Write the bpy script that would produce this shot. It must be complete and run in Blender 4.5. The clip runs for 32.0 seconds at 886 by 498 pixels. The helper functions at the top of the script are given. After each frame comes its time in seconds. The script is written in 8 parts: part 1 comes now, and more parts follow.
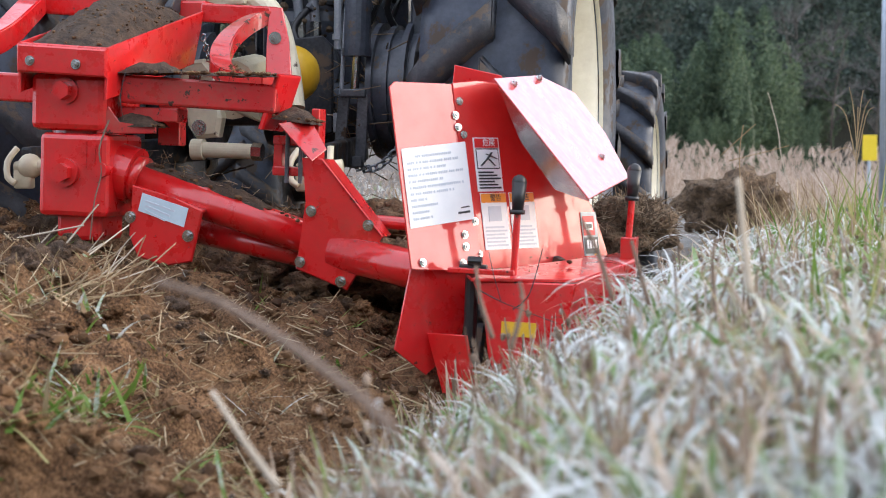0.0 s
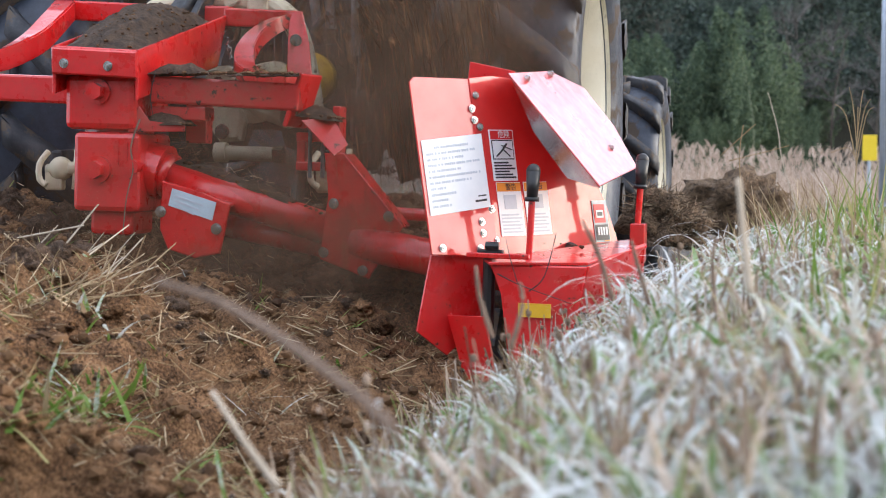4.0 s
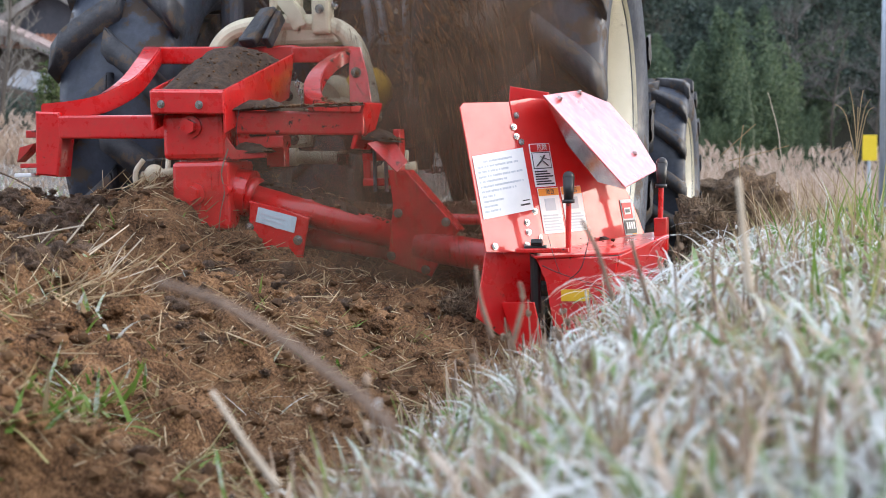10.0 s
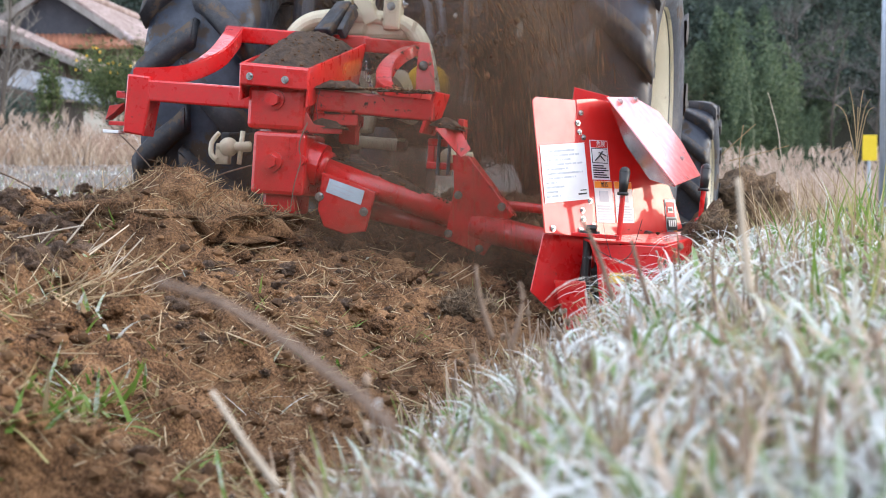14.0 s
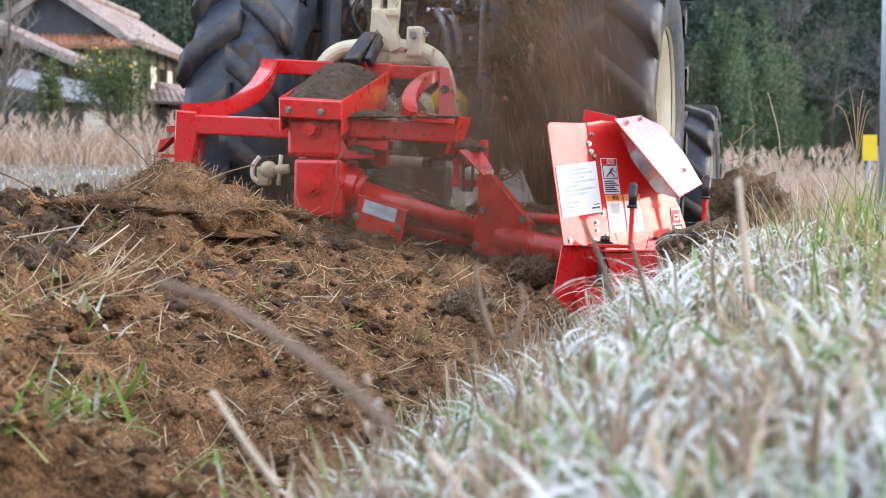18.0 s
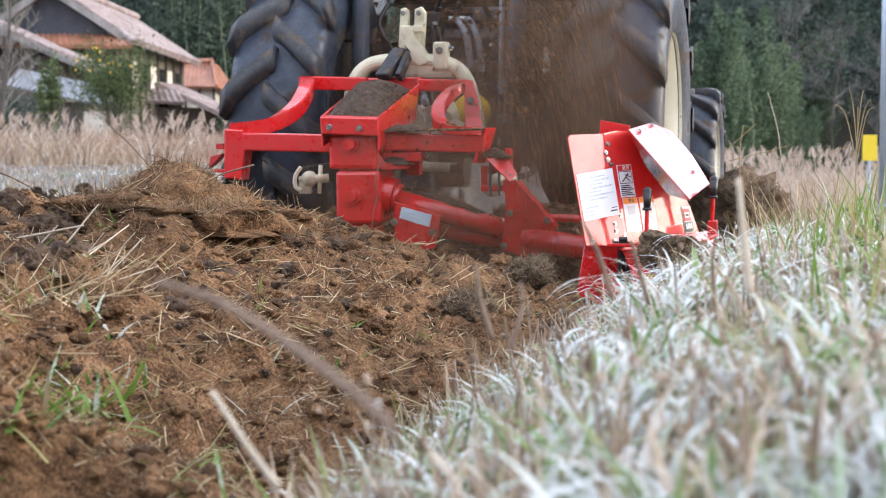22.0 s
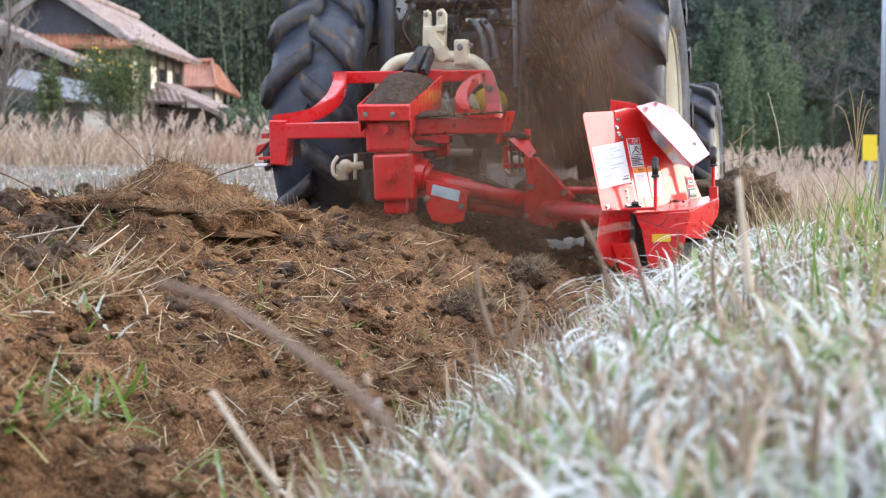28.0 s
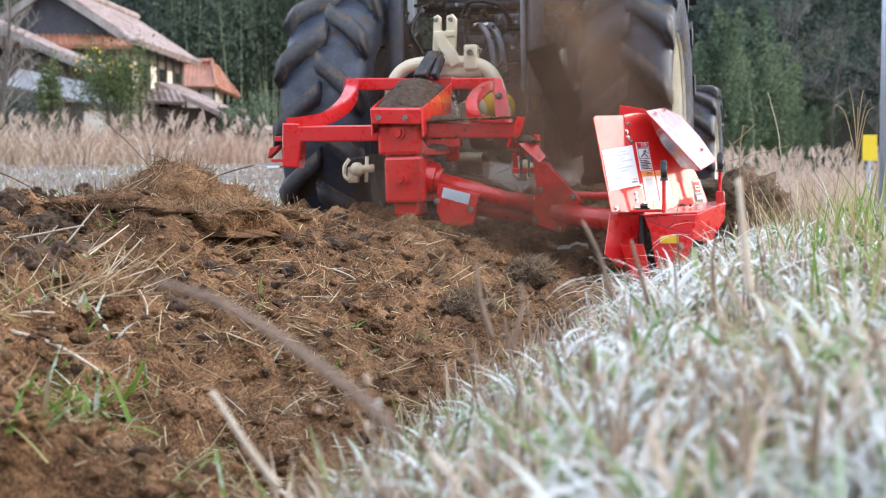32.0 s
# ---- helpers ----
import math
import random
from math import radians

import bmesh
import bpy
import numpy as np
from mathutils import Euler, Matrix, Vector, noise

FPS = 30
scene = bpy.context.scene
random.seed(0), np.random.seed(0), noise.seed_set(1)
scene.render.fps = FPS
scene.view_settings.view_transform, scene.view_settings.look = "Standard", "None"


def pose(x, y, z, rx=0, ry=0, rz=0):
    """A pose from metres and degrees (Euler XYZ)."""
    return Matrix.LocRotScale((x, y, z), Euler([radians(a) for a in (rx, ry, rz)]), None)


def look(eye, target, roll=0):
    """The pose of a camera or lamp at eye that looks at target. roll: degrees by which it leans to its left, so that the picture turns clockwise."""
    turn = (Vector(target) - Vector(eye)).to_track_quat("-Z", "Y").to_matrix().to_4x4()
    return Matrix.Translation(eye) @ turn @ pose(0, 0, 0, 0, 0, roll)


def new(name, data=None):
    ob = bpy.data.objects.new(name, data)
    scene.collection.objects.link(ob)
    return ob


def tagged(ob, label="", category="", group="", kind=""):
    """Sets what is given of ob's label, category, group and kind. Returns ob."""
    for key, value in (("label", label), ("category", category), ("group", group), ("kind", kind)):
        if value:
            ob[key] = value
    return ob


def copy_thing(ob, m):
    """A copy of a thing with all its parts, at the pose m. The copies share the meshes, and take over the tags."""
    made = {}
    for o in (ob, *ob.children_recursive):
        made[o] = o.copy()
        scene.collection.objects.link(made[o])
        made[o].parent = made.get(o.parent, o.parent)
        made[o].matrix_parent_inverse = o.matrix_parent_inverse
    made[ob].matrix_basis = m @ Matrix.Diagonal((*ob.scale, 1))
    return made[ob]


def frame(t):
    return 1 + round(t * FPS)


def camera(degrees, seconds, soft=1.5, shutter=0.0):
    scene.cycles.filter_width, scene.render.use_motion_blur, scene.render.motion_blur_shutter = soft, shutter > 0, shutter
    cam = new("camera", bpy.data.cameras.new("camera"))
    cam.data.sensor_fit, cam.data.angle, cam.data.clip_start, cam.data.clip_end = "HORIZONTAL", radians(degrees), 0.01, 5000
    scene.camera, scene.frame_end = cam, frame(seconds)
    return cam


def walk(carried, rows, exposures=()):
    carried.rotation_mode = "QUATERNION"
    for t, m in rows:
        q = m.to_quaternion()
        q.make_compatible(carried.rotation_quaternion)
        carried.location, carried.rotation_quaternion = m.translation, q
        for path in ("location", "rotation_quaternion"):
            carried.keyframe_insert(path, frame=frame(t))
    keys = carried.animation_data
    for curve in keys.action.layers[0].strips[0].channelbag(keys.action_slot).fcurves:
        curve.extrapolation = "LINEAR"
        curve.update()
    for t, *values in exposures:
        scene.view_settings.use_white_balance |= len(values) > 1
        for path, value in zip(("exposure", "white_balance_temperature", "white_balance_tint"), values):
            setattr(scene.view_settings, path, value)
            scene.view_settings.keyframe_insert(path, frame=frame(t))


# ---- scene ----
# camera: low on a field bank, still, long lens
cam = camera(30, 32.0, 0.9, 0.3)
EYE = (0.0, 0.0, 0.55)
AIM = look(EYE, (0.0, 10.0, 0.55 - 10.0 * 0.06186))
walk(cam, [(0, AIM), (32, AIM)], [(0, 1.14), (11.0, 1.16), (13.3, 1.37), (32, 1.41)])
cam.data.dof.use_dof = True
cam.data.dof.focus_distance = 3.9
cam.data.dof.aperture_fstop = 9.5

# light: hazy white morning sky, a low sun veiled by thin cloud at the side
SUN_AT = Vector((0.985, 0.10, 0.24)).normalized()
world = bpy.data.worlds.new("overcast_sky")
scene.world = world
world.use_nodes = True
wn, wl = world.node_tree.nodes, world.node_tree.links
wn.clear()
sky = wn.new("ShaderNodeTexSky")
sky.sky_type, sky.sun_disc = "NISHITA", False
sky.sun_elevation = math.asin(SUN_AT.z)
sky.sun_rotation = math.atan2(SUN_AT.x, SUN_AT.y)
sky.air_density, sky.dust_density, sky.ozone_density = 1.2, 5.0, 1.5
veil = wn.new("ShaderNodeMix")
veil.data_type = "RGBA"
veil.inputs["Factor"].default_value = 0.72
veil.inputs["B"].default_value = (8.2, 8.9, 10.7, 1)
back = wn.new("ShaderNodeBackground")
back.inputs["Strength"].default_value = 0.115
wo = wn.new("ShaderNodeOutputWorld")
wl.new(sky.outputs[0], veil.inputs["A"])
wl.new(veil.outputs["Result"], back.inputs["Color"])
wl.new(back.outputs[0], wo.inputs["Surface"])
sun = new("sun", bpy.data.lights.new("sun", "SUN"))
sun.data.energy, sun.data.angle, sun.data.color = 1.5, radians(58), (1.0, 0.95, 0.88)
sun.matrix_world = look(SUN_AT * 50, (0, 0, 0))


# ---- materials ----
def shader(name):
    m = bpy.data.materials.new(name)
    m.use_nodes = True
    nt = m.node_tree
    return m, nt, nt.nodes["Principled BSDF"]


def ramp(nt, source, stops):
    r = nt.nodes.new("ShaderNodeValToRGB")
    while len(r.color_ramp.elements) < len(stops):
        r.color_ramp.elements.new(0.5)
    for e, (p, c) in zip(r.color_ramp.elements, stops):
        e.position, e.color = p, (*c, 1)
    nt.links.new(source, r.inputs[0])
    return r.outputs[0]


def noise_of(nt, scale, detail=4.0, rough=0.6, coords="Object", stretch=None):
    tc = nt.nodes.new("ShaderNodeTexCoord")
    src = tc.outputs[coords]
    if stretch:
        mp = nt.nodes.new("ShaderNodeMapping")
        mp.inputs["Scale"].default_value = stretch
        nt.links.new(src, mp.inputs[0])
        src = mp.outputs[0]
    n = nt.nodes.new("ShaderNodeTexNoise")
    n.inputs["Scale"].default_value, n.inputs["Detail"].default_value, n.inputs["Roughness"].default_value = scale, detail, rough
    nt.links.new(src, n.inputs["Vector"])
    return n.outputs["Fac"]


def blend(nt, fac, a, b):
    mx = nt.nodes.new("ShaderNodeMix")
    mx.data_type = "RGBA"
    for sock, v in ((mx.inputs["Factor"], fac), (mx.inputs["A"], a), (mx.inputs["B"], b)):
        if hasattr(v, "links"):
            nt.links.new(v, sock)
        elif isinstance(v, tuple):
            sock.default_value = (*v, 1)
        else:
            sock.default_value = v
    return mx.outputs["Result"]


def bumped(nt, bs, height, strength, dist):
    b = nt.nodes.new("ShaderNodeBump")
    b.inputs["Strength"].default_value, b.inputs["Distance"].default_value = strength, dist
    nt.links.new(height, b.inputs["Height"])
    nt.links.new(b.outputs[0], bs.inputs["Normal"])


def surface(name, dark, light, scale, rough=0.6, metal=0.0, bump=0.2, dist=0.004, coat=0.0, fine=None, stretch=None, spots=None, gloss=1.5, film=0.0):
    """Two-tone surface with a coarse and a fine grain; spots: colour and share of flecks, dirt except on ROOF_SHEET."""
    m, nt, bs = shader(name)
    coarse = noise_of(nt, scale, stretch=stretch)
    grain = noise_of(nt, fine or scale * 7, 3.0, 0.7, stretch=stretch)
    tone = blend(nt, 0.4, coarse, grain)
    col = ramp(nt, tone, ((0.36, dark), (0.64, light)))
    if film:
        dust = ramp(nt, blend(nt, 0.35, noise_of(nt, 13.0, 5.0, 0.65), noise_of(nt, 120.0, 3.0, 0.7)), ((0.46, (0, 0, 0)), (0.66, (film, film, film))))
        col = blend(nt, dust, col, (0.20, 0.115, 0.075))
    if spots:
        fleck = noise_of(nt, spots[2], 5.0, 0.65)
        hide = ramp(nt, fleck, ((spots[1], (0, 0, 0)), (spots[1] + 0.05, (1, 1, 1))))
        col = blend(nt, hide, col, spots[0])
        sheen = ramp(nt, noise_of(nt, 21.0, 5.0, 0.7), ((0.35, (rough * 0.75,) * 3), (0.68, (min(rough * 1.7, 1.0),) * 3)))
        rr = blend(nt, hide, sheen, (0.9, 0.9, 0.9))
        nt.links.new(rr, bs.inputs["Roughness"])
    else:
        bs.inputs["Roughness"].default_value = rough
    nt.links.new(col, bs.inputs["Base Color"])
    bs.inputs["Metallic"].default_value = metal
    bs.inputs["Coat Weight"].default_value = coat
    bs.inputs["Coat Roughness"].default_value = 0.06
    bs.inputs["Coat IOR"].default_value = gloss
    if bump:
        bumped(nt, bs, tone, bump, dist)
    return m


def scatter_tone(name, stops, rough=0.7, through_light=0.0, frost=0.0, spec=0.3):
    """Leaves, straw and clods: each island takes its own tone."""
    m, nt, bs = shader(name)
    g = nt.nodes.new("ShaderNodeNewGeometry")
    col = ramp(nt, g.outputs["Random Per Island"], stops)
    if frost:
        rime = noise_of(nt, 11.0, 4.0, 0.7)
        fine = noise_of(nt, 160.0, 2.0, 0.6)
        each = nt.nodes.new("ShaderNodeMath")
        each.operation = "MULTIPLY_ADD"
        each.inputs[1].default_value, each.inputs[2].default_value = 7.31, 0.0
        nt.links.new(g.outputs["Random Per Island"], each.inputs[0])
        own = nt.nodes.new("ShaderNodeMath")
        own.operation = "FRACT"
        nt.links.new(each.outputs[0], own.inputs[0])
        patch = blend(nt, 0.42, blend(nt, 0.35, rime, fine), noise_of(nt, 2.6, 3.0, 0.6))
        hide = ramp(nt, blend(nt, 0.22, patch, own.outputs[0]), ((0.60 - frost * 0.24, (0, 0, 0)), (0.68 - frost * 0.18, (1, 1, 1))))
        col = blend(nt, hide, col, (0.73, 0.755, 0.755))
    else:
        vary = noise_of(nt, 30.0)
        col = blend(nt, ramp(nt, vary, ((0.4, (0, 0, 0)), (0.75, (0.35, 0.35, 0.35)))), col, (0.05, 0.035, 0.02))
    nt.links.new(col, bs.inputs["Base Color"])
    bs.inputs["Roughness"].default_value = rough
    bs.inputs["Specular IOR Level"].default_value = spec
    if through_light:
        tr = nt.nodes.new("ShaderNodeBsdfTranslucent")
        nt.links.new(col, tr.inputs["Color"])
        mx = nt.nodes.new("ShaderNodeMixShader")
        mx.inputs[0].default_value = through_light
        nt.links.new(bs.outputs[0], mx.inputs[1])
        nt.links.new(tr.outputs[0], mx.inputs[2])
        nt.links.new(mx.outputs[0], nt.nodes["Material Output"].inputs["Surface"])
    return m


MUD = (0.085, 0.05, 0.03)
RED = surface("red_enamel", (0.60, 0.006, 0.009), (0.69, 0.011, 0.013), 9, 0.28, 0, 0.03, 0.001, 0.9, spots=((0.05, 0.03, 0.02), 0.665, 52), film=0.2)
RED_DIRTY = surface("red_enamel_muddy", (0.48, 0.007, 0.010), (0.58, 0.013, 0.015), 9, 0.32, 0, 0.05, 0.001, 0.8, spots=((0.042, 0.026, 0.017), 0.585, 48), film=0.4)
SHEET = surface("red_sheet_enamel", (0.62, 0.012, 0.010), (0.70, 0.022, 0.018), 12, 0.45, 0, 0.015, 0.0004, 1.0, spots=(MUD, 0.72, 60), gloss=1.62)
# Red flecks paint in the red reflections; gloss is pushed so sky mirrors white.
ROOF_SHEET = surface("polished_red_sheet", (0.62, 0.010, 0.012), (0.70, 0.018, 0.018), 12, 0.33, 0, 0.02, 0.0006, 1.0, spots=((0.45, 0.02, 0.02), 0.68, 26), gloss=4.0)
STEEL = surface("zinc_steel", (0.42, 0.42, 0.42), (0.68, 0.68, 0.66), 60, 0.24, 1.0, 0.05, 0.001)
DARK_STEEL = surface("dark_steel", (0.013, 0.014, 0.017), (0.048, 0.051, 0.060), 14, 0.45, 0.3, 0.15, 0.002, spots=((0.12, 0.085, 0.06), 0.53, 16))
CREAM = surface("cream_enamel", (0.62, 0.56, 0.40), (0.74, 0.68, 0.50), 10, 0.4, 0, 0.05, 0.001, 0.3, spots=(MUD, 0.66, 22))
RIM = surface("cream_wheel_enamel", (0.66, 0.62, 0.50), (0.80, 0.76, 0.64), 6, 0.42, 0, 0.05, 0.001, 0.25, spots=((0.22, 0.18, 0.13), 0.66, 14))
# the blue-grey base has the sky's sheen on black rubber mixed into it
RUBBER = surface("tyre_rubber", (0.022, 0.029, 0.044), (0.052, 0.065, 0.096), 7, 0.40, 0, 0.25, 0.002, spots=((0.075, 0.055, 0.042), 0.55, 9))
LUG = surface("muddy_lug_rubber", (0.016, 0.019, 0.026), (0.050, 0.050, 0.056), 16, 0.42, 0, 0.5, 0.006, spots=((0.10, 0.074, 0.054), 0.535, 22))
WORN_STEEL = surface("worn_grey_steel", (0.06, 0.065, 0.075), (0.16, 0.165, 0.18), 18, 0.42, 0.5, 0.1, 0.001, spots=(MUD, 0.62, 20))
BLACK = surface("black_plastic", (0.012, 0.012, 0.013), (0.022, 0.022, 0.024), 20, 0.35, 0, 0.05, 0.001)
YELLOW = surface("yellow_enamel", (0.75, 0.42, 0.02), (0.85, 0.52, 0.04), 8, 0.4, 0, 0.05, 0.001)
CYL_GREY = surface("blue_grey_enamel", (0.036, 0.042, 0.056), (0.078, 0.088, 0.115), 14, 0.4, 0, 0.1, 0.001, 0.3, spots=((0.11, 0.08, 0.058), 0.60, 16))
HOSE_GREY = surface("grey_hose", (0.22, 0.24, 0.27), (0.36, 0.38, 0.42), 30, 0.4, 0.3, 0.1, 0.001)
PAPER = surface("white_sticker", (0.78, 0.80, 0.82), (0.86, 0.87, 0.88), 6, 0.35, 0, 0.02, 0.0005)
PALE_BLUE = surface("pale_blue_sticker", (0.50, 0.62, 0.68), (0.60, 0.72, 0.78), 12, 0.3, 0, 0.02, 0.0005)
ORANGE_INK = surface("orange_ink", (0.85, 0.26, 0.02), (0.9, 0.32, 0.03), 12, 0.4, 0, 0)
RED_INK = surface("red_ink", (0.6, 0.02, 0.02), (0.68, 0.03, 0.03), 12, 0.4, 0, 0)
INK = surface("black_ink", (0.02, 0.02, 0.025), (0.04, 0.04, 0.045), 12, 0.4, 0, 0)
GREY_INK = surface("grey_ink", (0.50, 0.55, 0.62), (0.60, 0.64, 0.70), 12, 0.4, 0, 0)
SOIL, _nt, _bs = shader("loose_brown_soil")
_crumb = _nt.nodes.new("ShaderNodeTexVoronoi")
_crumb.inputs["Scale"].default_value = 95.0
_pos = _nt.nodes.new("ShaderNodeTexCoord")
_nt.links.new(_pos.outputs["Object"], _crumb.inputs["Vector"])
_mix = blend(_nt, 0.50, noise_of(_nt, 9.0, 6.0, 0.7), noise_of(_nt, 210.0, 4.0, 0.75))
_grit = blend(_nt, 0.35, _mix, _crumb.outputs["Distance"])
# brown soil tones; the near-black low end paints shade into the bump's hollows
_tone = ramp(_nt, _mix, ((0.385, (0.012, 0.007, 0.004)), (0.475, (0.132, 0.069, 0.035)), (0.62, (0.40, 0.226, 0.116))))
_pale = ramp(_nt, noise_of(_nt, 2.2, 3.0), ((0.45, (0, 0, 0)), (0.7, (0.45, 0.45, 0.45))))
_nt.links.new(blend(_nt, _pale, _tone, (0.11, 0.066, 0.036)), _bs.inputs["Base Color"])
_bs.inputs["Roughness"].default_value = 0.95
_bs.inputs["Specular IOR Level"].default_value = 0.2
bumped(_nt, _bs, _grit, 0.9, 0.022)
TURF = surface("torn_turf", (0.035, 0.023, 0.014), (0.30, 0.195, 0.115), 34, 0.95, 0, 1.0, 0.05, fine=140)
SOIL_DARK = surface("damp_dark_soil", (0.044, 0.025, 0.014), (0.27, 0.155, 0.083), 30, 0.95, 0, 1.0, 0.03, fine=160)
CLOD_EARTH, _nt, _bs = shader("dark_clod_earth")
_tone = blend(_nt, 0.5, noise_of(_nt, 2.4, 6.0, 0.7), noise_of(_nt, 11.0, 4.0, 0.75))
_nt.links.new(ramp(_nt, _tone, ((0.34, (0.030, 0.018, 0.012)), (0.48, (0.130, 0.078, 0.048)), (0.66, (0.32, 0.20, 0.125)))), _bs.inputs["Base Color"])
_bs.inputs["Roughness"].default_value = 0.95
bumped(_nt, _bs, _tone, 0.8, 0.18)
WET_MUD = surface("dark_stuck_mud", (0.016, 0.010, 0.007), (0.10, 0.062, 0.038), 45, 0.9, 0, 1.0, 0.01, fine=220)
FIELD = surface("frosted_stubble_field", (0.06, 0.052, 0.045), (0.17, 0.168, 0.155), 1.4, 0.95, 0, 0.8, 0.06, fine=11, spots=((0.085, 0.066, 0.052), 0.465, 1.9))
BANK = surface("bank_turf", (0.025, 0.024, 0.012), (0.10, 0.085, 0.05), 7, 0.95, 0, 0.8, 0.02, fine=50)
FROST_GRASS = scatter_tone("frosted_grass", ((0.0, (0.12, 0.20, 0.05)), (0.45, (0.20, 0.27, 0.09)), (0.5, (0.42, 0.32, 0.19)), (1.0, (0.52, 0.43, 0.35))), 0.7, 0.35, 0.52)
BROAD_GRASS = scatter_tone("broad_rimed_grass", ((0.0, (0.13, 0.24, 0.06)), (0.55, (0.24, 0.34, 0.12)), (0.7, (0.42, 0.36, 0.22)), (1.0, (0.56, 0.48, 0.38))), 0.65, 0.35, 0.70)
ROOT_BROWN = scatter_tone("brown_roots", ((0.0, (0.05, 0.030, 0.018)), (0.6, (0.20, 0.125, 0.070)), (1.0, (0.42, 0.31, 0.18))), 0.9)
BROWN_GRASS = scatter_tone("brown_dead_grass", ((0.0, (0.16, 0.11, 0.075)), (0.6, (0.36, 0.26, 0.19)), (1.0, (0.56, 0.46, 0.38))), 0.85, 0.25, 0.14)
WHITE_GRASS = scatter_tone("heavily_frosted_grass", ((0.0, (0.12, 0.20, 0.06)), (0.4, (0.24, 0.29, 0.13)), (0.5, (0.46, 0.36, 0.26)), (1.0, (0.58, 0.49, 0.41))), 0.7, 0.35, 0.80)
GREEN_GRASS = scatter_tone("green_grass", ((0.0, (0.10, 0.20, 0.03)), (0.6, (0.20, 0.30, 0.06)), (1.0, (0.46, 0.38, 0.20))), 0.6, 0.4, 0.16)
WITHERED = scatter_tone("withered_grass", ((0.0, (0.20, 0.14, 0.10)), (0.5, (0.44, 0.33, 0.24)), (1.0, (0.68, 0.54, 0.40))), 0.8, 0.25, 0.10)
DARK_ROOT = scatter_tone("dark_roots", ((0.0, (0.07, 0.048, 0.032)), (0.6, (0.22, 0.155, 0.10)), (1.0, (0.48, 0.37, 0.26))), 0.9, 0.1)
FIBRE = scatter_tone("fine_roots", ((0.0, (0.18, 0.11, 0.06)), (0.5, (0.40, 0.28, 0.16)), (1.0, (0.70, 0.56, 0.38))), 0.9, 0.1)
STRAW = scatter_tone("dry_straw", ((0.0, (0.24, 0.15, 0.08)), (0.5, (0.44, 0.32, 0.18)), (1.0, (0.66, 0.53, 0.36))), 0.8, 0.15)
REED = scatter_tone("dry_reeds", ((0.0, (0.28, 0.17, 0.12)), (0.5, (0.52, 0.36, 0.27)), (1.0, (0.70, 0.54, 0.43))), 0.8, 0.3)
REED_PALE = scatter_tone("pale_dry_reeds", ((0.0, (0.38, 0.27, 0.20)), (0.5, (0.62, 0.48, 0.38)), (1.0, (0.78, 0.66, 0.55))), 0.8, 0.35)
PLUME = scatter_tone("reed_plumes", ((0.0, (0.46, 0.35, 0.27)), (1.0, (0.70, 0.58, 0.49))), 0.9, 0.4)
CLOD = scatter_tone("soil_clods", ((0.0, (0.05, 0.026, 0.013)), (0.6, (0.13, 0.07, 0.033)), (1.0, (0.20, 0.11, 0.055))), 0.95)
ROOT_CLOD = scatter_tone("root_soil", ((0.0, (0.045, 0.03, 0.02)), (1.0, (0.13, 0.09, 0.055))), 0.95)
LEAF_DARK = scatter_tone("dark_leaves", ((0.0, (0.030, 0.050, 0.045)), (0.6, (0.060, 0.095, 0.075)), (1.0, (0.11, 0.15, 0.115))), 0.6, 0.2)
# greens shifted to blue: distance haze is put into the leaf colour
LEAF_BAMBOO = scatter_tone("hazed_bamboo_leaves", ((0.0, (0.06, 0.10, 0.072)), (0.6, (0.115, 0.178, 0.108)), (1.0, (0.21, 0.275, 0.16))), 0.6, 0.3)
LEAF_YOUNG = scatter_tone("young_bamboo_leaves", ((0.0, (0.06, 0.098, 0.06)), (0.6, (0.125, 0.185, 0.10)), (1.0, (0.23, 0.29, 0.165))), 0.6, 0.35)
# lightened leaf green, with the haze behind the houses painted in
LEAF_STAND = scatter_tone("hazed_stand_leaves", ((0.0, (0.045, 0.072, 0.055)), (0.6, (0.085, 0.125, 0.088)), (1.0, (0.16, 0.20, 0.13))), 0.6, 0.3)
LEAF_BUSH = scatter_tone("bush_leaves", ((0.0, (0.045, 0.08, 0.03)), (0.6, (0.10, 0.145, 0.055)), (1.0, (0.20, 0.225, 0.10))), 0.6, 0.3)
GREY_BARK = surface("grey_branch_bark", (0.07, 0.068, 0.065), (0.15, 0.14, 0.13), 6, 0.9, 0, 0.3, 0.01)
BARK = surface("bark", (0.05, 0.042, 0.035), (0.14, 0.12, 0.10), 6, 0.9, 0, 0.6, 0.02, stretch=(1, 1, 0.2))
PALE_STRAW = surface("pale_straw", (0.38, 0.31, 0.23), (0.60, 0.52, 0.42), 40, 0.8, 0, 0.3, 0.001, stretch=(1, 1, 0.3))
TWIG = surface("dry_twig", (0.12, 0.080, 0.058), (0.27, 0.19, 0.14), 60, 0.85, 0, 0.4, 0.001)
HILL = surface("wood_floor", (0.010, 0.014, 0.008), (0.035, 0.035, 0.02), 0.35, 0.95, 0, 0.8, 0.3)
DUST, _nt, _bs = shader("brown_dust")
_fall = _nt.nodes.new("ShaderNodeTexGradient")
_fall.gradient_type = "SPHERICAL"
_tc = _nt.nodes.new("ShaderNodeTexCoord")
_mp = _nt.nodes.new("ShaderNodeMapping")
_mp.inputs["Scale"].default_value = (1.55, 1.55, 1.55)
_nt.links.new(_tc.outputs["Object"], _mp.inputs[0])
_nt.links.new(_mp.outputs[0], _fall.inputs[0])
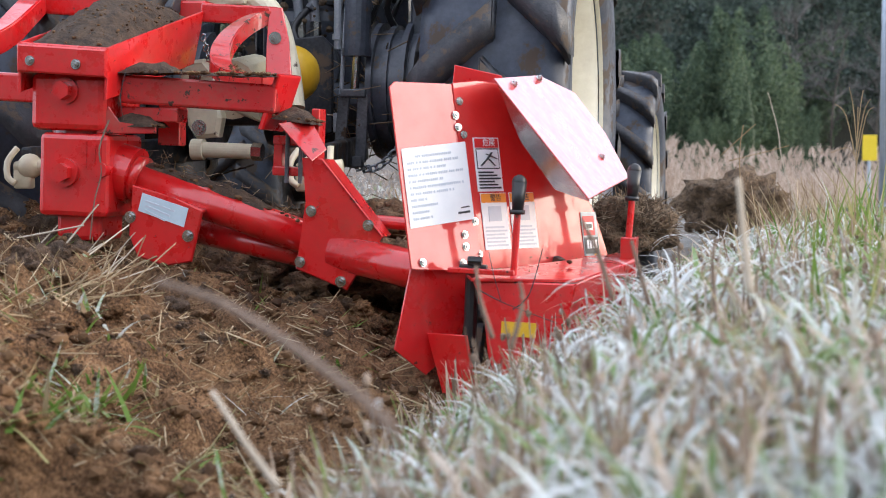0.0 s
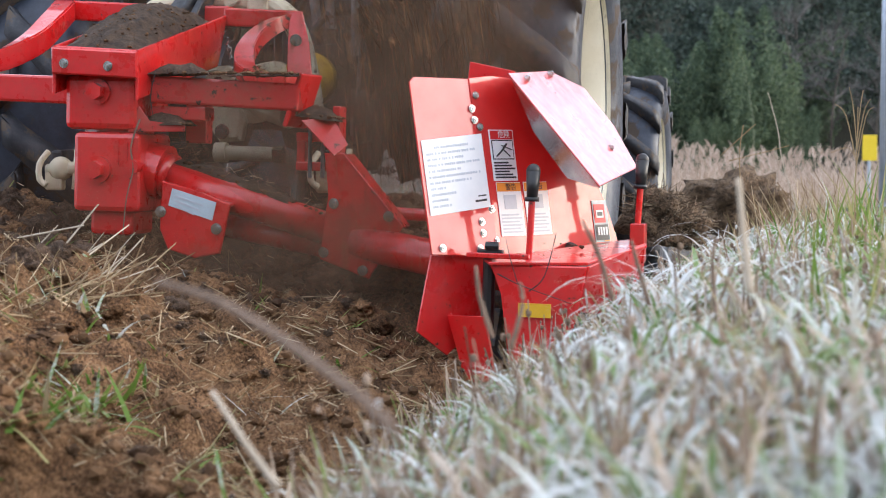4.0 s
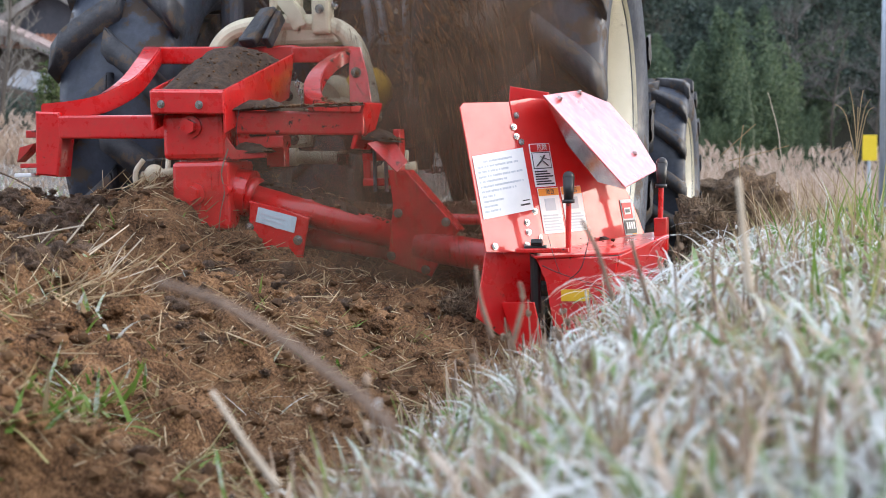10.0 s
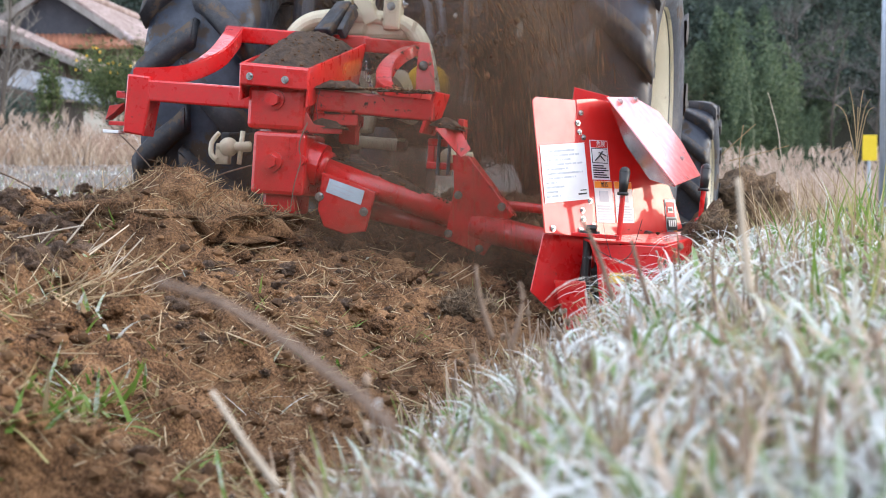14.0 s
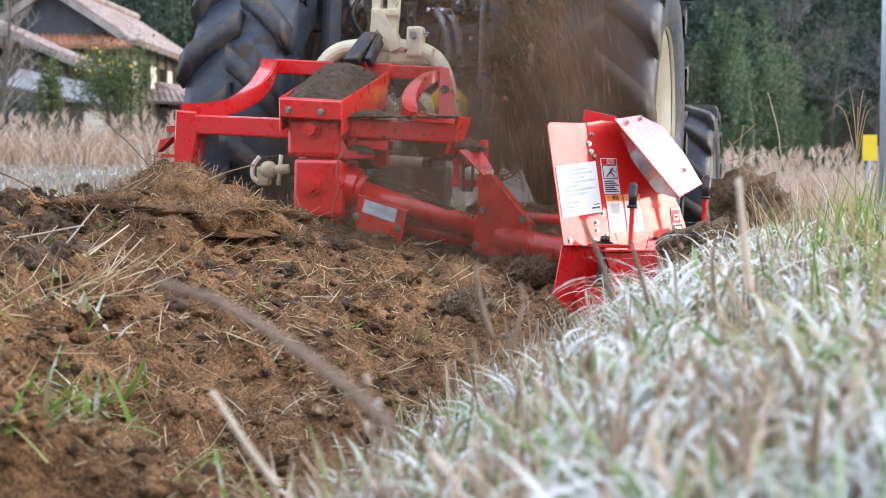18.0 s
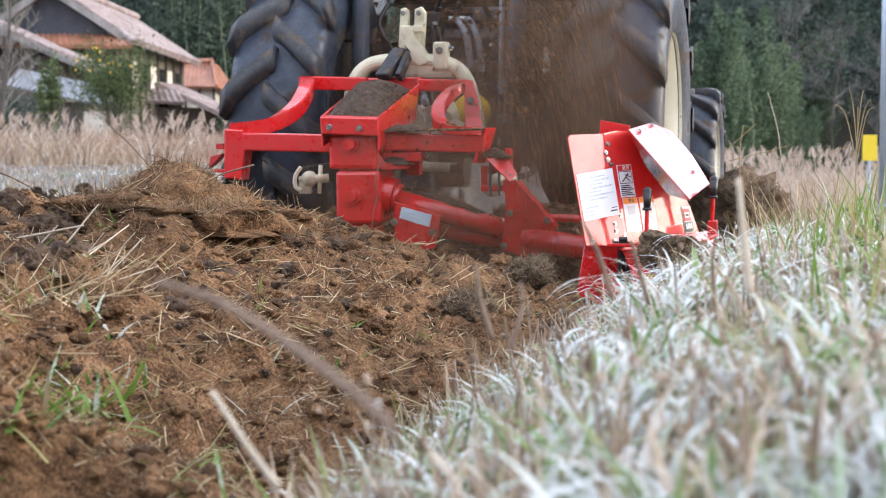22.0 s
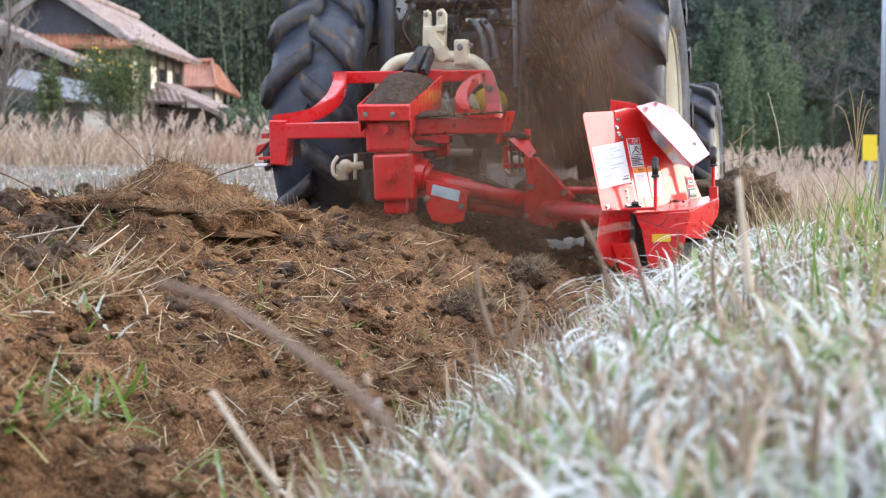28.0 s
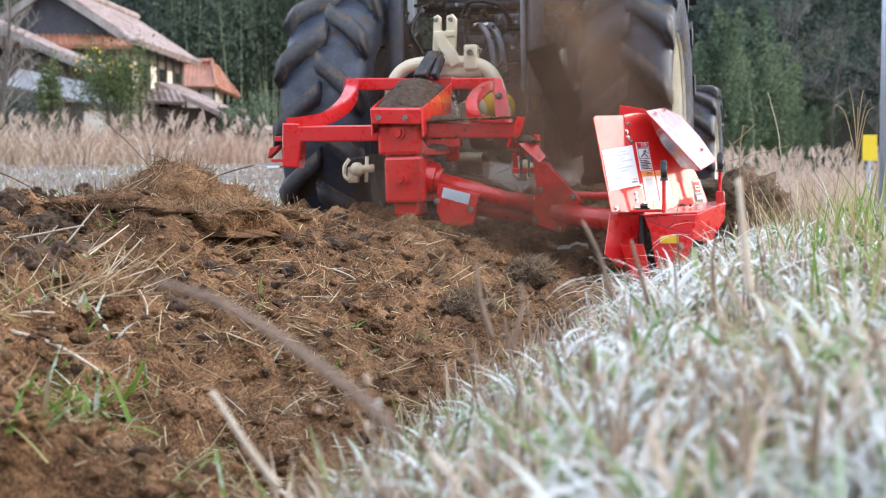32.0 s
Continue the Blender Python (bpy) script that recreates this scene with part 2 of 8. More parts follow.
_cloud = ramp(_nt, noise_of(_nt, 4.5, 5.0, 0.6), ((0.32, (0.10, 0.10, 0.10)), (0.68, (0.62, 0.62, 0.62))))
_mul = _nt.nodes.new("ShaderNodeMath")
_mul.operation = "MULTIPLY"
_nt.links.new(_fall.outputs["Fac"], _mul.inputs[0])
_nt.links.new(_cloud, _mul.inputs[1])
_nt.links.new(_mul.outputs[0], _bs.inputs["Alpha"])
_bs.inputs["Base Color"].default_value = (0.19, 0.123, 0.080, 1)
_bs.inputs["Roughness"].default_value = 1.0
_bs.inputs["Specular IOR Level"].default_value = 0.0
CULM = surface("bamboo_culm", (0.14, 0.17, 0.09), (0.30, 0.33, 0.20), 1.0, 0.5, 0, 0.1, 0.01, stretch=(1, 1, 0.3))


# ---- mesh helpers ----
def part(name, bm, material, parent=None, label="", smooth=False):
    me = bpy.data.meshes.new(name)
    if isinstance(bm, bmesh.types.BMesh):
        if smooth:
            for f in bm.faces:
                f.smooth = True
        bm.to_mesh(me)
        bm.free()
    else:
        me.from_pydata(*bm)
        if smooth:
            me.polygons.foreach_set("use_smooth", [True] * len(me.polygons))
    me.materials.append(material)
    ob = new(name, me)
    if parent:
        ob.parent = parent
    if label:
        ob["label"] = label
    return ob


def group_of(name, label, category, group="", at=None):
    ob = new(name)
    ob.empty_display_size = 0.05
    if at is not None:
        ob.matrix_world = at
    return tagged(ob, label, category, group)


def aligned(a, b):
    a, b = Vector(a), Vector(b)
    return Matrix.Translation((a + b) / 2) @ (b - a).to_track_quat("Z", "Y").to_matrix().to_4x4(), (b - a).length


def box(bm, c, s, turn=None, bevel=0.0):
    m = Matrix.Translation(c) @ (turn or Matrix()) @ Matrix.Diagonal((*s, 1))
    r = bmesh.ops.create_cube(bm, size=1, matrix=m)
    if bevel:
        es = list({e for v in r["verts"] for e in v.link_edges})
        bmesh.ops.bevel(bm, geom=es, offset=bevel, segments=2, affect="EDGES", profile=0.5)
    return bm


def bar(bm, a, b, w, h, bevel=0.003, roll=0):
    """A square bar from a to b."""
    m, n = aligned(a, b)
    r = bmesh.ops.create_cube(bm, size=1, matrix=m @ pose(0, 0, 0, 0, 0, roll) @ Matrix.Diagonal((w, h, n, 1)))
    if bevel:
        es = list({e for v in r["verts"] for e in v.link_edges})
        bmesh.ops.bevel(bm, geom=es, offset=bevel, segments=2, affect="EDGES", profile=0.5)
    return bm


def rod(bm, a, b, r, r2=None, n=12):
    m, h = aligned(a, b)
    bmesh.ops.create_cone(bm, cap_ends=True, segments=n, radius1=r, radius2=r if r2 is None else r2, depth=h, matrix=m)
    return bm


def pipe(bm, pts, r, n=10, r_end=None):
    """A bent pipe through pts."""
    pts = [Vector(p) for p in pts]
    rings = []
    for i, p in enumerate(pts):
        d = (pts[min(i + 1, len(pts) - 1)] - pts[max(i - 1, 0)]).normalized()
        q = d.to_track_quat("Z", "Y").to_matrix()
        rr = r if r_end is None else r + (r_end - r) * i / (len(pts) - 1)
        rings.append([bm.verts.new(p + q @ Vector((rr * math.cos(2 * math.pi * k / n), rr * math.sin(2 * math.pi * k / n), 0))) for k in range(n)])
    for a, b in zip(rings, rings[1:]):
        for k in range(n):
            bm.faces.new((a[k], a[(k + 1) % n], b[(k + 1) % n], b[k]))
    bm.faces.new(rings[0][::-1])
    bm.faces.new(rings[-1])
    return bm


def curve_pts(pts, per=6):
    """Points of a smooth line through pts."""
    pts = [Vector(p) for p in pts]
    out = []
    for i in range(len(pts) - 1):
        p0, p1, p2, p3 = pts[max(i - 1, 0)], pts[i], pts[i + 1], pts[min(i + 2, len(pts) - 1)]
        for k in range(per):
            t = k / per
            out.append(0.5 * (2 * p1 + (p2 - p0) * t + (2 * p0 - 5 * p1 + 4 * p2 - p3) * t * t + (3 * p1 - p0 - 3 * p2 + p3) * t ** 3))
    return out + [pts[-1]]


def plate(bm, pts, thick, bevel=0.0015):
    """A flat plate with the outline pts, thickened away from its normal."""
    pts = [Vector(p) for p in pts]
    nrm = Vector((0, 0, 0))
    c = sum(pts, Vector()) / len(pts)
    for a, b in zip(pts, pts[1:] + pts[:1]):
        nrm += (a - c).cross(b - c)
    nrm.normalize()
    pts = [p - nrm * (p - c).dot(nrm) for p in pts]
    f = [bm.verts.new(p) for p in pts]
    g = [bm.verts.new(p - nrm * thick) for p in pts]
    faces = [bm.faces.new(f), bm.faces.new(g[::-1])]
    n = len(pts)
    for k in range(n):
        faces.append(bm.faces.new((f[k], g[k], g[(k + 1) % n], f[(k + 1) % n])))
    if bevel:
        es = list({e for fc in faces[:2] for e in fc.edges})
        bmesh.ops.bevel(bm, geom=es, offset=bevel, segments=1, affect="EDGES")
    return bm


def bolt(parent, p, d, r=0.010, mat=None, label=""):
    """Hexagon bolt with a washer, its head along d."""
    p, d, r = Vector(p), Vector(d).normalized(), r * 0.78
    bm = bmesh.new()
    rod(bm, p - d * 0.002, p + d * 0.0015, r * 1.25, n=18)
    rod(bm, p + d * 0.0015, p + d * r * 0.8, r * 0.92, n=6)
    rod(bm, p + d * r * 0.7, p + d * r * 1.2, r * 0.45, n=10)
    return part("bolt", bm, mat or STEEL, parent, label)


def body(x, y, z, yaw, pitch, roll):
    """Pose of a thing that heads to its own y: yaw to its right, nose up, leaning right."""
    return Matrix.Translation((x, y, z)) @ Matrix.Rotation(radians(-yaw), 4, "Z") @ Matrix.Rotation(radians(pitch), 4, "X") @ Matrix.Rotation(radians(roll), 4, "Y")


HEAD = radians(13.38)


def lane(u, v, z=0.0):
    """A place u to the right of the camera and v ahead, along the tractor's heading."""
    return Vector((u * math.cos(HEAD) + v * math.sin(HEAD), -u * math.sin(HEAD) + v * math.cos(HEAD), z))


def to_lane(x, y):
    return x * math.cos(HEAD) - y * math.sin(HEAD), x * math.sin(HEAD) + y * math.cos(HEAD)


def smooth(a, b, t):
    t = min(max((t - a) / (b - a), 0), 1)
    return t * t * (3 - 2 * t)


def sweep(bm, pts, w, h):
    """One bent square bar through pts."""
    pts = [Vector(p) for p in pts]
    rings = []
    for i, p in enumerate(pts):
        d = (pts[min(i + 1, len(pts) - 1)] - pts[max(i - 1, 0)]).normalized()
        side = d.cross(Vector((0, 0, 1))).normalized()
        up = side.cross(d)
        rings.append([bm.verts.new(p + side * w * a + up * h * b) for a, b in ((-0.5, -0.5), (0.5, -0.5), (0.5, 0.5), (-0.5, 0.5))])
    for a, b in zip(rings, rings[1:]):
        for k in range(4):
            bm.faces.new((a[k], a[(k + 1) % 4], b[(k + 1) % 4], b[k]))
    bm.faces.new(rings[0][::-1])
    bm.faces.new(rings[-1])
    bmesh.ops.recalc_face_normals(bm, faces=bm.faces[:])
    long = [e for e in bm.edges if len(e.link_faces) == 2 and e.calc_face_angle(0) > 0.9]
    bmesh.ops.bevel(bm, geom=long, offset=min(w, h) * 0.08, segments=2, affect="EDGES")
    return bm


# ---- the land ----
def field_z(x, y):
    """Height of the open field: it rises to the road at one side and falls away at the other."""
    z = 0.02 + 0.17 * smooth(9, 27, y)
    z -= (0.95 * smooth(-4, 9, x)) * smooth(12, 26, y)
    z += 0.9 * smooth(60, 90, y) * smooth(4, -10, x)
    return z


def along(table, t):
    """Height read off a line of (place, height) pairs."""
    for (a, za), (b, zb) in zip(table, table[1:]):
        if t <= b:
            return za + (zb - za) * smooth(a, b, t)
    return table[-1][1]


SOIL_LINE = ((-3.3, 0.10), (-2.5, 0.33), (-1.9, 0.36), (-1.6, 0.33), (-1.3, 0.26), (-1.0, 0.19), (-0.80, 0.12), (-0.60, 0.07))
BANK_LINE = ((-0.72, 0.02), (-0.60, 0.09), (-0.36, 0.215), (-0.14, 0.31), (0.1, 0.335), (1.7, 0.34), (2.4, -0.03))


def soil_z(u, v):
    z = along(SOIL_LINE, u) - 0.085 * smooth(4.4, 5.3, v) + 0.03 * smooth(2.2, 1.2, v)
    z += 0.03 * math.exp(-((v - 4.0) / 0.34) ** 2) * smooth(-1.50, -1.70, u)
    z += 0.09 * math.exp(-((v - 4.05) / 0.22) ** 2 - ((u + 1.69) / 0.15) ** 2)
    z += 0.09 * math.exp(-((v - 2.3) / 0.3) ** 2 - ((u + 1.30) / 0.25) ** 2)
    # a hollow before the heap, a pit, and the steep near face
    z -= 0.10 * math.exp(-((v - 3.55) / 0.2) ** 2) * smooth(-1.25, -1.55, u)
    z -= 0.075 * math.exp(-((v - 2.93) / 0.09) ** 2 - ((u + 1.09) / 0.16) ** 2)
    z -= 0.05 * math.exp(-((v - 3.5) / 0.10) ** 2 - ((u + 1.22) / 0.14) ** 2)
    z -= 0.06 * math.exp(-((v - 2.25) / 0.08) ** 2 - ((u + 0.85) / 0.14) ** 2)
    z += 0.095 * math.exp(-((v - 1.74) / 0.13) ** 2 - ((u + 0.98) / 0.26) ** 2) - 0.035 * math.exp(-((v - 2.10) / 0.12) ** 2 - ((u + 0.95) / 0.25) ** 2) - 0.10 * smooth(1.7, 1.35, v) * smooth(0.2, 1.0, v)
    p = Vector((u, v, 0.0))
    z -= 0.15 * smooth(1.71, 1.64, v + 0.05 * noise.noise(p * 6.0) + 0.02 * noise.noise(p * 19.0)) * smooth(-0.64, -0.72, u) * smooth(1.0, 1.4, v)
    z += 0.045 * noise.noise(p * 2.6) + 0.060 * noise.noise(p * 5.2) + 0.050 * abs(noise.noise(p * 10.0)) - 0.012 + 0.028 * noise.noise(p * 21.0) + 0.016 * abs(noise.noise(p * 42.0)) + 0.008 * noise.noise(p * 80.0)
    edge = smooth(-3.3, -2.7, u) * smooth(-0.50, -0.62, u) * smooth(7.5, 6.7, v) * smooth(-8.8, -8.0, v)
    return -0.03 + (z + 0.03) * edge


def bank_z(u, v):
    p = Vector((u, v, 3.0))
    fall = 1 - 0.38 * smooth(4.0, 8.5, v) - 0.5 * smooth(10, 22, v)
    return along(BANK_LINE, u) * fall - 1.3 * smooth(9.5, 15, v) + 0.02 * noise.noise(p * 2.0) + 0.014 * noise.noise(p * 7.0)


def sheet(name, us, vs, height, place, mat):
    verts, faces, nu = [], [], len(us)
    for v in vs:
        for u in us:
            p = place(u, v)
            verts.append((p[0], p[1], height(u, v)))
    for j in range(len(vs) - 1):
        for i in range(nu - 1):
            a = j * nu + i
            faces.append((a, a + 1, a + nu + 1, a + nu))
    return part(name, (verts, [], faces), mat, smooth=True)


def spaced(a, b, n, power=1.0):
    return [a + (b - a) * (i / (n - 1)) ** power for i in range(n)]


ground = sheet("ground", [-900, -300, -120] + spaced(-60, 60, 81) + [120, 300, 900], [-300, -60, -20] + spaced(-6, 90, 121) + [130, 200, 400, 1500],
               field_z, lambda u, v: (u, v), FIELD)
tagged(ground, "frosted stubble field with brown patches", "ground", kind="structure")
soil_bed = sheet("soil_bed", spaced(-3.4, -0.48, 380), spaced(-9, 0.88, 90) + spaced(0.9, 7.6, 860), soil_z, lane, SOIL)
tagged(soil_bed, "freshly tilled loose brown soil in heaps", "soil", kind="structure")
bank = sheet("field_bank", spaced(-0.74, 2.5, 60), spaced(-12, -2.05, 40) + spaced(-2, 60, 260, 1.6), bank_z, lane, BANK)
tagged(bank, "earth bank under frosted grass beside the field", "bank", kind="structure")


CRUMB = []


class Strands:
    """Gathers many thin bent blades into one mesh."""

    def __init__(self):
        self.v, self.f = [], []

    def blade(self, p, lean, length, width, bend, steps=4, flat=True, tilt=0.0):
        """From p upwards, leaning along lean (x, y), bending over by bend radians."""
        d = Vector((lean[0], lean[1], 0))
        d = d.normalized() if d.length > 1e-6 else Vector((1, 0, 0))
        side = Vector((-d.y, d.x, 0)) if flat else Vector((1, 0, 0))
        p, a, n0 = Vector(p), random.uniform(0.0, 0.35) + tilt, len(self.v)
        for k in range(steps + 1):
            t = k / steps
            w = width * (1 - t ** 1.7) + width * 0.06
            self.v.append(p - side * w * 0.5)
            self.v.append(p + side * w * 0.5)
            a2 = a + bend * t
            p = p + (d * math.sin(a2) + Vector((0, 0, math.cos(a2)))) * length / steps
        for k in range(steps):
            i = n0 + 2 * k
            self.f.append((i, i + 1, i + 3, i + 2))

    def stick(self, a, b, r, n=4):
        """A straight thin stalk from a to b."""
        a, b = Vector(a), Vector(b)
        q = (b - a).to_track_quat("Z", "Y").to_matrix()
        n0 = len(self.v)
        for p, rr in ((a, r), (b, r * 0.75)):
            for k in range(n):
                an = 2 * math.pi * k / n
                self.v.append(p + q @ Vector((rr * math.cos(an), rr * math.sin(an), 0)))
        for k in range(n):
            self.f.append((n0 + k, n0 + (k + 1) % n, n0 + n + (k + 1) % n, n0 + n + k))
        self.f.append(tuple(n0 + n + k for k in range(n)))

    def lump(self, c, r, squash=0.75):
        """A rough clod of 20 faces."""
        n0 = len(self.v)
        g = (1 + 5 ** 0.5) / 2
        turn = Euler((random.random() * 6, random.random() * 6, random.random() * 6)).to_matrix()
        for x, y, z in ((-1, g, 0), (1, g, 0), (-1, -g, 0), (1, -g, 0), (0, -1, g), (0, 1, g), (0, -1, -g), (0, 1, -g), (g, 0, -1), (g, 0, 1), (-g, 0, -1), (-g, 0, 1)):
            q = turn @ Vector((x, y, z)) * r * random.uniform(0.36, 0.62)
            q.z *= squash
            self.v.append(Vector(c) + q)
        for t in ((0, 11, 5), (0, 5, 1), (0, 1, 7), (0, 7, 10), (0, 10, 11), (1, 5, 9), (5, 11, 4), (11, 10, 2), (10, 7, 6), (7, 1, 8),
                  (3, 9, 4), (3, 4, 2), (3, 2, 6), (3, 6, 8), (3, 8, 9), (4, 9, 5), (2, 4, 11), (6, 2, 10), (8, 6, 7), (9, 8, 1)):
            self.f.append(tuple(n0 + k for k in t))

    def crumb(self, c, r):
        """A knobbly clod of 320 faces."""
        if not CRUMB:
            bm = bmesh.new()
            bmesh.ops.create_icosphere(bm, subdivisions=3, radius=1)
            CRUMB.append([v.co.copy() for v in bm.verts])
            CRUMB.append([tuple(v.index for v in f.verts) for f in bm.faces])
            bm.free()
        n0, off = len(self.v), Vector((random.random() * 90, random.random() * 90, 0))
        for p in CRUMB[0]:
            k = 0.95 + 0.55 * noise.noise(p * 1.3 + off) + 0.50 * noise.noise(p * 2.7 + off) + 0.42 * noise.noise(p * 5.5 + off)
            self.v.append(Vector(c) + Vector((p.x * 1.15, p.y, p.z * 0.7)) * r * k)
        self.f += [tuple(n0 + i for i in f) for f in CRUMB[1]]

    def leaf(self, c, size, up=0.4):
        """One tilted leaf card."""
        n0 = len(self.v)
        a = Vector((random.gauss(0, 1), random.gauss(0, 1), random.gauss(0, 1))).normalized()
        b = a.cross(Vector((random.gauss(0, 1), random.gauss(0, 1), random.gauss(0, 1)))).normalized()
        c = Vector(c)
        self.v += [c - a * size * 0.5, c + b * size * 0.22, c + a * size * 0.5, c - b * size * 0.22]
        self.f.append((n0, n0 + 1, n0 + 2, n0 + 3))

    def made(self, name, mat, label, category, kind="stuff", parent=None):
        ob = part(name, ([tuple(v) for v in self.v], [], self.f), mat, parent)
        return ob if parent else tagged(ob, label, category, kind=kind)


# grass on the bank: dense and rimed, with green, straw and brown blades and taller tufts on the crown
def grass_edge(v):
    """Where the turf ends towards the furrow."""
    return -0.43 - 0.10 * smooth(1.2, 2.2, v) - 0.14 * smooth(2.2, 3.6, v) + 0.16 * smooth(1.0, 0.5, v)


def turf_spot(v, wide=0.25):
    """A place on the turf: mostly on the near shoulder, some further over the crown."""
    e = grass_edge(v)
    return random.uniform(e, 0.16 + 0.06 * v) if random.random() > wide else random.uniform(0.1, 0.25 + 0.3 * min(v, 4))


def short(v):
    return (1 - 0.30 * smooth(2.0, 3.2, v) - 0.35 * smooth(3.6, 5.2, v)) * (0.8 if v < 0.8 else 1.0)


random.seed(11)
g = Strands()
for i in range(7600):
    v = 0.42 + 7.4 * random.random() ** 1.9
    u = turf_spot(v)
    if noise.noise(Vector((u * 6, v * 6, 1))) < -0.28:
        continue
    tall = (0.036 + 0.055 * random.random()) * (1 + 0.7 * noise.noise(Vector((u * 3, v * 3, 8)))) * (0.8 if u < -0.3 else 1.0) * short(v)
    p = lane(u, v, bank_z(u, v) - 0.006)
    g.blade(p, (random.gauss(-0.35, 1), random.gauss(-0.3, 1)), tall * random.uniform(0.8, 1.7), random.uniform(0.0035, 0.0085), random.uniform(1.0, 2.8), 5)
g.made("frosted_grass", FROST_GRASS, "frosted grass with green and straw blades on the bank", "grass")
random.seed(16)
g = Strands()
for i in range(1500):
    v = 0.80 + 4.05 * random.random() ** 1.6
    u = turf_spot(v, 0.15)
    if noise.noise(Vector((u * 4, v * 4, 7))) < -0.10:
        continue
    reach = random.uniform(0.07, 0.17) * (0.6 if u < -0.25 else 1.0) * short(v) * (0.75 if v < 0.9 else 1.0)
    g.blade(lane(u, v, bank_z(u, v) + 0.004), (random.gauss(-0.2, 1), random.gauss(-0.4, 1)), reach, random.uniform(0.005, 0.011), random.uniform(1.9, 3.2), 7)
for k in range(170):
    v = 0.85 + 4.35 * random.random() ** 1.4
    u = turf_spot(v, 0.12)
    lean = (random.gauss(-0.2, 0.8), random.gauss(-0.2, 0.8))
    for i in range(24):
        uu, vv = u + random.gauss(0, 0.022), v + random.gauss(0, 0.022)
        g.blade(lane(uu, vv, bank_z(uu, vv)), (lean[0] + random.gauss(0, 0.7), lean[1] + random.gauss(0, 0.7)), random.uniform(0.06, 0.15) * (0.62 if u < -0.25 else 1.1) * short(v), random.uniform(0.004, 0.010), random.uniform(1.5, 3.0), 7)
for k in range(80):
    # long arching ribbons on the shoulder of the bank
    v = random.uniform(2.0, 3.5)
    u = v * random.uniform(-0.135, -0.02)
    for i in range(5):
        g.blade(lane(u + random.gauss(0, 0.02), v + random.gauss(0, 0.03), bank_z(u, v)), (random.choice((-1, 1, 1)), random.gauss(-0.2, 0.4)), random.uniform(0.10, 0.20), random.uniform(0.007, 0.013), random.uniform(2.0, 2.9), 9)
g.made("drooping_frosted_grass", WHITE_GRASS, "long drooping grass blades white with frost", "grass")
random.seed(12)
g = Strands()
for i in range(1500):
    v = 0.7 + 4.5 * random.random() ** 1.3
    u = turf_spot(v, 0.12)
    if noise.noise(Vector((u * 3.5, v * 2.5, 5))) < 0.02:
        continue
    g.blade(lane(u, v, bank_z(u, v) - 0.006), (random.gauss(0, 1), random.gauss(0, 1)), random.uniform(0.04, 0.10) * short(v), random.uniform(0.004, 0.009), random.uniform(0.1, 1.8), 5)
tan_blades = Strands()
for k in range(22):
    v = random.uniform(2.3, 4.3)
    u = v * random.uniform(-0.035, 0.045)
    keep, g = g, (g if k % 3 == 0 else tan_blades)
    for i in range(14):
        uu, vv = u + random.gauss(0, 0.03), v + random.gauss(0, 0.04)
        g.blade(lane(uu, vv, bank_z(uu, vv) - 0.006), (random.gauss(0, 1), random.gauss(0, 0.6)), random.uniform(0.05, 0.13), random.uniform(0.004, 0.008), random.uniform(0.1, 1.2), 5)
    g = keep
for i in range(46):
    # single tall blades on the crown
    v = random.uniform(1.5, 2.6)
    u = v * random.uniform(-0.02, 0.045)
    g.blade(lane(u, v, bank_z(u, v) - 0.006), (random.gauss(0, 1), random.gauss(0, 1)), random.uniform(0.08, 0.19), random.uniform(0.004, 0.007), random.uniform(0.0, 0.5), 5)
for k in range(26):
    v = random.uniform(1.0, 2.9)
    u = grass_edge(v) + random.uniform(-0.01, 0.05)
    for i in range(9):
        (g if k % 2 else tan_blades).blade(lane(u + random.gauss(0, 0.03), v + random.gauss(0, 0.03), bank_z(u, v) - 0.01), (random.gauss(-0.7, 0.5), random.gauss(0, 0.4)), random.uniform(0.06, 0.12), random.uniform(0.005, 0.009), random.uniform(0.1, 1.0), 5)
g.made("green_grass_tufts", GREEN_GRASS, "taller green grass tufts on the bank", "grass")
random.seed(13)
g = Strands()
for i in range(950):
    v = 0.6 + 8 * random.random() ** 1.4
    u = turf_spot(v)
    a = lane(u, v, bank_z(u, v))
    an, h = random.random() * 6.28, random.uniform(0.03, 0.10) * (1.0 if u < 0 else 1.7) * (0.6 if v < 0.9 or v > 5 else 1.0)
    g.stick(a, a + Vector((math.cos(an) * h * 0.7, math.sin(an) * h * 0.7, h)), 0.0011)
for i in range(230):
    v = random.uniform(4.6, 8.6)
    u = random.uniform(-0.06, 0.0) * v + random.gauss(0, 0.04)
    a, h = lane(u, v, bank_z(u, v)), random.uniform(0.06, 0.20)
    g.stick(a, a + Vector((random.gauss(0, 0.5), random.gauss(0, 0.5), 0.8)).normalized() * h, random.uniform(0.0008, 0.0016))
g.made("dry_grass_stalks", STRAW, "thin dry straw-coloured grass stalks on the bank", "grass")
g = tan_blades
for k in range(70):
    v = 0.85 + 3.6 * random.random() ** 1.2
    u = turf_spot(v, 0.05)
    for i in range(random.randint(3, 12)):
        uu, vv = u + random.gauss(0, 0.02), v + random.gauss(0, 0.02)
        g.blade(lane(uu, vv, bank_z(uu, vv) - 0.006), (random.gauss(0, 1), random.gauss(0, 1)), random.uniform(0.05, 0.135), random.uniform(0.003, 0.008), random.uniform(0.0, 0.9), 4)
g.made("withered_grass", WITHERED, "withered brown grass blades standing among the frost", "grass")

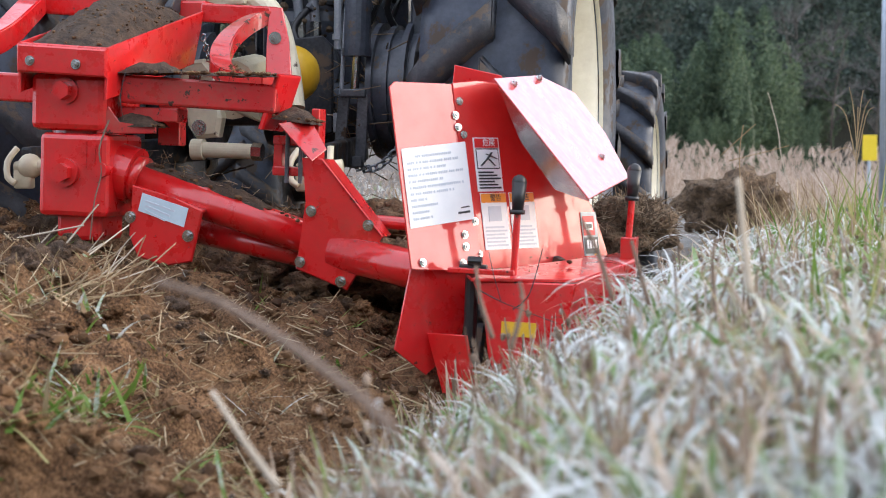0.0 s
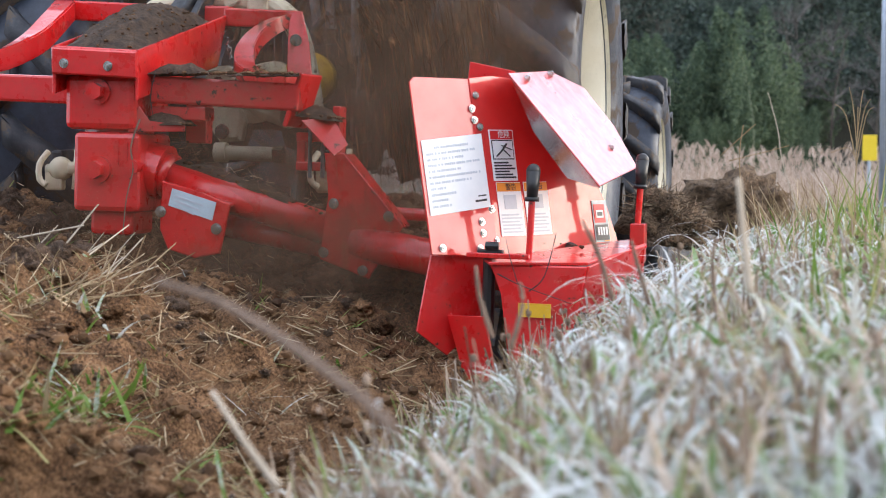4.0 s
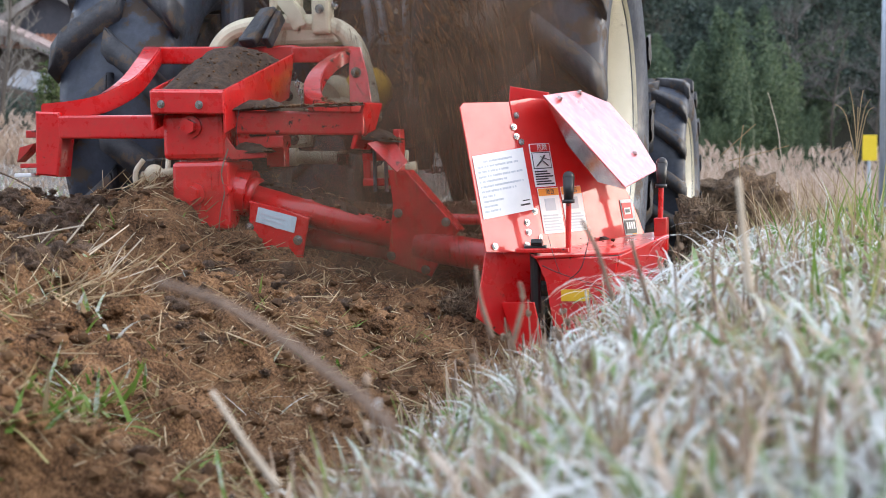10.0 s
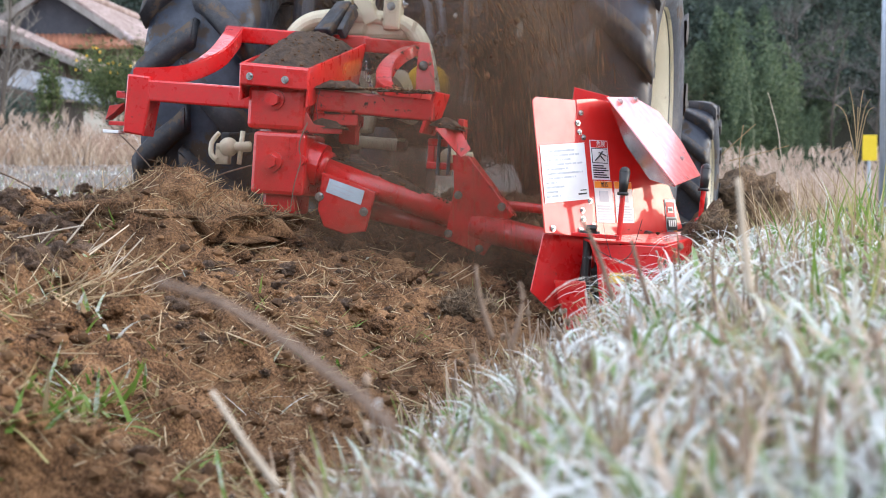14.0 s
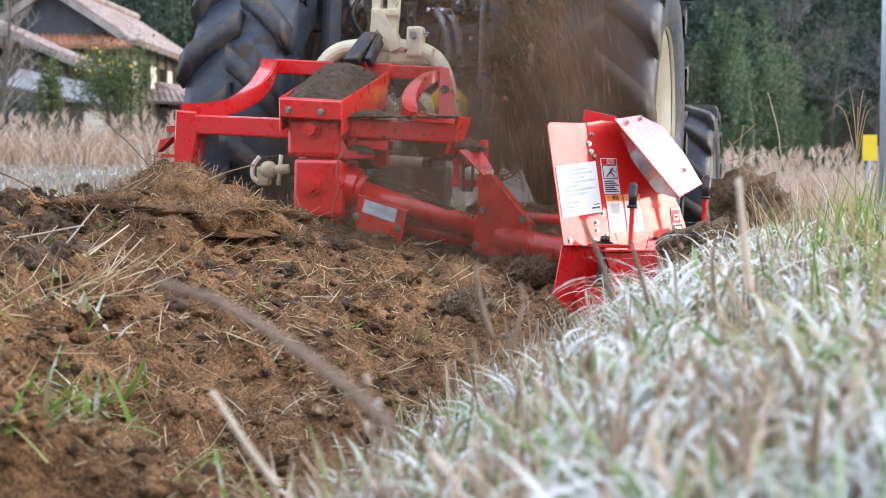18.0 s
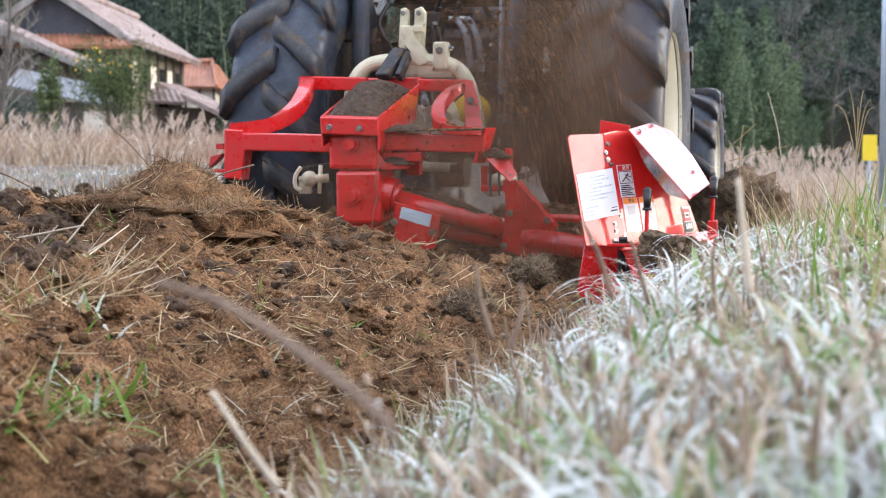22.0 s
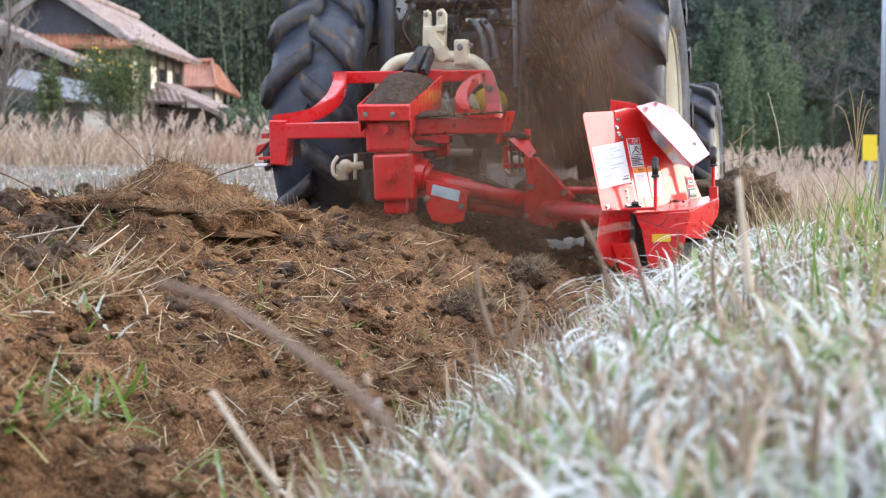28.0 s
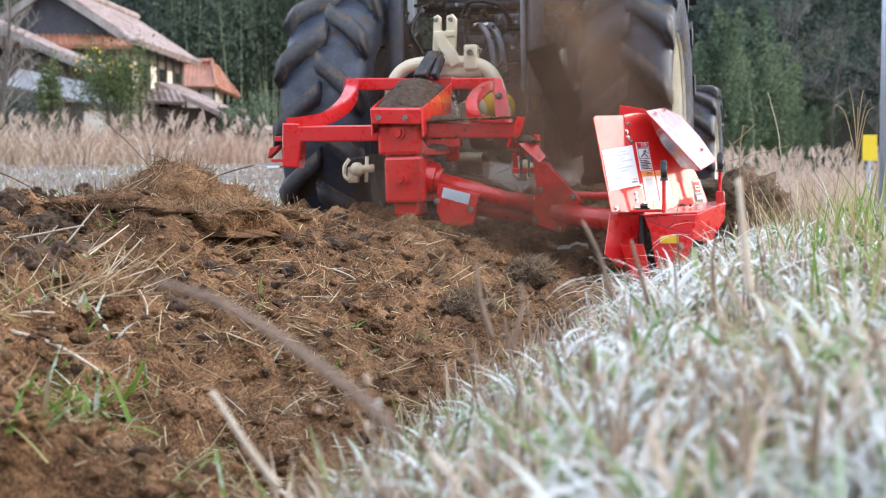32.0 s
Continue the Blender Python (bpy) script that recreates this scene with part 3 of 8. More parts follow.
# broad rimed leaves in loose tussocks, arching every way
random.seed(19)
g = Strands()
for k in range(310):
    v = 0.82 + 3.4 * random.random() ** 1.35
    u = turf_spot(v, 0.10)
    lean = (random.gauss(0, 1), random.gauss(-0.1, 0.8))
    for i in range(random.randint(5, 12)):
        uu, vv = u + random.gauss(0, 0.035), v + random.gauss(0, 0.035)
        g.blade(lane(uu, vv, bank_z(uu, vv)), (lean[0] + random.gauss(0, 0.8), lean[1] + random.gauss(0, 0.8)), random.uniform(0.07, 0.16) * (0.75 if u < -0.25 else 1.1) * short(v) * min(1.0, v / 1.3), random.uniform(0.007, 0.014) * min(1.0, v / 1.6), random.uniform(1.2, 3.0), 8)
for k in range(60):
    # the nearest tussocks
    v = random.uniform(0.55, 0.9)
    u = random.uniform(-0.36, 0.06)
    for i in range(9):
        uu, vv = u + random.gauss(0, 0.03), v + random.gauss(0, 0.03)
        g.blade(lane(uu, vv, bank_z(uu, vv)), (random.gauss(0, 1), random.gauss(0, 1)), random.uniform(0.04, 0.08), random.uniform(0.004, 0.008), random.uniform(1.8, 3.0), 7)
for k in range(46):
    # wide leaves hanging over the furrow's edge
    v = random.uniform(1.0, 1.5)
    u = grass_edge(v) + random.uniform(-0.02, 0.06)
    g.blade(lane(u, v, bank_z(u, v)), (random.gauss(-0.6, 0.7), random.gauss(0, 0.8)), random.uniform(0.06, 0.13), random.uniform(0.008, 0.015), random.uniform(0.9, 2.2), 8, True, 0.4)
g.made("broad_rimed_grass", BROAD_GRASS, "broad green grass leaves edged with frost", "grass")
# brown dead tufts and seed stalks between them
random.seed(20)
g = Strands()
for k in range(80):
    v = 0.85 + 2.9 * random.random() ** 1.2
    u = turf_spot(v, 0.05)
    for i in range(random.randint(10, 26)):
        uu, vv = u + random.gauss(0, 0.022), v + random.gauss(0, 0.022)
        g.blade(lane(uu, vv, bank_z(uu, vv) - 0.004), (random.gauss(0, 1), random.gauss(0, 1)), random.uniform(0.05, 0.13) * short(v), random.uniform(0.003, 0.008), random.uniform(0.0, 1.5), 5)
for k in range(330):
    v = 0.9 + 3.0 * random.random() ** 1.2
    u = turf_spot(v, 0.05)
    a = lane(u, v, bank_z(u, v))
    h = random.uniform(0.05, 0.15) * short(v)
    b = a + Vector((random.gauss(0, 0.3), random.gauss(0, 0.3), 1)).normalized() * h
    g.stick(a, b, random.uniform(0.0010, 0.0019))
    for i in range(random.randint(0, 3)):
        g.lump(b - (b - a) * random.uniform(0, 0.25) + Vector((random.gauss(0, 0.003), random.gauss(0, 0.003), 0)), random.uniform(0.002, 0.0045), 1.5)
g.made("dead_grass_tufts", BROWN_GRASS, "dead brown grass tufts with dry seed stalks", "grass")

# clods, straw and torn grass on the tilled soil
random.seed(14)
g = Strands()
for i in range(17000):
    v = 1.3 + 5.2 * random.random() ** 1.3
    u = random.uniform(-0.62 - 0.40 * v, -0.62)
    r = 0.0025 + 0.012 * random.random() ** 7
    g.lump(lane(u, v, soil_z(u, v) + r * 0.2), r)
g.made("soil_clods", CLOD, "crumbs and clods of brown soil", "soil")
g = Strands()
for i in range(520):
    v = 1.4 + 5.0 * random.random() ** 1.2
    u = random.uniform(-0.62 - 0.40 * v, -0.70)
    g.crumb(lane(u, v, soil_z(u, v) + 0.001), 0.008 + 0.026 * random.random() ** 3)
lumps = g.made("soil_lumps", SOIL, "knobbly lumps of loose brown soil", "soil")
lumps.data.polygons.foreach_set("use_smooth", [True] * len(lumps.data.polygons))
g = Strands()
for i in range(24000):
    v = 1.3 + 5.0 * random.random() ** 1.1
    u = random.uniform(-0.62 - 0.40 * v, -0.62)
    if noise.noise(Vector((u * 4.2, v * 4.2, 6))) < 0.02:
        continue
    a = lane(u, v, soil_z(u, v) + 0.001)
    an, n, el = random.random() * 6.28, random.uniform(0.008, 0.030), random.uniform(-0.3, 0.8)
    g.stick(a, a + Vector((math.cos(an) * math.cos(el), math.sin(an) * math.cos(el), math.sin(el))) * n, random.uniform(0.0004, 0.0011), 3)
g.made("fine_roots", FIBRE, "fine torn roots and fibres in the soil", "roots")
g = Strands()
for i in range(3000):
    v = 1.3 + 5.0 * random.random() ** 1.2
    u = random.uniform(-0.62 - 0.40 * v, -0.62)
    a = lane(u, v, soil_z(u, v) + 0.003)
    an, n, el = random.random() * 6.28, random.uniform(0.008, 0.030) * random.choice((1, 1, 1, 1, 2)), random.uniform(-0.1, 0.9)
    g.stick(a, a + Vector((math.cos(an) * math.cos(el), math.sin(an) * math.cos(el), math.sin(el))) * n, random.uniform(0.0005, 0.0013))
for k in range(13):
    v = random.uniform(1.6, 5.5)
    u = random.uniform(-0.62 - 0.38 * v, -0.8)
    for i in range(24):
        uu, vv = u + random.gauss(0, 0.07), v + random.gauss(0, 0.06)
        a = lane(uu, vv, soil_z(uu, vv) + 0.004)
        an, n = random.gauss(k, 1.0), random.uniform(0.02, 0.06)
        g.stick(a, a + Vector((math.cos(an), math.sin(an), random.uniform(0.0, 0.6))) * n, random.uniform(0.0006, 0.0014))
for i in range(1500):
    # long straws lying about
    v = 1.4 + 4.6 * random.random() ** 0.9
    u = random.uniform(-0.62 - 0.40 * v, -0.64)
    if noise.noise(Vector((u * 2.2, v * 2.2, 3))) < -0.12:
        continue
    a = lane(u, v, soil_z(u, v) + 0.004)
    an, n = random.random() * 6.28, random.uniform(0.025, 0.085)
    b = lane(u + math.cos(an) * n, v + math.sin(an) * n)
    ub, vb = to_lane(b.x, b.y)
    b.z = max(soil_z(ub, vb) + random.uniform(0.002, 0.014), a.z - 0.02)
    g.stick(a, b, random.uniform(0.0007, 0.0016))
for u, v, an0 in ((-1.45, 3.2, 2.0), (-1.72, 4.0, 0.9), (-1.66, 4.0, 2.2), (-1.50, 3.8, 0.4)):
    for i in range(13):
        uu, vv = u + random.gauss(0, 0.05), v + random.gauss(0, 0.04)
        a = lane(uu, vv, soil_z(uu, vv))
        an, n = random.gauss(an0, 1.3), random.uniform(0.03, 0.10)
        g.stick(a, a + Vector((math.cos(an), math.sin(an) * 0.6, random.uniform(0.1, 0.9))).normalized() * n, random.uniform(0.0008, 0.0017))
g.made("straw_on_soil", STRAW, "dry straw scattered over the tilled soil", "straw")
g = Strands()
for i in range(20):
    # a fan of pale stalks over a torn tuft
    uu, vv = random.gauss(-1.33, 0.05), random.gauss(2.72, 0.09)
    a = lane(uu, vv, soil_z(uu, vv))
    an, n = random.gauss(0.2, 0.6), random.uniform(0.04, 0.15)
    g.stick(a, a + Vector((math.cos(an), math.sin(an) * 0.6, random.uniform(0.1, 1.3))).normalized() * n, random.uniform(0.0009, 0.0019))
g.made("straw_fan", PALE_STRAW, "pale straw stalks fanning out of a torn tuft", "straw")
g = Strands()
for i in range(80):
    v = 1.4 + 4.6 * random.random() ** 1.5
    u = random.uniform(-0.62 - 0.40 * v, -0.66)
    for k in range(random.randint(2, 8)):
        uu, vv = u + random.gauss(0, 0.025), v + random.gauss(0, 0.025)
        g.blade(lane(uu, vv, soil_z(uu, vv) - 0.004), (random.gauss(0, 1), random.gauss(0, 1)), random.uniform(0.03, 0.07), random.uniform(0.0016, 0.004), random.uniform(0.0, 1.0), 5, True, random.uniform(0.6, 1.3))
for u, v in ((-0.87, 1.62), (-0.80, 1.62), (-1.12, 2.35), (-0.72, 1.86), (-0.70, 1.75), (-1.02, 2.05), (-0.93, 3.0), (-1.2, 3.3), (-1.33, 2.70), (-1.28, 2.6), (-1.22, 2.5), (-0.98, 1.95), (-0.95, 1.90), (-0.78, 1.70), (-0.66, 2.9), (-0.9, 2.6), (-1.55, 4.1), (-1.80, 4.1)):
    for k in range(7):
        uu, vv = u + random.gauss(0, 0.03), v + random.gauss(0, 0.03)
        g.blade(lane(uu, vv, soil_z(uu, vv) - 0.003), (random.gauss(0, 1), random.gauss(0, 1)), random.uniform(0.04, 0.10), random.uniform(0.004, 0.009), random.uniform(0.0, 0.9), 6, True, random.uniform(0.6, 1.3))
g.made("torn_green_grass", GREEN_GRASS, "torn green grass lying on the tilled soil", "grass")

# reed beds beyond the field
random.seed(15)
for name, x0, x1, y0, y1, n, h0, h1, lab in (("reed_bed_west", -16, -4.0, 33, 41, 5200, 0.5, 1.0, "low pinkish dry reeds at the field edge"),
                                            ("reed_bed_east", 3.5, 20, 34, 48, 6000, 0.5, 1.15, "pale dry pampas reeds with feathery plumes")):
    g = Strands()
    for i in range(n):
        x, y = random.uniform(x0, x1), random.uniform(y0, y1)
        g.blade((x, y, field_z(x, y)), (random.gauss(0, 1), random.gauss(0, 1)), random.uniform(h0, h1) * (0.8 + 0.55 * noise.noise(Vector((x * 0.9, y * 0.9, 4)))), random.uniform(0.012, 0.03), random.uniform(0.1, 1.2), 4, False)
    g.made(name, REED if x1 < 0 else REED_PALE, lab, "reeds")
    g = Strands()
    for i in range(n // (16 if x1 < 0 else 6)):
        x, y = random.uniform(x0, x1), random.uniform(y0 + 1, y1)
        h = random.uniform(h1 * 0.5, h1 * 1.15)
        c = Vector((x, y, field_z(x, y) + h))
        lean = (random.gauss(0, 1), random.gauss(0, 0.3))
        for k in range(4):
            g.blade(c - Vector((random.gauss(0, 0.02), 0, 0.1 + 0.04 * k)), lean, random.uniform(0.16, 0.30), random.uniform(0.02, 0.045), random.uniform(0.6, 1.6), 4, False)
    g.made(name + "_plumes", PLUME, "feathery pale reed plumes", "reeds")


# rank dry grass in front of the sheds
random.seed(27)
g = Strands()
for k in range(70):
    x, y = random.uniform(-13.5, -5.2), random.uniform(31.0, 35.5)
    tall = random.uniform(0.6, 1.5) * (1.0 if x < -8.5 else 0.7)
    for i in range(16):
        px, py = x + random.gauss(0, 0.16), y + random.gauss(0, 0.16)
        g.blade((px, py, field_z(px, py)), (random.gauss(0, 1), random.gauss(0, 0.5)), tall * random.uniform(0.6, 1.2), random.uniform(0.015, 0.035), random.uniform(0.3, 1.9), 6, False)
g.made("rank_dry_grass", WITHERED, "tall rank dry grass arching over at the field edge", "grass")

# sparse rimed turf over the rest of the bank
random.seed(18)
g = Strands()
for i in range(6000):
    v = random.uniform(-9, 9)
    u = random.uniform(-0.5, 2.2)
    if -0.6 < v < 0.8 and abs(u) < 0.5:
        continue
    g.blade(lane(u, v, bank_z(u, v) - 0.005), (random.gauss(0, 1), random.gauss(0, 1)), random.uniform(0.03, 0.07), random.uniform(0.005, 0.011), random.uniform(0.6, 2.4), 3)
g.made("sparse_bank_grass", FROST_GRASS, "sparse rimed grass over the top of the bank", "grass")

# frosty stubble on the open field
random.seed(17)
g, dry = Strands(), Strands()
for i in range(9000):
    y = 8 + 24 * random.random() ** 1.3
    x = random.uniform(-0.30 * y, 0.02 * y)
    if abs(to_lane(x, y)[0] + 1.4) < 1.4 and y < 8.6:
        continue
    dead = noise.noise(Vector((x * 0.35, y * 0.55, 2.0))) + 0.04 * (y - 21)
    (dry if dead + random.gauss(0, 0.12) > -0.12 else g).blade((x, y, field_z(x, y) - 0.005), (random.gauss(0, 1), random.gauss(0, 1)), random.uniform(0.03, 0.11), random.uniform(0.006, 0.016), random.uniform(0.4, 2.0), 3)
g.made("field_stubble", FROST_GRASS, "short frosted stubble on the open field", "grass")
dry.made("brown_stubble", BROWN_GRASS, "short dead brown stubble on the open field", "grass")

# wooded slope behind everything
def hill_z(x, y):
    return -1.2 + 46 * smooth(95, 200, y) + 3 * noise.noise(Vector((x * 0.03, y * 0.03, 2)))


hill = sheet("hill_slope", spaced(-160, 160, 50), spaced(88, 260, 30), hill_z, lambda u, v: (u, v), HILL)
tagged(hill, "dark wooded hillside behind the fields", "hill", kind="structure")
# unseen slope behind the camera, added to darken what front faces reflect
slope = sheet("hill_slope", spaced(-160, 160, 50), spaced(-110, -28, 24), lambda x, y: -0.6 + 19 * smooth(-28, -75, y) + 2 * noise.noise(Vector((x * 0.04, y * 0.04, 6))), lambda u, v: (u, v), HILL)
tagged(slope, "unseen dark hillside behind the camera, added to block low sky", "hill", kind="structure")


def tree(name, label, height, spread, leaf_mat, leaves, size, seed, culms=0, bushy=True):
    random.seed(seed)
    t = group_of(name, label, "tree", "trees on the slope")
    tips, plumes = [], []
    for c in range(max(culms, 1)):
        bm = bmesh.new()
        x, y = (random.gauss(0, spread * 0.35), random.gauss(0, spread * 0.35)) if culms else (0, 0)
        h = height * (random.uniform(0.8, 1.0) if culms else 1.0)
        bow = spread * 0.45 if culms and bushy else 0.5
        top = Vector((x + random.gauss(0, bow), y + random.gauss(0, bow), h))
        pipe(bm, curve_pts([(x, y, -0.5), (x + random.gauss(0, 0.1), y, h * 0.45), top], 4), (0.035 if bushy else 0.07) if culms else height * 0.014, 6, 0.015)
        trunk = part("culm" if culms else "trunk", bm, CULM if culms else BARK, t)
        if culms:
            plumes.append((Vector((x, y, 0)), top, h))
        else:
            tips += [top - Vector((0, 0, h * f)) for f in (0, 0.15, 0.3, 0.45, 0.6, 0.75)]
    for k in range(0 if culms else (9 if leaves else 15)):
        h = random.uniform(0.3, 0.9) * height
        an, out = random.random() * 6.28, spread * random.uniform(0.4, 0.95) * (1.15 - h / height * 0.6)
        a = Vector((0, 0, h))
        b = a + Vector((math.cos(an) * out, math.sin(an) * out, height * random.uniform(0.02, 0.14)))
        bm = bmesh.new()
        pipe(bm, curve_pts([a, (a + b) / 2 + Vector((0, 0, 0.2)), b], 2), height * 0.006, 5, height * 0.002)
        for j in range(0 if leaves else 12):
            q = a.lerp(b, random.uniform(0.3, 1.0))
            pipe(bm, [q, q + Vector((random.gauss(0, 0.7), random.gauss(0, 0.7), random.uniform(0.4, 1.5)))], 0.025, 4, 0.008)
        part("limb", bm, BARK if leaves else GREY_BARK, t)
        tips += [b, (a + b) / 2, b + Vector((random.gauss(0, 0.5), random.gauss(0, 0.5), 0.5))]
    g = Strands()
    for i in range(leaves):
        if culms:
            base, top, h = random.choice(plumes)
            f = random.uniform(0.12 if bushy else 0.55, 1.0)
            rr = spread * 0.42 * math.sin(math.pi * f ** 1.6) ** 0.7 + 0.08
            an = random.random() * 6.28
            out = rr * random.random() ** 0.4 * (0.75 + 0.5 * noise.noise(Vector((an, f * 9, h))))
            c = base.lerp(top, f) + Vector((math.cos(an) * out, math.sin(an) * out, -0.35 * out))
        else:
            rr = spread * 0.25
            c = random.choice(tips) + Vector((random.gauss(0, rr), random.gauss(0, rr), random.gauss(0, rr * 0.7)))
        g.leaf(c, size * random.uniform(0.6, 1.5))
    if leaves:
        g.made("crown", leaf_mat, "", "", parent=t)
    return t


kinds = [tree("broadleaf_tree", "dark evergreen tree on the wooded slope", 11, 3.2, LEAF_DARK, 6500, 0.30, 21),
         tree("broadleaf_tree", "dark evergreen tree on the wooded slope", 14, 3.6, LEAF_DARK, 7500, 0.32, 22),
         tree("bamboo_clump", "feathery bamboo clump with pale culms on the slope", 12, 3.2, LEAF_BAMBOO, 12000, 0.26, 23, 6),
         tree("bamboo_clump", "feathery bamboo clump with pale culms on the slope", 9, 3.2, LEAF_BAMBOO, 13000, 0.20, 24, 5),
         tree("bamboo_stand", "tall bamboo stand with bare lower culms behind the houses", 13, 3.6, LEAF_STAND, 7000, 0.26, 26, 12, False),
         tree("bare_tree", "leafless grey tree among the evergreens", 12, 3.5, LEAF_DARK, 0, 0.5, 25),
         tree("bamboo_clump", "young yellow-green bamboo clump with drooping plumes", 10, 3.8, LEAF_YOUNG, 9000, 0.22, 28, 7)]
random.seed(31)
first = [True] * 6
kinds[6].matrix_basis = Matrix.Translation((15.2, 80.5, -1.4)) @ Matrix.Scale(0.74, 4)
for row, (y0, n) in enumerate(((96, 20), (108, 22), (122, 24), (140, 24))):
    for i in range(n):
        x = -0.36 * y0 + 0.72 * y0 * (i + random.uniform(0.2, 0.8)) / n
        y = y0 + random.uniform(-5, 5)
        k = random.choice((0, 0, 1, 1, 0, 3, 5, 5, 5) if x > 0 else (0, 1, 1, 2, 4, 4))
        m = Matrix.Translation((x, y, hill_z(x, y) - 0.3)) @ Matrix.Rotation(random.random() * 6.28, 4, "Z")
        if first[k]:
            kinds[k].matrix_basis, first[k] = m, False
        else:
            copy_thing(kinds[k], m)
for x, y, k, f in ((15.0, 85, 2, 0.80), (12.2, 84, 3, 0.82), (15.6, 82, 3, 0.70), (17.3, 87, 3, 0.62), (13.6, 88, 2, 0.55), (18.6, 84, 3, 0.45), (11.0, 86, 2, 0.62),
                   (20.2, 86, 5, 0.70), (22.0, 84, 5, 0.62), (18.9, 89, 5, 0.8), (12.6, 80, 6, 0.50), (13.7, 80, 6, 0.46), (14.6, 80.5, 6, 0.40), (-9.0, 90, 4, 0.9), (-11.5, 91, 4, 1.0), (-13.8, 90, 4, 0.95), (-7.0, 91, 4, 1.0), (24.0, 88, 3, 0.62)):
    copy_thing(kinds[k], Matrix.Translation((x, y, -1.4)) @ Matrix.Rotation(x * 3, 4, "Z") @ Matrix.Scale(f, 4))


# ---- houses, truck, pole beyond the field ----
TILE_RED = surface("red_clay_tiles", (0.20, 0.075, 0.045), (0.46, 0.21, 0.13), 1.6, 0.45, 0, 0.3, 0.03, fine=12)
TILE_FROST = surface("frosted_brown_tiles", (0.14, 0.09, 0.075), (0.40, 0.33, 0.32), 1.6, 0.6, 0, 0.3, 0.03, fine=9)
TIN = surface("grey_tin_roof", (0.12, 0.13, 0.15), (0.20, 0.215, 0.235), 1.5, 0.85, 0.0, 0.2, 0.02)
TIMBER = surface("weathered_dark_timber", (0.05, 0.04, 0.032), (0.14, 0.11, 0.085), 2.0, 0.8, 0, 0.3, 0.02, stretch=(1, 1, 0.2))
OLD_WOOD = surface("grey_weathered_wood", (0.16, 0.15, 0.14), (0.36, 0.34, 0.32), 2.0, 0.85, 0, 0.3, 0.02, stretch=(1, 1, 0.2))
PLASTER = surface("old_plaster", (0.50, 0.46, 0.38), (0.68, 0.64, 0.55), 1.0, 0.85, 0, 0.2, 0.02)
GABLE = surface("slate_grey_gable", (0.045, 0.05, 0.065), (0.08, 0.085, 0.10), 1.5, 0.7, 0, 0.2, 0.02)
TRUCK_WHITE = surface("white_truck_paint", (0.57, 0.60, 0.65), (0.69, 0.715, 0.755), 0.7, 0.35, 0, 0.02, 0.002, 0.4)
GLASS_DARK = surface("dark_glass", (0.015, 0.018, 0.02), (0.03, 0.035, 0.04), 3, 0.08, 0, 0)
POLE_GREY = surface("galvanised_pole", (0.36, 0.42, 0.50), (0.48, 0.54, 0.62), 3, 0.45, 0.4, 0.05, 0.002)
PALE_BARK = surface("pale_grey_bark", (0.15, 0.135, 0.12), (0.28, 0.26, 0.235), 5, 0.9, 0, 0.3, 0.01)
SIGN = surface("yellow_sign", (0.75, 0.55, 0.02), (0.85, 0.64, 0.04), 4, 0.5, 0, 0)

pole = group_of("utility_pole", "grey galvanised pole beside the road", "pole", at=Matrix.Translation((7.99, 30.0, -0.75)))
bm = bmesh.new()
rod(bm, (0, 0, 0), (0, 0, 7), 0.085, 0.075, 18)
part("shaft", bm, POLE_GREY, pole, "", True)
bm = bmesh.new()
rod(bm, (0, 0, 0), (0, 0, 0.25), 0.11, 0.10, 18)
part("collar", bm, POLE_GREY, pole)
sign = group_of("roadside_sign", "small yellow roadside marker sign", "sign", at=Matrix.Translation((7.6, 29.5, -0.7)))
bm = bmesh.new()
box(bm, (0.0, 0, 1.23), (0.26, 0.02, 0.46), bevel=0.008)
part("panel", bm, SIGN, sign, "plain yellow panel")
bm = bmesh.new()
rod(bm, (0.0, 0.03, 0), (0.0, 0.03, 1.4), 0.03, n=10)
part("post", bm, POLE_GREY, sign)

truck = group_of("box_truck", "white box truck driving past on the road", "truck")
# the truck heads to its own x; its near side is at y = 0
bm = bmesh.new()
plate(bm, [(0, 0, 0.55), (1.75, 0, 0.55), (1.82, 0, 0.95), (1.70, 0, 1.35), (1.45, 0, 2.20), (1.30, 0, 2.40), (0, 0, 2.40)], 2.1, 0.04)
cabin = part("cabin", bm, TRUCK_WHITE, truck, "white truck cabin")
bm = bmesh.new()
plate(bm, [(0.05, 0.2, 2.40), (1.15, 0.2, 2.40), (0.6, 0.25, 3.0), (0.05, 0.25, 3.1)], 1.7, 0.04)
part("wind_deflector", bm, TRUCK_WHITE, truck)
bm = bmesh.new()
plate(bm, [(0.72, -0.01, 1.50), (1.53, -0.01, 1.32), (1.40, -0.01, 2.10), (0.72, -0.01, 2.12)], 0.02, 0)
part("door_window", bm, GLASS_DARK, cabin, "dark door window")
bm = bmesh.new()
plate(bm, [(0.18, -0.01, 1.55), (0.48, -0.01, 1.55), (0.48, -0.01, 1.85), (0.18, -0.01, 1.85)], 0.02, 0)
part("rear_window", bm, GLASS_DARK, cabin)
bm = bmesh.new()
plate(bm, [(1.74, 0.10, 1.40), (1.49, 0.10, 2.14), (1.49, 2.0, 2.14), (1.74, 2.0, 1.40)], 0.02, 0)
part("windscreen", bm, GLASS_DARK, cabin, "dark windscreen")
for z in (1.02, 1.28):
    bm = bmesh.new()
    box(bm, (0.9, -0.008, z), (1.6, 0.016, 0.035))
    part("door_crease", bm, POLE_GREY, cabin)
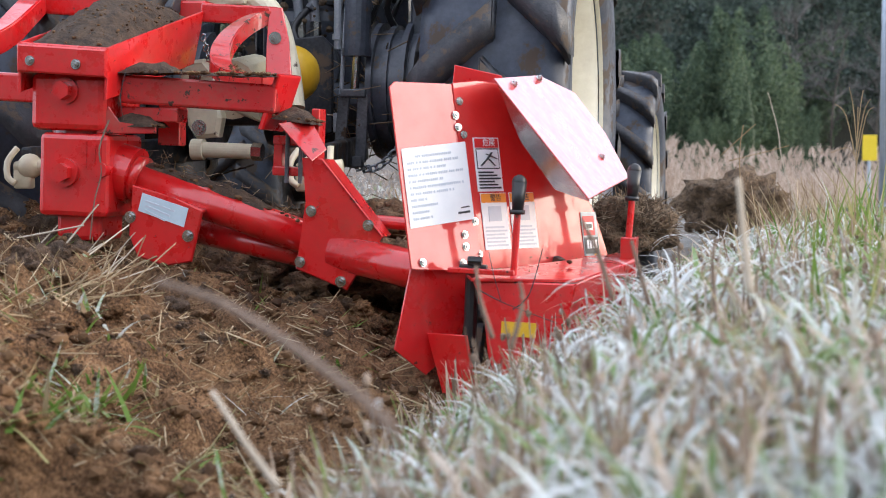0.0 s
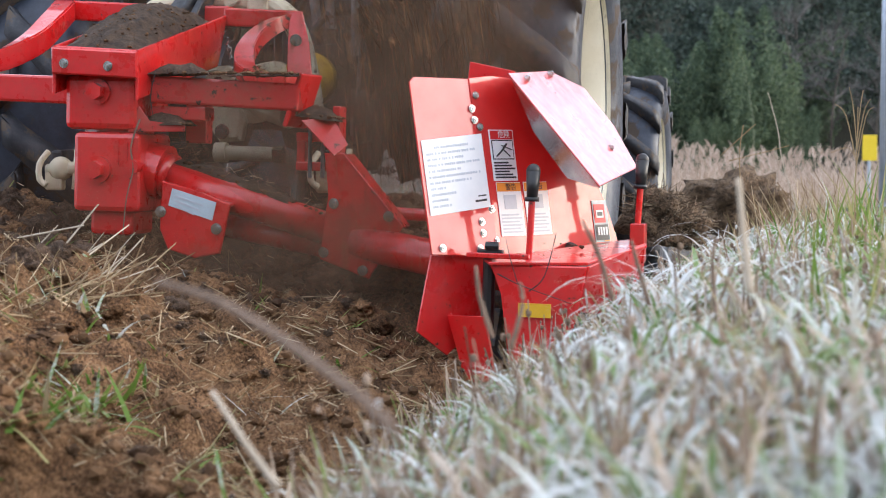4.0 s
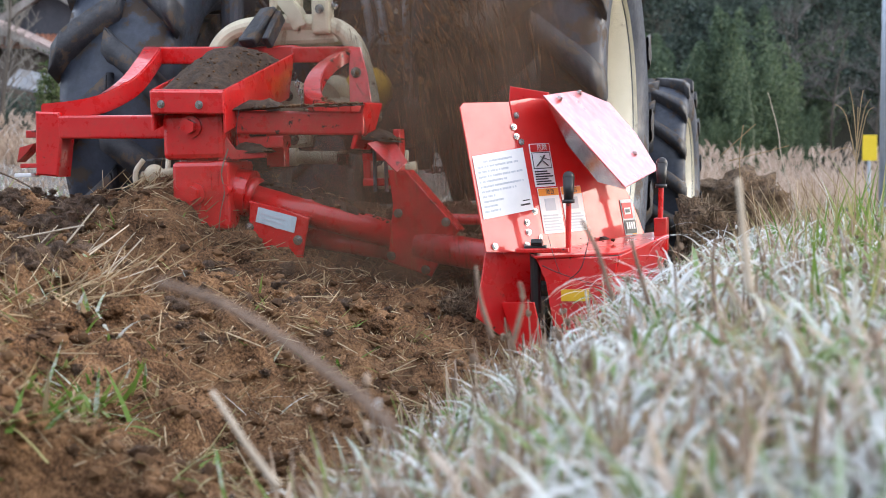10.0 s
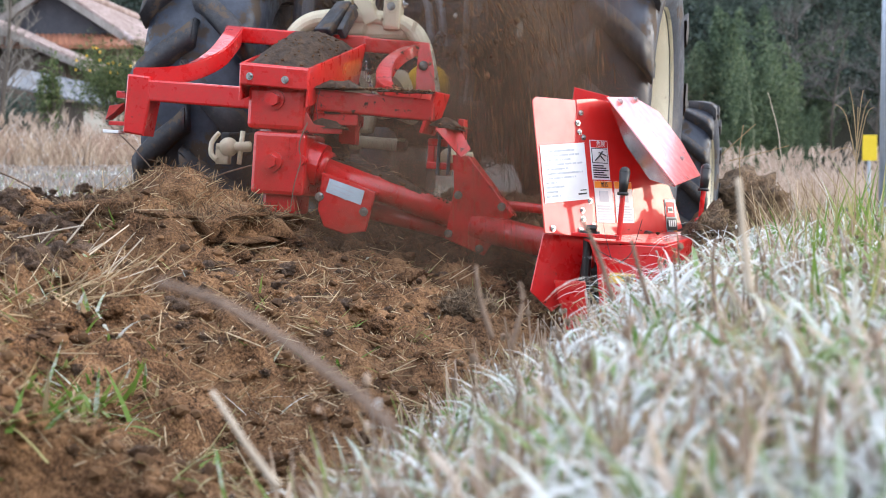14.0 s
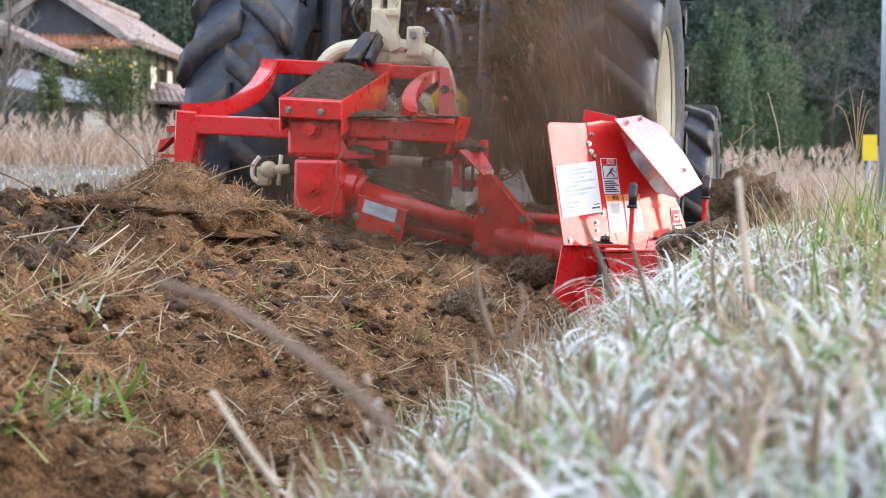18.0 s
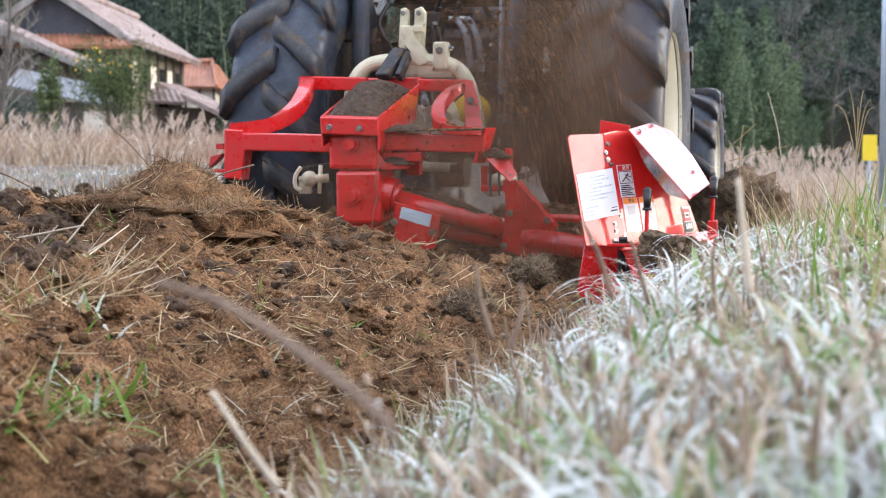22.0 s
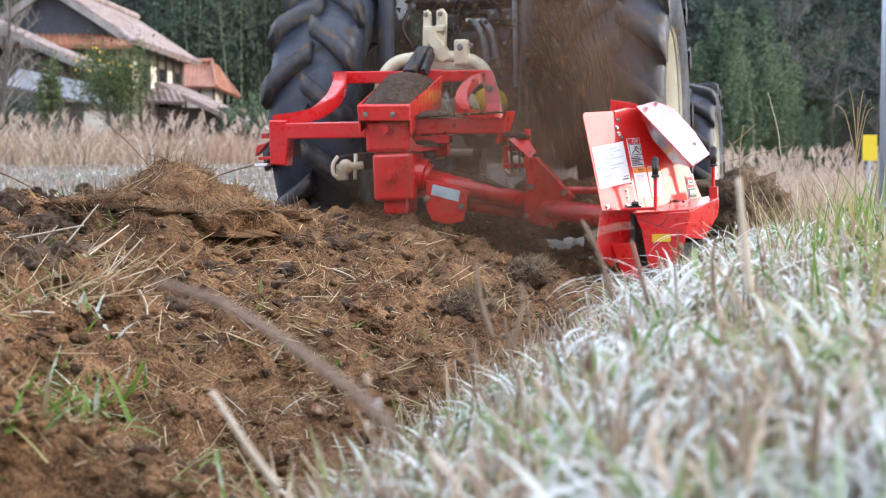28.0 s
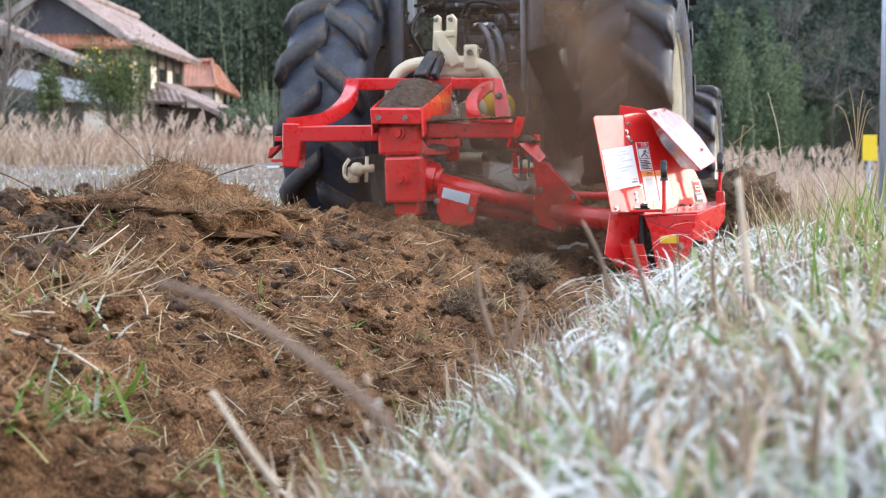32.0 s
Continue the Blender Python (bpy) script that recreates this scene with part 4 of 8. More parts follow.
for x in (0.60, 1.60):
    bm = bmesh.new()
    box(bm, (x, -0.008, 1.45), (0.025, 0.016, 1.5))
    part("door_gap", bm, POLE_GREY, cabin)
bm = bmesh.new()
box(bm, (0.10, 0.0, 0.75), (0.12, 0.05, 0.40), bevel=0.01)
box(bm, (1.30, 0.0, 0.62), (0.55, 0.05, 0.16), bevel=0.01)
part("step", bm, DARK_STEEL, cabin, "dark cab step")
bm = bmesh.new()
box(bm, (0.8, -0.02, 1.25), (0.18, 0.04, 0.06), bevel=0.01)
part("door_handle", bm, BLACK, cabin)
bm = bmesh.new()
box(bm, (1.65, 1.05, 0.45), (0.35, 2.1, 0.22), bevel=0.03)
box(bm, (0.6, 1.05, 0.52), (2.2, 1.9, 0.12), bevel=0.02)
part("bumper", bm, DARK_STEEL, truck)
bm = bmesh.new()
box(bm, (1.72, -0.08, 1.75), (0.10, 0.12, 0.45), bevel=0.03)
part("wing_mirror", bm, BLACK, truck)
bm = bmesh.new()
box(bm, (-4.0, 1.05, 2.52), (7.7, 2.15, 1.62), bevel=0.03)
box(bm, (-4.0, 1.05, 1.255), (7.7, 2.15, 0.91), bevel=0.02)
box(bm, (-4.0, 1.05, 1.70), (7.72, 2.20, 0.05), bevel=0.01)
box(bm, (-4.0, 1.05, 0.86), (7.72, 2.20, 0.10), bevel=0.01)
cargo = part("cargo_box", bm, TRUCK_WHITE, truck, "white ribbed cargo box")
for k in range(24):
    bm = bmesh.new()
    box(bm, (-4.0, -0.035, 1.77 + 0.062 * k), (7.6, 0.02, 0.03))
    part("side_rib", bm, POLE_GREY, cargo)
bm = bmesh.new()
for k in range(3):
    box(bm, (-2.4, 0.05, 0.30 + 0.17 * k), (3.6, 0.04, 0.06), bevel=0.01)
part("side_guard", bm, POLE_GREY, truck, "grey side guard rails")
bm = bmesh.new()
box(bm, (-3.8, 1.05, 0.7), (7.8, 0.9, 0.22), bevel=0.02)
part("chassis", bm, DARK_STEEL, truck)
bm = bmesh.new()
box(bm, (-4.0, 1.0, 0.66), (7.4, 1.5, 0.26), bevel=0.02)
part("underbody", bm, DARK_STEEL, truck, "dark dirty frame under the cargo box")
for lx, w, z0 in ((-6.15, 0.75, 0.28), (-7.35, 0.55, 0.42), (-3.3, 0.9, 0.34), (-1.6, 0.7, 0.30)):
    bm = bmesh.new()
    box(bm, (lx, 0.32, (z0 + 0.79) * 0.5), (w, 0.42, 0.79 - z0), bevel=0.03)
    part("locker", bm, DARK_STEEL, truck, "dark locker hung under the truck")
for s in (-1, 1):
    bm = bmesh.new()
    plate(bm, [(-4.9 + s * 0.62, -0.01, 0.80), (-4.9 + s * 0.40, -0.01, 0.80), (-4.9 + s * 0.60, -0.01, 0.42), (-4.9 + s * 0.78, -0.01, 0.42)], 0.30, 0.01)
    part("mudguard", bm, POLE_GREY, truck, "pale grey slanted mudguard")
truck_wheels = []
for wx in (0.75, -4.9):
    for wy in (0.15, 1.95):
        wv = new("truck_wheel")
        wv.parent = truck
        wv.location = (wx, wy, 0.40)
        bm = bmesh.new()
        rod(bm, (0, -0.14, 0), (0, 0.14, 0), 0.40, n=32)
        part("tyre", bm, RUBBER, wv)
        bm = bmesh.new()
        rod(bm, (0, -0.15, 0), (0, -0.10, 0), 0.25, n=24)
        rod(bm, (0, -0.18, 0), (0, -0.10, 0), 0.09, n=12)
        part("rim", bm, WORN_STEEL, wv)
        truck_wheels.append(wv)


def roof_slab(parent, a, b, c, d, thick, mat, rows, label=""):
    """A tiled slope: ridge a-b, eave d-c, with rows of round tiles running down it."""
    a, b, c, d = (Vector(p) for p in (a, b, c, d))
    bm = bmesh.new()
    plate(bm, [a, d, c, b], thick, 0)
    slab = part("roof_slope", bm, mat, parent, label)
    for k in range(rows):
        t = (k + 0.5) / rows
        bm = bmesh.new()
        n = (c - b).cross(a - b).normalized()
        rod(bm, a.lerp(b, t) + n * 0.02, d.lerp(c, t) + n * 0.02, 0.07, n=6)
        part("roof_rib", bm, mat, slab)
    return slab


def spot(px, py, dist):
    """A far place, given by its angle across and up from the camera's axis, in thousandths."""
    return Vector(((px - 784) / 2926 * dist, dist, 0.55 - (py - 260) / 2926 * dist))


def on_soil(px, py, lift=0.0):
    """Where the line of sight at that angle meets the tilled soil."""
    d = 1.4
    while d < 7.0:
        p = spot(px, py, d)
        u, v = to_lane(p.x, p.y)
        if p.z < soil_z(u, v) + lift:
            break
        d += 0.02
    return spot(px, py, d)


old_house = group_of("farmhouse", "old farmhouse with a dark gable and frosted tiled roof", "house", at=Matrix.Translation((-14.1, 60, 0.95)))
bm = bmesh.new()
box(bm, (-0.2, 8.2, 1.5), (4.9, 15.6, 3.9))
part("wall", bm, TIMBER, old_house, "weathered timber wall")
bm = bmesh.new()
plate(bm, [(-2.2, 0.0, 3.62), (2.1, 0.0, 3.62), (-0.05, 0.0, 5.1)], 0.15, 0)
part("gable", bm, GABLE, old_house, "slate grey gable wall")
roof_slab(old_house, (0, -0.5, 5.45), (0, 16.5, 5.45), (3.0, 16.5, 3.45), (3.0, -0.5, 3.5), 0.22, TILE_FROST, 44, "frosted brown tiled slope")
roof_slab(old_house, (0, 16.5, 5.45), (0, -0.5, 5.45), (-3.0, -0.5, 3.45), (-3.0, 16.5, 3.45), 0.22, TILE_FROST, 20, "frosted brown tiled slope")
for s in (-1, 1):
    bm = bmesh.new()
    bar(bm, (0, -0.55, 5.25), (s * 3.0, -0.55, 3.28), 0.10, 0.22, 0)
    part("bargeboard", bm, OLD_WOOD, old_house, "grey weathered bargeboard")
roof_slab(old_house, (-2.6, 0.0, 3.66), (2.5, 0.0, 3.64), (3.15, -1.2, 3.18), (-2.8, -1.2, 3.2), 0.13, TILE_RED, 26, "red tiled skirt roof")
bm = bmesh.new()
rod(bm, (0, -0.6, 5.55), (0, 16.5, 5.55), 0.18, n=10)
part("ridge", bm, TILE_FROST, old_house)
bm = bmesh.new()
rod(bm, (2.45, 0.0, 3.76), (3.2, -1.25, 3.28), 0.12, n=8)
part("hip_ridge", bm, TILE_FROST, old_house)
for k in range(8):
    bm = bmesh.new()
    box(bm, (2.28, 0.8 + 2.0 * k, 1.5), (0.12, 0.14, 3.9))
    part("post", bm, TIMBER, old_house)
for k in range(7):
    bm = bmesh.new()
    box(bm, (2.26, 1.8 + 2.0 * k, 2.3), (0.06, 1.3, 1.1))
    part("wall_panel", bm, PLASTER if k % 2 else GLASS_DARK, old_house)
for k in range(7):
    bm = bmesh.new()
    box(bm, (-2.3 + 0.72 * k, 0.36, 1.5), (0.12, 0.10, 3.4))
    part("post", bm, TIMBER, old_house)

lean_to = group_of("lean_to_roof", "long sagging brown tiled lean-to beside the farmhouse", "shed", at=Matrix.Translation(spot(350, 240, 68)))
roof_slab(lean_to, (-2.2, 0, 2.4), (-2.2, 7, 2.5), (2.6, 7, 0.3), (2.6, 0, 0.2), 0.18, TILE_FROST, 10, "worn brown tiles")
roof_slab(lean_to, (-2.4, -1.0, 1.9), (-0.6, -1.0, 1.8), (-0.2, -1.9, 1.3), (-2.3, -1.9, 1.4), 0.12, TILE_FROST, 8)
bm = bmesh.new()
box(bm, (-0.3, 2.2, 0.5), (3.8, 3, 1.3))
part("wall", bm, TIMBER, lean_to)

small_house = group_of("small_house", "small house with a bright orange tiled roof", "house", at=Matrix.Translation(spot(330, 236, 82)))
bm = bmesh.new()
box(bm, (0, 1.6, 1.1), (2.9, 3, 2.4))
part("wall", bm, PLASTER, small_house, "pale plaster wall")
for k in range(5):
    bm = bmesh.new()
    box(bm, (-1.4 + 0.7 * k, 0.07, 1.1), (0.12, 0.08, 2.4))
    part("post", bm, TIMBER, small_house)
roof_slab(small_house, (-1.35, 1.6, 3.45), (1.1, 1.6, 3.55), (1.5, -0.4, 2.25), (-1.6, -0.4, 2.35), 0.14, TILE_RED, 13, "bright orange tiles")
roof_slab(small_house, (1.1, 1.6, 3.55), (1.1, 3.2, 3.5), (2.4, 3.2, 1.9), (1.6, -0.4, 2.2), 0.14, TILE_RED, 7, "bright orange tiles")
bm = bmesh.new()
rod(bm, (-1.4, 1.6, 3.55), (1.15, 1.6, 3.65), 0.13, n=8)
rod(bm, (1.1, 1.6, 3.62), (1.6, -0.4, 2.3), 0.10, n=8)
part("ridge", bm, TILE_RED, small_house)

barn = group_of("barn", "old barn with a frosted tiled roof", "barn", at=Matrix.Translation(spot(22, 238, 55)))
roof_slab(barn, (-2.2, 0, 4.4), (-2.2, 6, 4.4), (2.5, 6, 2.35), (2.5, 0, 2.35), 0.28, TILE_FROST, 10, "frosted tiled slope")
bm = bmesh.new()
box(bm, (-1.0, 2.5, 1.3), (5.4, 4, 2.6))
part("wall", bm, TIMBER, barn)
bm = bmesh.new()
bar(bm, (-2.2, -0.06, 4.25), (2.5, -0.06, 2.18), 0.10, 0.16, 0)
part("bargeboard", bm, OLD_WOOD, barn)

shed = group_of("tin_roof_shed", "low shed with a grey tin roof and white wall", "shed", at=Matrix.Translation(spot(150, 246, 52)))
bm = bmesh.new()
plate(bm, [(-2.4, 1.6, 2.25), (-2.4, -0.3, 1.7), (1.55, -0.3, 0.85), (0.0, 1.6, 1.8)], 0.06, 0)
tin = part("roof", bm, TIN, shed, "grey tin roof")
for k in range(9):
    t = (k + 0.5) / 9
    bm = bmesh.new()
    rod(bm, Vector((-2.4, 1.6, 2.26)).lerp(Vector((0.0, 1.6, 1.81)), t), Vector((-2.4, -0.3, 1.71)).lerp(Vector((1.55, -0.3, 0.86)), t), 0.02, n=6)
    part("rib", bm, TIN, tin)
bm = bmesh.new()
box(bm, (0.42, 0.5, 0.35), (0.80, 1.2, 1.0))
part("end_wall", bm, PLASTER, shed, "white end wall")
bm = bmesh.new()
box(bm, (-0.9, 0.6, 0.5), (2.3, 1.2, 1.3))
part("wall", bm, TIMBER, shed)


def shrub(name, label, at, height, spread, leaves, size, mat, seed, upright=1.0):
    random.seed(seed)
    t = group_of(name, label, "shrub", at=Matrix.Translation(at))
    bm = bmesh.new()
    tips = []
    for k in range(12):
        an, o = random.random() * 6.28, spread * random.uniform(0.3, 0.9)
        b = Vector((math.cos(an) * o, math.sin(an) * o, height * random.uniform(0.15, 0.95)))
        pipe(bm, curve_pts([(0, 0, -0.1), b * 0.5 + Vector((0, 0, 0.1)), b], 3), 0.04, 5, 0.01)
        tips += [b, b * 0.7 + Vector((0, 0, 0.2))]
    part("stem", bm, BARK, t)
    g = Strands()
    for i in range(leaves):
        c = random.choice(tips)
        g.leaf(c + Vector((random.gauss(0, spread * 0.25), random.gauss(0, spread * 0.25), random.gauss(0, spread * 0.25 * upright))), size * random.uniform(0.6, 1.4))
    g.made("foliage", mat, "", "", parent=t)
    return t


citrus = shrub("citrus_shrub", "leafy citrus shrub with orange fruit", spot(205, 240, 46), 2.3, 1.15, 7500, 0.09, LEAF_BUSH, 51)
for k in range(16):
    bm = bmesh.new()
    bmesh.ops.create_icosphere(bm, subdivisions=2, radius=0.035, matrix=Matrix.Translation((random.gauss(-0.2, 0.35), -0.6 + random.gauss(0, 0.2), random.uniform(1.7, 2.45))))
    part("fruit", bm, YELLOW, citrus, "", True)
shrub("conifer_shrub", "narrow dark green conifer shrub", spot(92, 240, 44), 2.0, 0.35, 1100, 0.13, LEAF_BUSH, 52, 3.0)
shrub("hedge_shrub", "dark green hedge shrub by the sheds", spot(30, 245, 45), 1.0, 0.9, 1100, 0.13, LEAF_DARK, 53)
shrub("hedge_shrub", "dark green hedge shrub by the sheds", spot(440, 245, 60), 1.6, 0.9, 1100, 0.15, LEAF_BAMBOO, 54)

random.seed(55)
bare = group_of("bare_tree", "leafless grey garden tree in front of the barn", "tree", at=Matrix.Translation(spot(4, 262, 40)))
bm = bmesh.new()
pipe(bm, curve_pts([(0, 0, 0), (0.05, 0, 1.2), (0.2, 0, 2.4), (0.3, 0, 4.0)], 4), 0.09, 8, 0.02)
part("trunk", bm, BARK, bare)
for k in range(34):
    bm = bmesh.new()
    h = random.uniform(0.8, 3.2)
    a = Vector((0.05 + 0.07 * h, 0, h))
    an, n = random.uniform(-0.6, 3.7), random.uniform(0.6, 1.7)
    b = a + Vector((math.cos(an) * n * 0.7, random.uniform(-0.4, 0.4), 0.35 * n + abs(math.sin(an)) * n * 0.5))
    pipe(bm, curve_pts([a, (a + b) / 2 + Vector((0, 0, 0.08)), b], 2), 0.015, 5, 0.005)
    for j in range(5):
        c = a.lerp(b, random.uniform(0.4, 0.9))
        pipe(bm, [c, c + Vector((random.uniform(-0.4, 0.4), 0, random.uniform(0.2, 0.6)))], 0.008, 4, 0.004)
    part("branch", bm, PALE_BARK, bare)


# ---- tractor ----
tractor = group_of("tractor", "dark blue-grey farm tractor with cream wheels towing a red implement", "tractor")
AXLE = 0.42


def wheel(name, x, y, z, radius, width, rim_r, lugs, out, label, lean=-1):
    """A lugged tyre on a cream rim; out: +1 when its outer face looks to the tractor's right."""
    w = new(name)
    w.parent = tractor
    w["label"] = label
    w.location = (x, y, z)
    bm = bmesh.new()
    prof = [(rim_r, -0.36), (rim_r * 1.12, -0.47), (radius * 0.80, -0.50), (radius * 0.885, -0.47), (radius * 0.915, -0.36), (radius * 0.927, -0.12),
            (radius * 0.927, 0.12), (radius * 0.915, 0.36), (radius * 0.885, 0.47), (radius * 0.80, 0.50), (rim_r * 1.12, 0.47), (rim_r, 0.36)]
    n = 64
    rings = [[bm.verts.new((a * width, r * math.cos(2 * math.pi * k / n), r * math.sin(2 * math.pi * k / n))) for r, a in prof] for k in range(n)]
    for k in range(n):
        for i in range(len(prof) - 1):
            bm.faces.new((rings[k][i], rings[k][i + 1], rings[(k + 1) % n][i + 1], rings[(k + 1) % n][i]))
    tyre = part("tyre", bm, RUBBER, w, "worn black tractor tyre with muddy lugs", True)
    # slanted lugs, alternating from both shoulders to the middle; one mesh a side
    for s in (-1, 1):
        bm = bmesh.new()
        ring = []
        for i in range(7):
            t = i / 6
            ax = s * width * (-0.04 + 0.555 * t)
            an = (1 - t) ** 0.9 * 0.30 * lean
            lo = radius * (0.905 if t < 0.8 else 0.86)
            hi = radius * (1.0 if t < 0.85 else 0.965)
            half = (0.052 + 0.022 * t) * (1.25 if t < 0.1 else 1.0)
            ring.append([bm.verts.new((ax, r * math.cos(an + da), r * math.sin(an + da))) for r, da in ((lo, -half * 1.4), (hi, -half), (hi, half), (lo, half * 1.4))])
        for p, q in zip(ring, ring[1:]):
            for j in range(3):
                bm.faces.new((p[j], p[j + 1], q[j + 1], q[j]))
        bm.faces.new(ring[0])
        bm.faces.new(ring[-1][::-1])
        end = ring[-1]
        low = [bm.verts.new((s * width * 0.52, radius * 0.80 * math.cos(d), radius * 0.80 * math.sin(d))) for d in (-0.045, 0.045)]
        bm.faces.new((end[1], end[2], low[1], low[0]))
        bmesh.ops.recalc_face_normals(bm, faces=bm.faces[:])
        bmesh.ops.bevel(bm, geom=bm.edges[:], offset=radius * 0.007, segments=2, affect="EDGES", clamp_overlap=True)
        first_lug = part("lug", bm, LUG, w, "", True)
        for k in range(lugs):
            lug = first_lug if k == 0 else new("lug", first_lug.data)
            lug.parent = w
            lug.rotation_euler = (2 * math.pi * (k + (0.5 if s > 0 else 0)) / lugs, 0, 0)
    bm = bmesh.new()
    o = out * width
    prof = [(rim_r * 1.05, 0.44), (rim_r * 1.05, 0.40), (rim_r * 0.97, 0.38), (rim_r * 0.93, 0.20), (rim_r * 0.86, 0.10), (rim_r * 0.60, 0.08), (rim_r * 0.52, 0.16), (rim_r * 0.22, 0.16), (0.02, 0.16)]
    rings = [[bm.verts.new((a * o, r * math.cos(2 * math.pi * k / n), r * math.sin(2 * math.pi * k / n))) for r, a in prof] for k in range(n)]
    for k in range(n):
        for i in range(len(prof) - 1):
            bm.faces.new((rings[k][i], rings[k][i + 1], rings[(k + 1) % n][i + 1], rings[(k + 1) % n][i]))
    bmesh.ops.recalc_face_normals(bm, faces=bm.faces[:])
    rim = part("rim", bm, RIM, w, "cream painted steel rim", True)
    bm = bmesh.new()
    rod(bm, (-o * 0.40, 0, 0), (-o * 0.02, 0, 0), rim_r * 0.97, n=40)
    rod(bm, (-o * 0.9, 0, 0), (-o * 0.02, 0, 0), rim_r * 0.4, n=24)
    part("inner_drum", bm, DARK_STEEL, w, "mud-caked dark inner face")
    for k in range(8):
        a = 2 * math.pi * k / 8
        bolt(rim, (o * 0.165, rim_r * 0.36 * math.cos(a), rim_r * 0.36 * math.sin(a)), (out, 0, 0), 0.014)
    return w


wheels = [wheel("rear_wheel", -0.565, 0.0, AXLE, 0.65, 0.365, 0.36, 14, -1, "large rear tractor wheel with chevron lugs"),
          wheel("rear_wheel", 0.715, 0.0, AXLE, 0.65, 0.365, 0.36, 14, 1, "large rear tractor wheel with chevron lugs"),
          wheel("front_wheel", -0.63, 1.95, 0.185, 0.42, 0.27, 0.24, 14, -1, "smaller front tractor wheel with lugs"),
          wheel("front_wheel", 0.78, 1.95, 0.185, 0.42, 0.27, 0.24, 14, 1, "smaller front tractor wheel with lugs")]

bm = bmesh.new()
box(bm, (0.06, 0.72, 0.60), (0.50, 0.7, 0.50), bevel=0.05)
rod(bm, (-0.40, 0.05, AXLE), (0.52, 0.05, AXLE), 0.06, n=20)
box(bm, (0.06, 0.30, 0.50), (0.30, 0.30, 0.40), bevel=0.04)
rod(bm, (0.06, 0.20, 0.52), (0.06, 0.10, 0.52), 0.10, n=24)
part("transmission_housing", bm, CYL_GREY, tractor, "dark grey cast transmission housing caked with dust")
for hx, w in ((-0.24, -1), (0.36, 1)):
    bm = bmesh.new()
    rod(bm, (hx - 0.06, 0.02, 0.455), (hx + 0.07, 0.02, 0.455), 0.165, n=72)
    drive = part("final_drive_case", bm, CYL_GREY, tractor, "dark final drive case with bolted flange rings")
    for k, (o, r) in enumerate(((-0.055, 0.185), (-0.015, 0.178), (0.035, 0.190))):
        bm = bmesh.new()
        rod(bm, (hx + o, 0.02, 0.455), (hx + o + 0.016, 0.02, 0.455), r, n=72)
        part("flange_ring", bm, CYL_GREY, drive)
    for k in range(7):
        a = radians(150 + 34 * k)
        bolt(drive, (hx - 0.05 * w, 0.02 + 0.17 * math.cos(a), 0.455 + 0.17 * math.sin(a)), (-w, 0, 0), 0.010)
bm = bmesh.new()
plate(bm, [(0.05, -0.10, 0.59), (0.05, -0.10, 0.36), (0.10, -0.10, 0.30), (0.20, -0.10, 0.34), (0.20, -0.10, 0.57), (0.17, -0.10, 0.60)], 0.012, 0.004)
part("shaft_shroud", bm, DARK_STEEL, tractor, "black plate shroud over the drive shaft")
for j in range(6):
    bm = bmesh.new()
    x = (-0.22, -0.14, 0.24, 0.30, -0.05, 0.12)[j]
    pipe(bm, curve_pts([(x, 0.34, 0.95), (x + 0.04, 0.22, 0.80), (x - 0.02, 0.20, 0.62), (x + 0.03, 0.24, 0.42)], 5), 0.008, 8)
    part("cable", bm, BLACK, tractor)
# hydraulic valves, brackets and hoses crowding the rear of the housing
for x, z, sx, sz, mat in ((-0.12, 0.86, 0.10, 0.07, DARK_STEEL), (0.12, 0.88, 0.12, 0.06, CYL_GREY), (0.16, 0.74, 0.07, 0.09, DARK_STEEL), (-0.20, 0.72, 0.06, 0.12, CYL_GREY),
                          (0.34, 0.80, 0.08, 0.10, DARK_STEEL), (-0.02, 0.95, 0.30, 0.03, DARK_STEEL), (0.24, 0.95, 0.05, 0.14, CYL_GREY)):
    bm = bmesh.new()
    box(bm, (x, 0.12, z), (sx, 0.10, sz), bevel=0.012)
    valve = part("valve_block", bm, mat, tractor)
    bolt(valve, (x - sx * 0.3, 0.068, z + sz * 0.2), (0, -1, 0), 0.009)
    bolt(valve, (x + sx * 0.3, 0.068, z - sz * 0.2), (0, -1, 0), 0.009)
for pts, r in (([(-0.14, 0.05, 0.84), (-0.20, -0.02, 0.78), (-0.16, 0.0, 0.66), (-0.22, 0.06, 0.52)], 0.009), ([(-0.08, 0.05, 0.90), (-0.02, -0.04, 0.96), (0.10, -0.02, 0.94), (0.14, 0.05, 0.86)], 0.010),
               ([(0.16, 0.05, 0.78), (0.22, -0.02, 0.84), (0.30, 0.0, 0.80), (0.33, 0.06, 0.70)], 0.008), ([(0.34, 0.05, 0.90), (0.38, -0.03, 0.80), (0.33, -0.02, 0.68), (0.36, 0.04, 0.60)], 0.010),
               ([(-0.26, 0.05, 0.95), (-0.30, -0.02, 0.84), (-0.25, 0.0, 0.72), (-0.30, 0.05, 0.60)], 0.009), ([(0.10, 0.06, 0.70), (0.06, 0.0, 0.62), (0.12, 0.0, 0.52), (0.08, 0.06, 0.44)], 0.010)):
    bm = bmesh.new()
    pipe(bm, curve_pts(pts, 6), r, 8)
    hose = part("rubber_hose", bm, BLACK, tractor, "black rubber hose", True)
    bm = bmesh.new()
    rod(bm, Vector(pts[0]), Vector(pts[0]) + (Vector(pts[1]) - Vector(pts[0])) * 0.25, r * 1.5, n=8)
    part("hose_clamp", bm, WORN_STEEL, hose)
bm = bmesh.new()
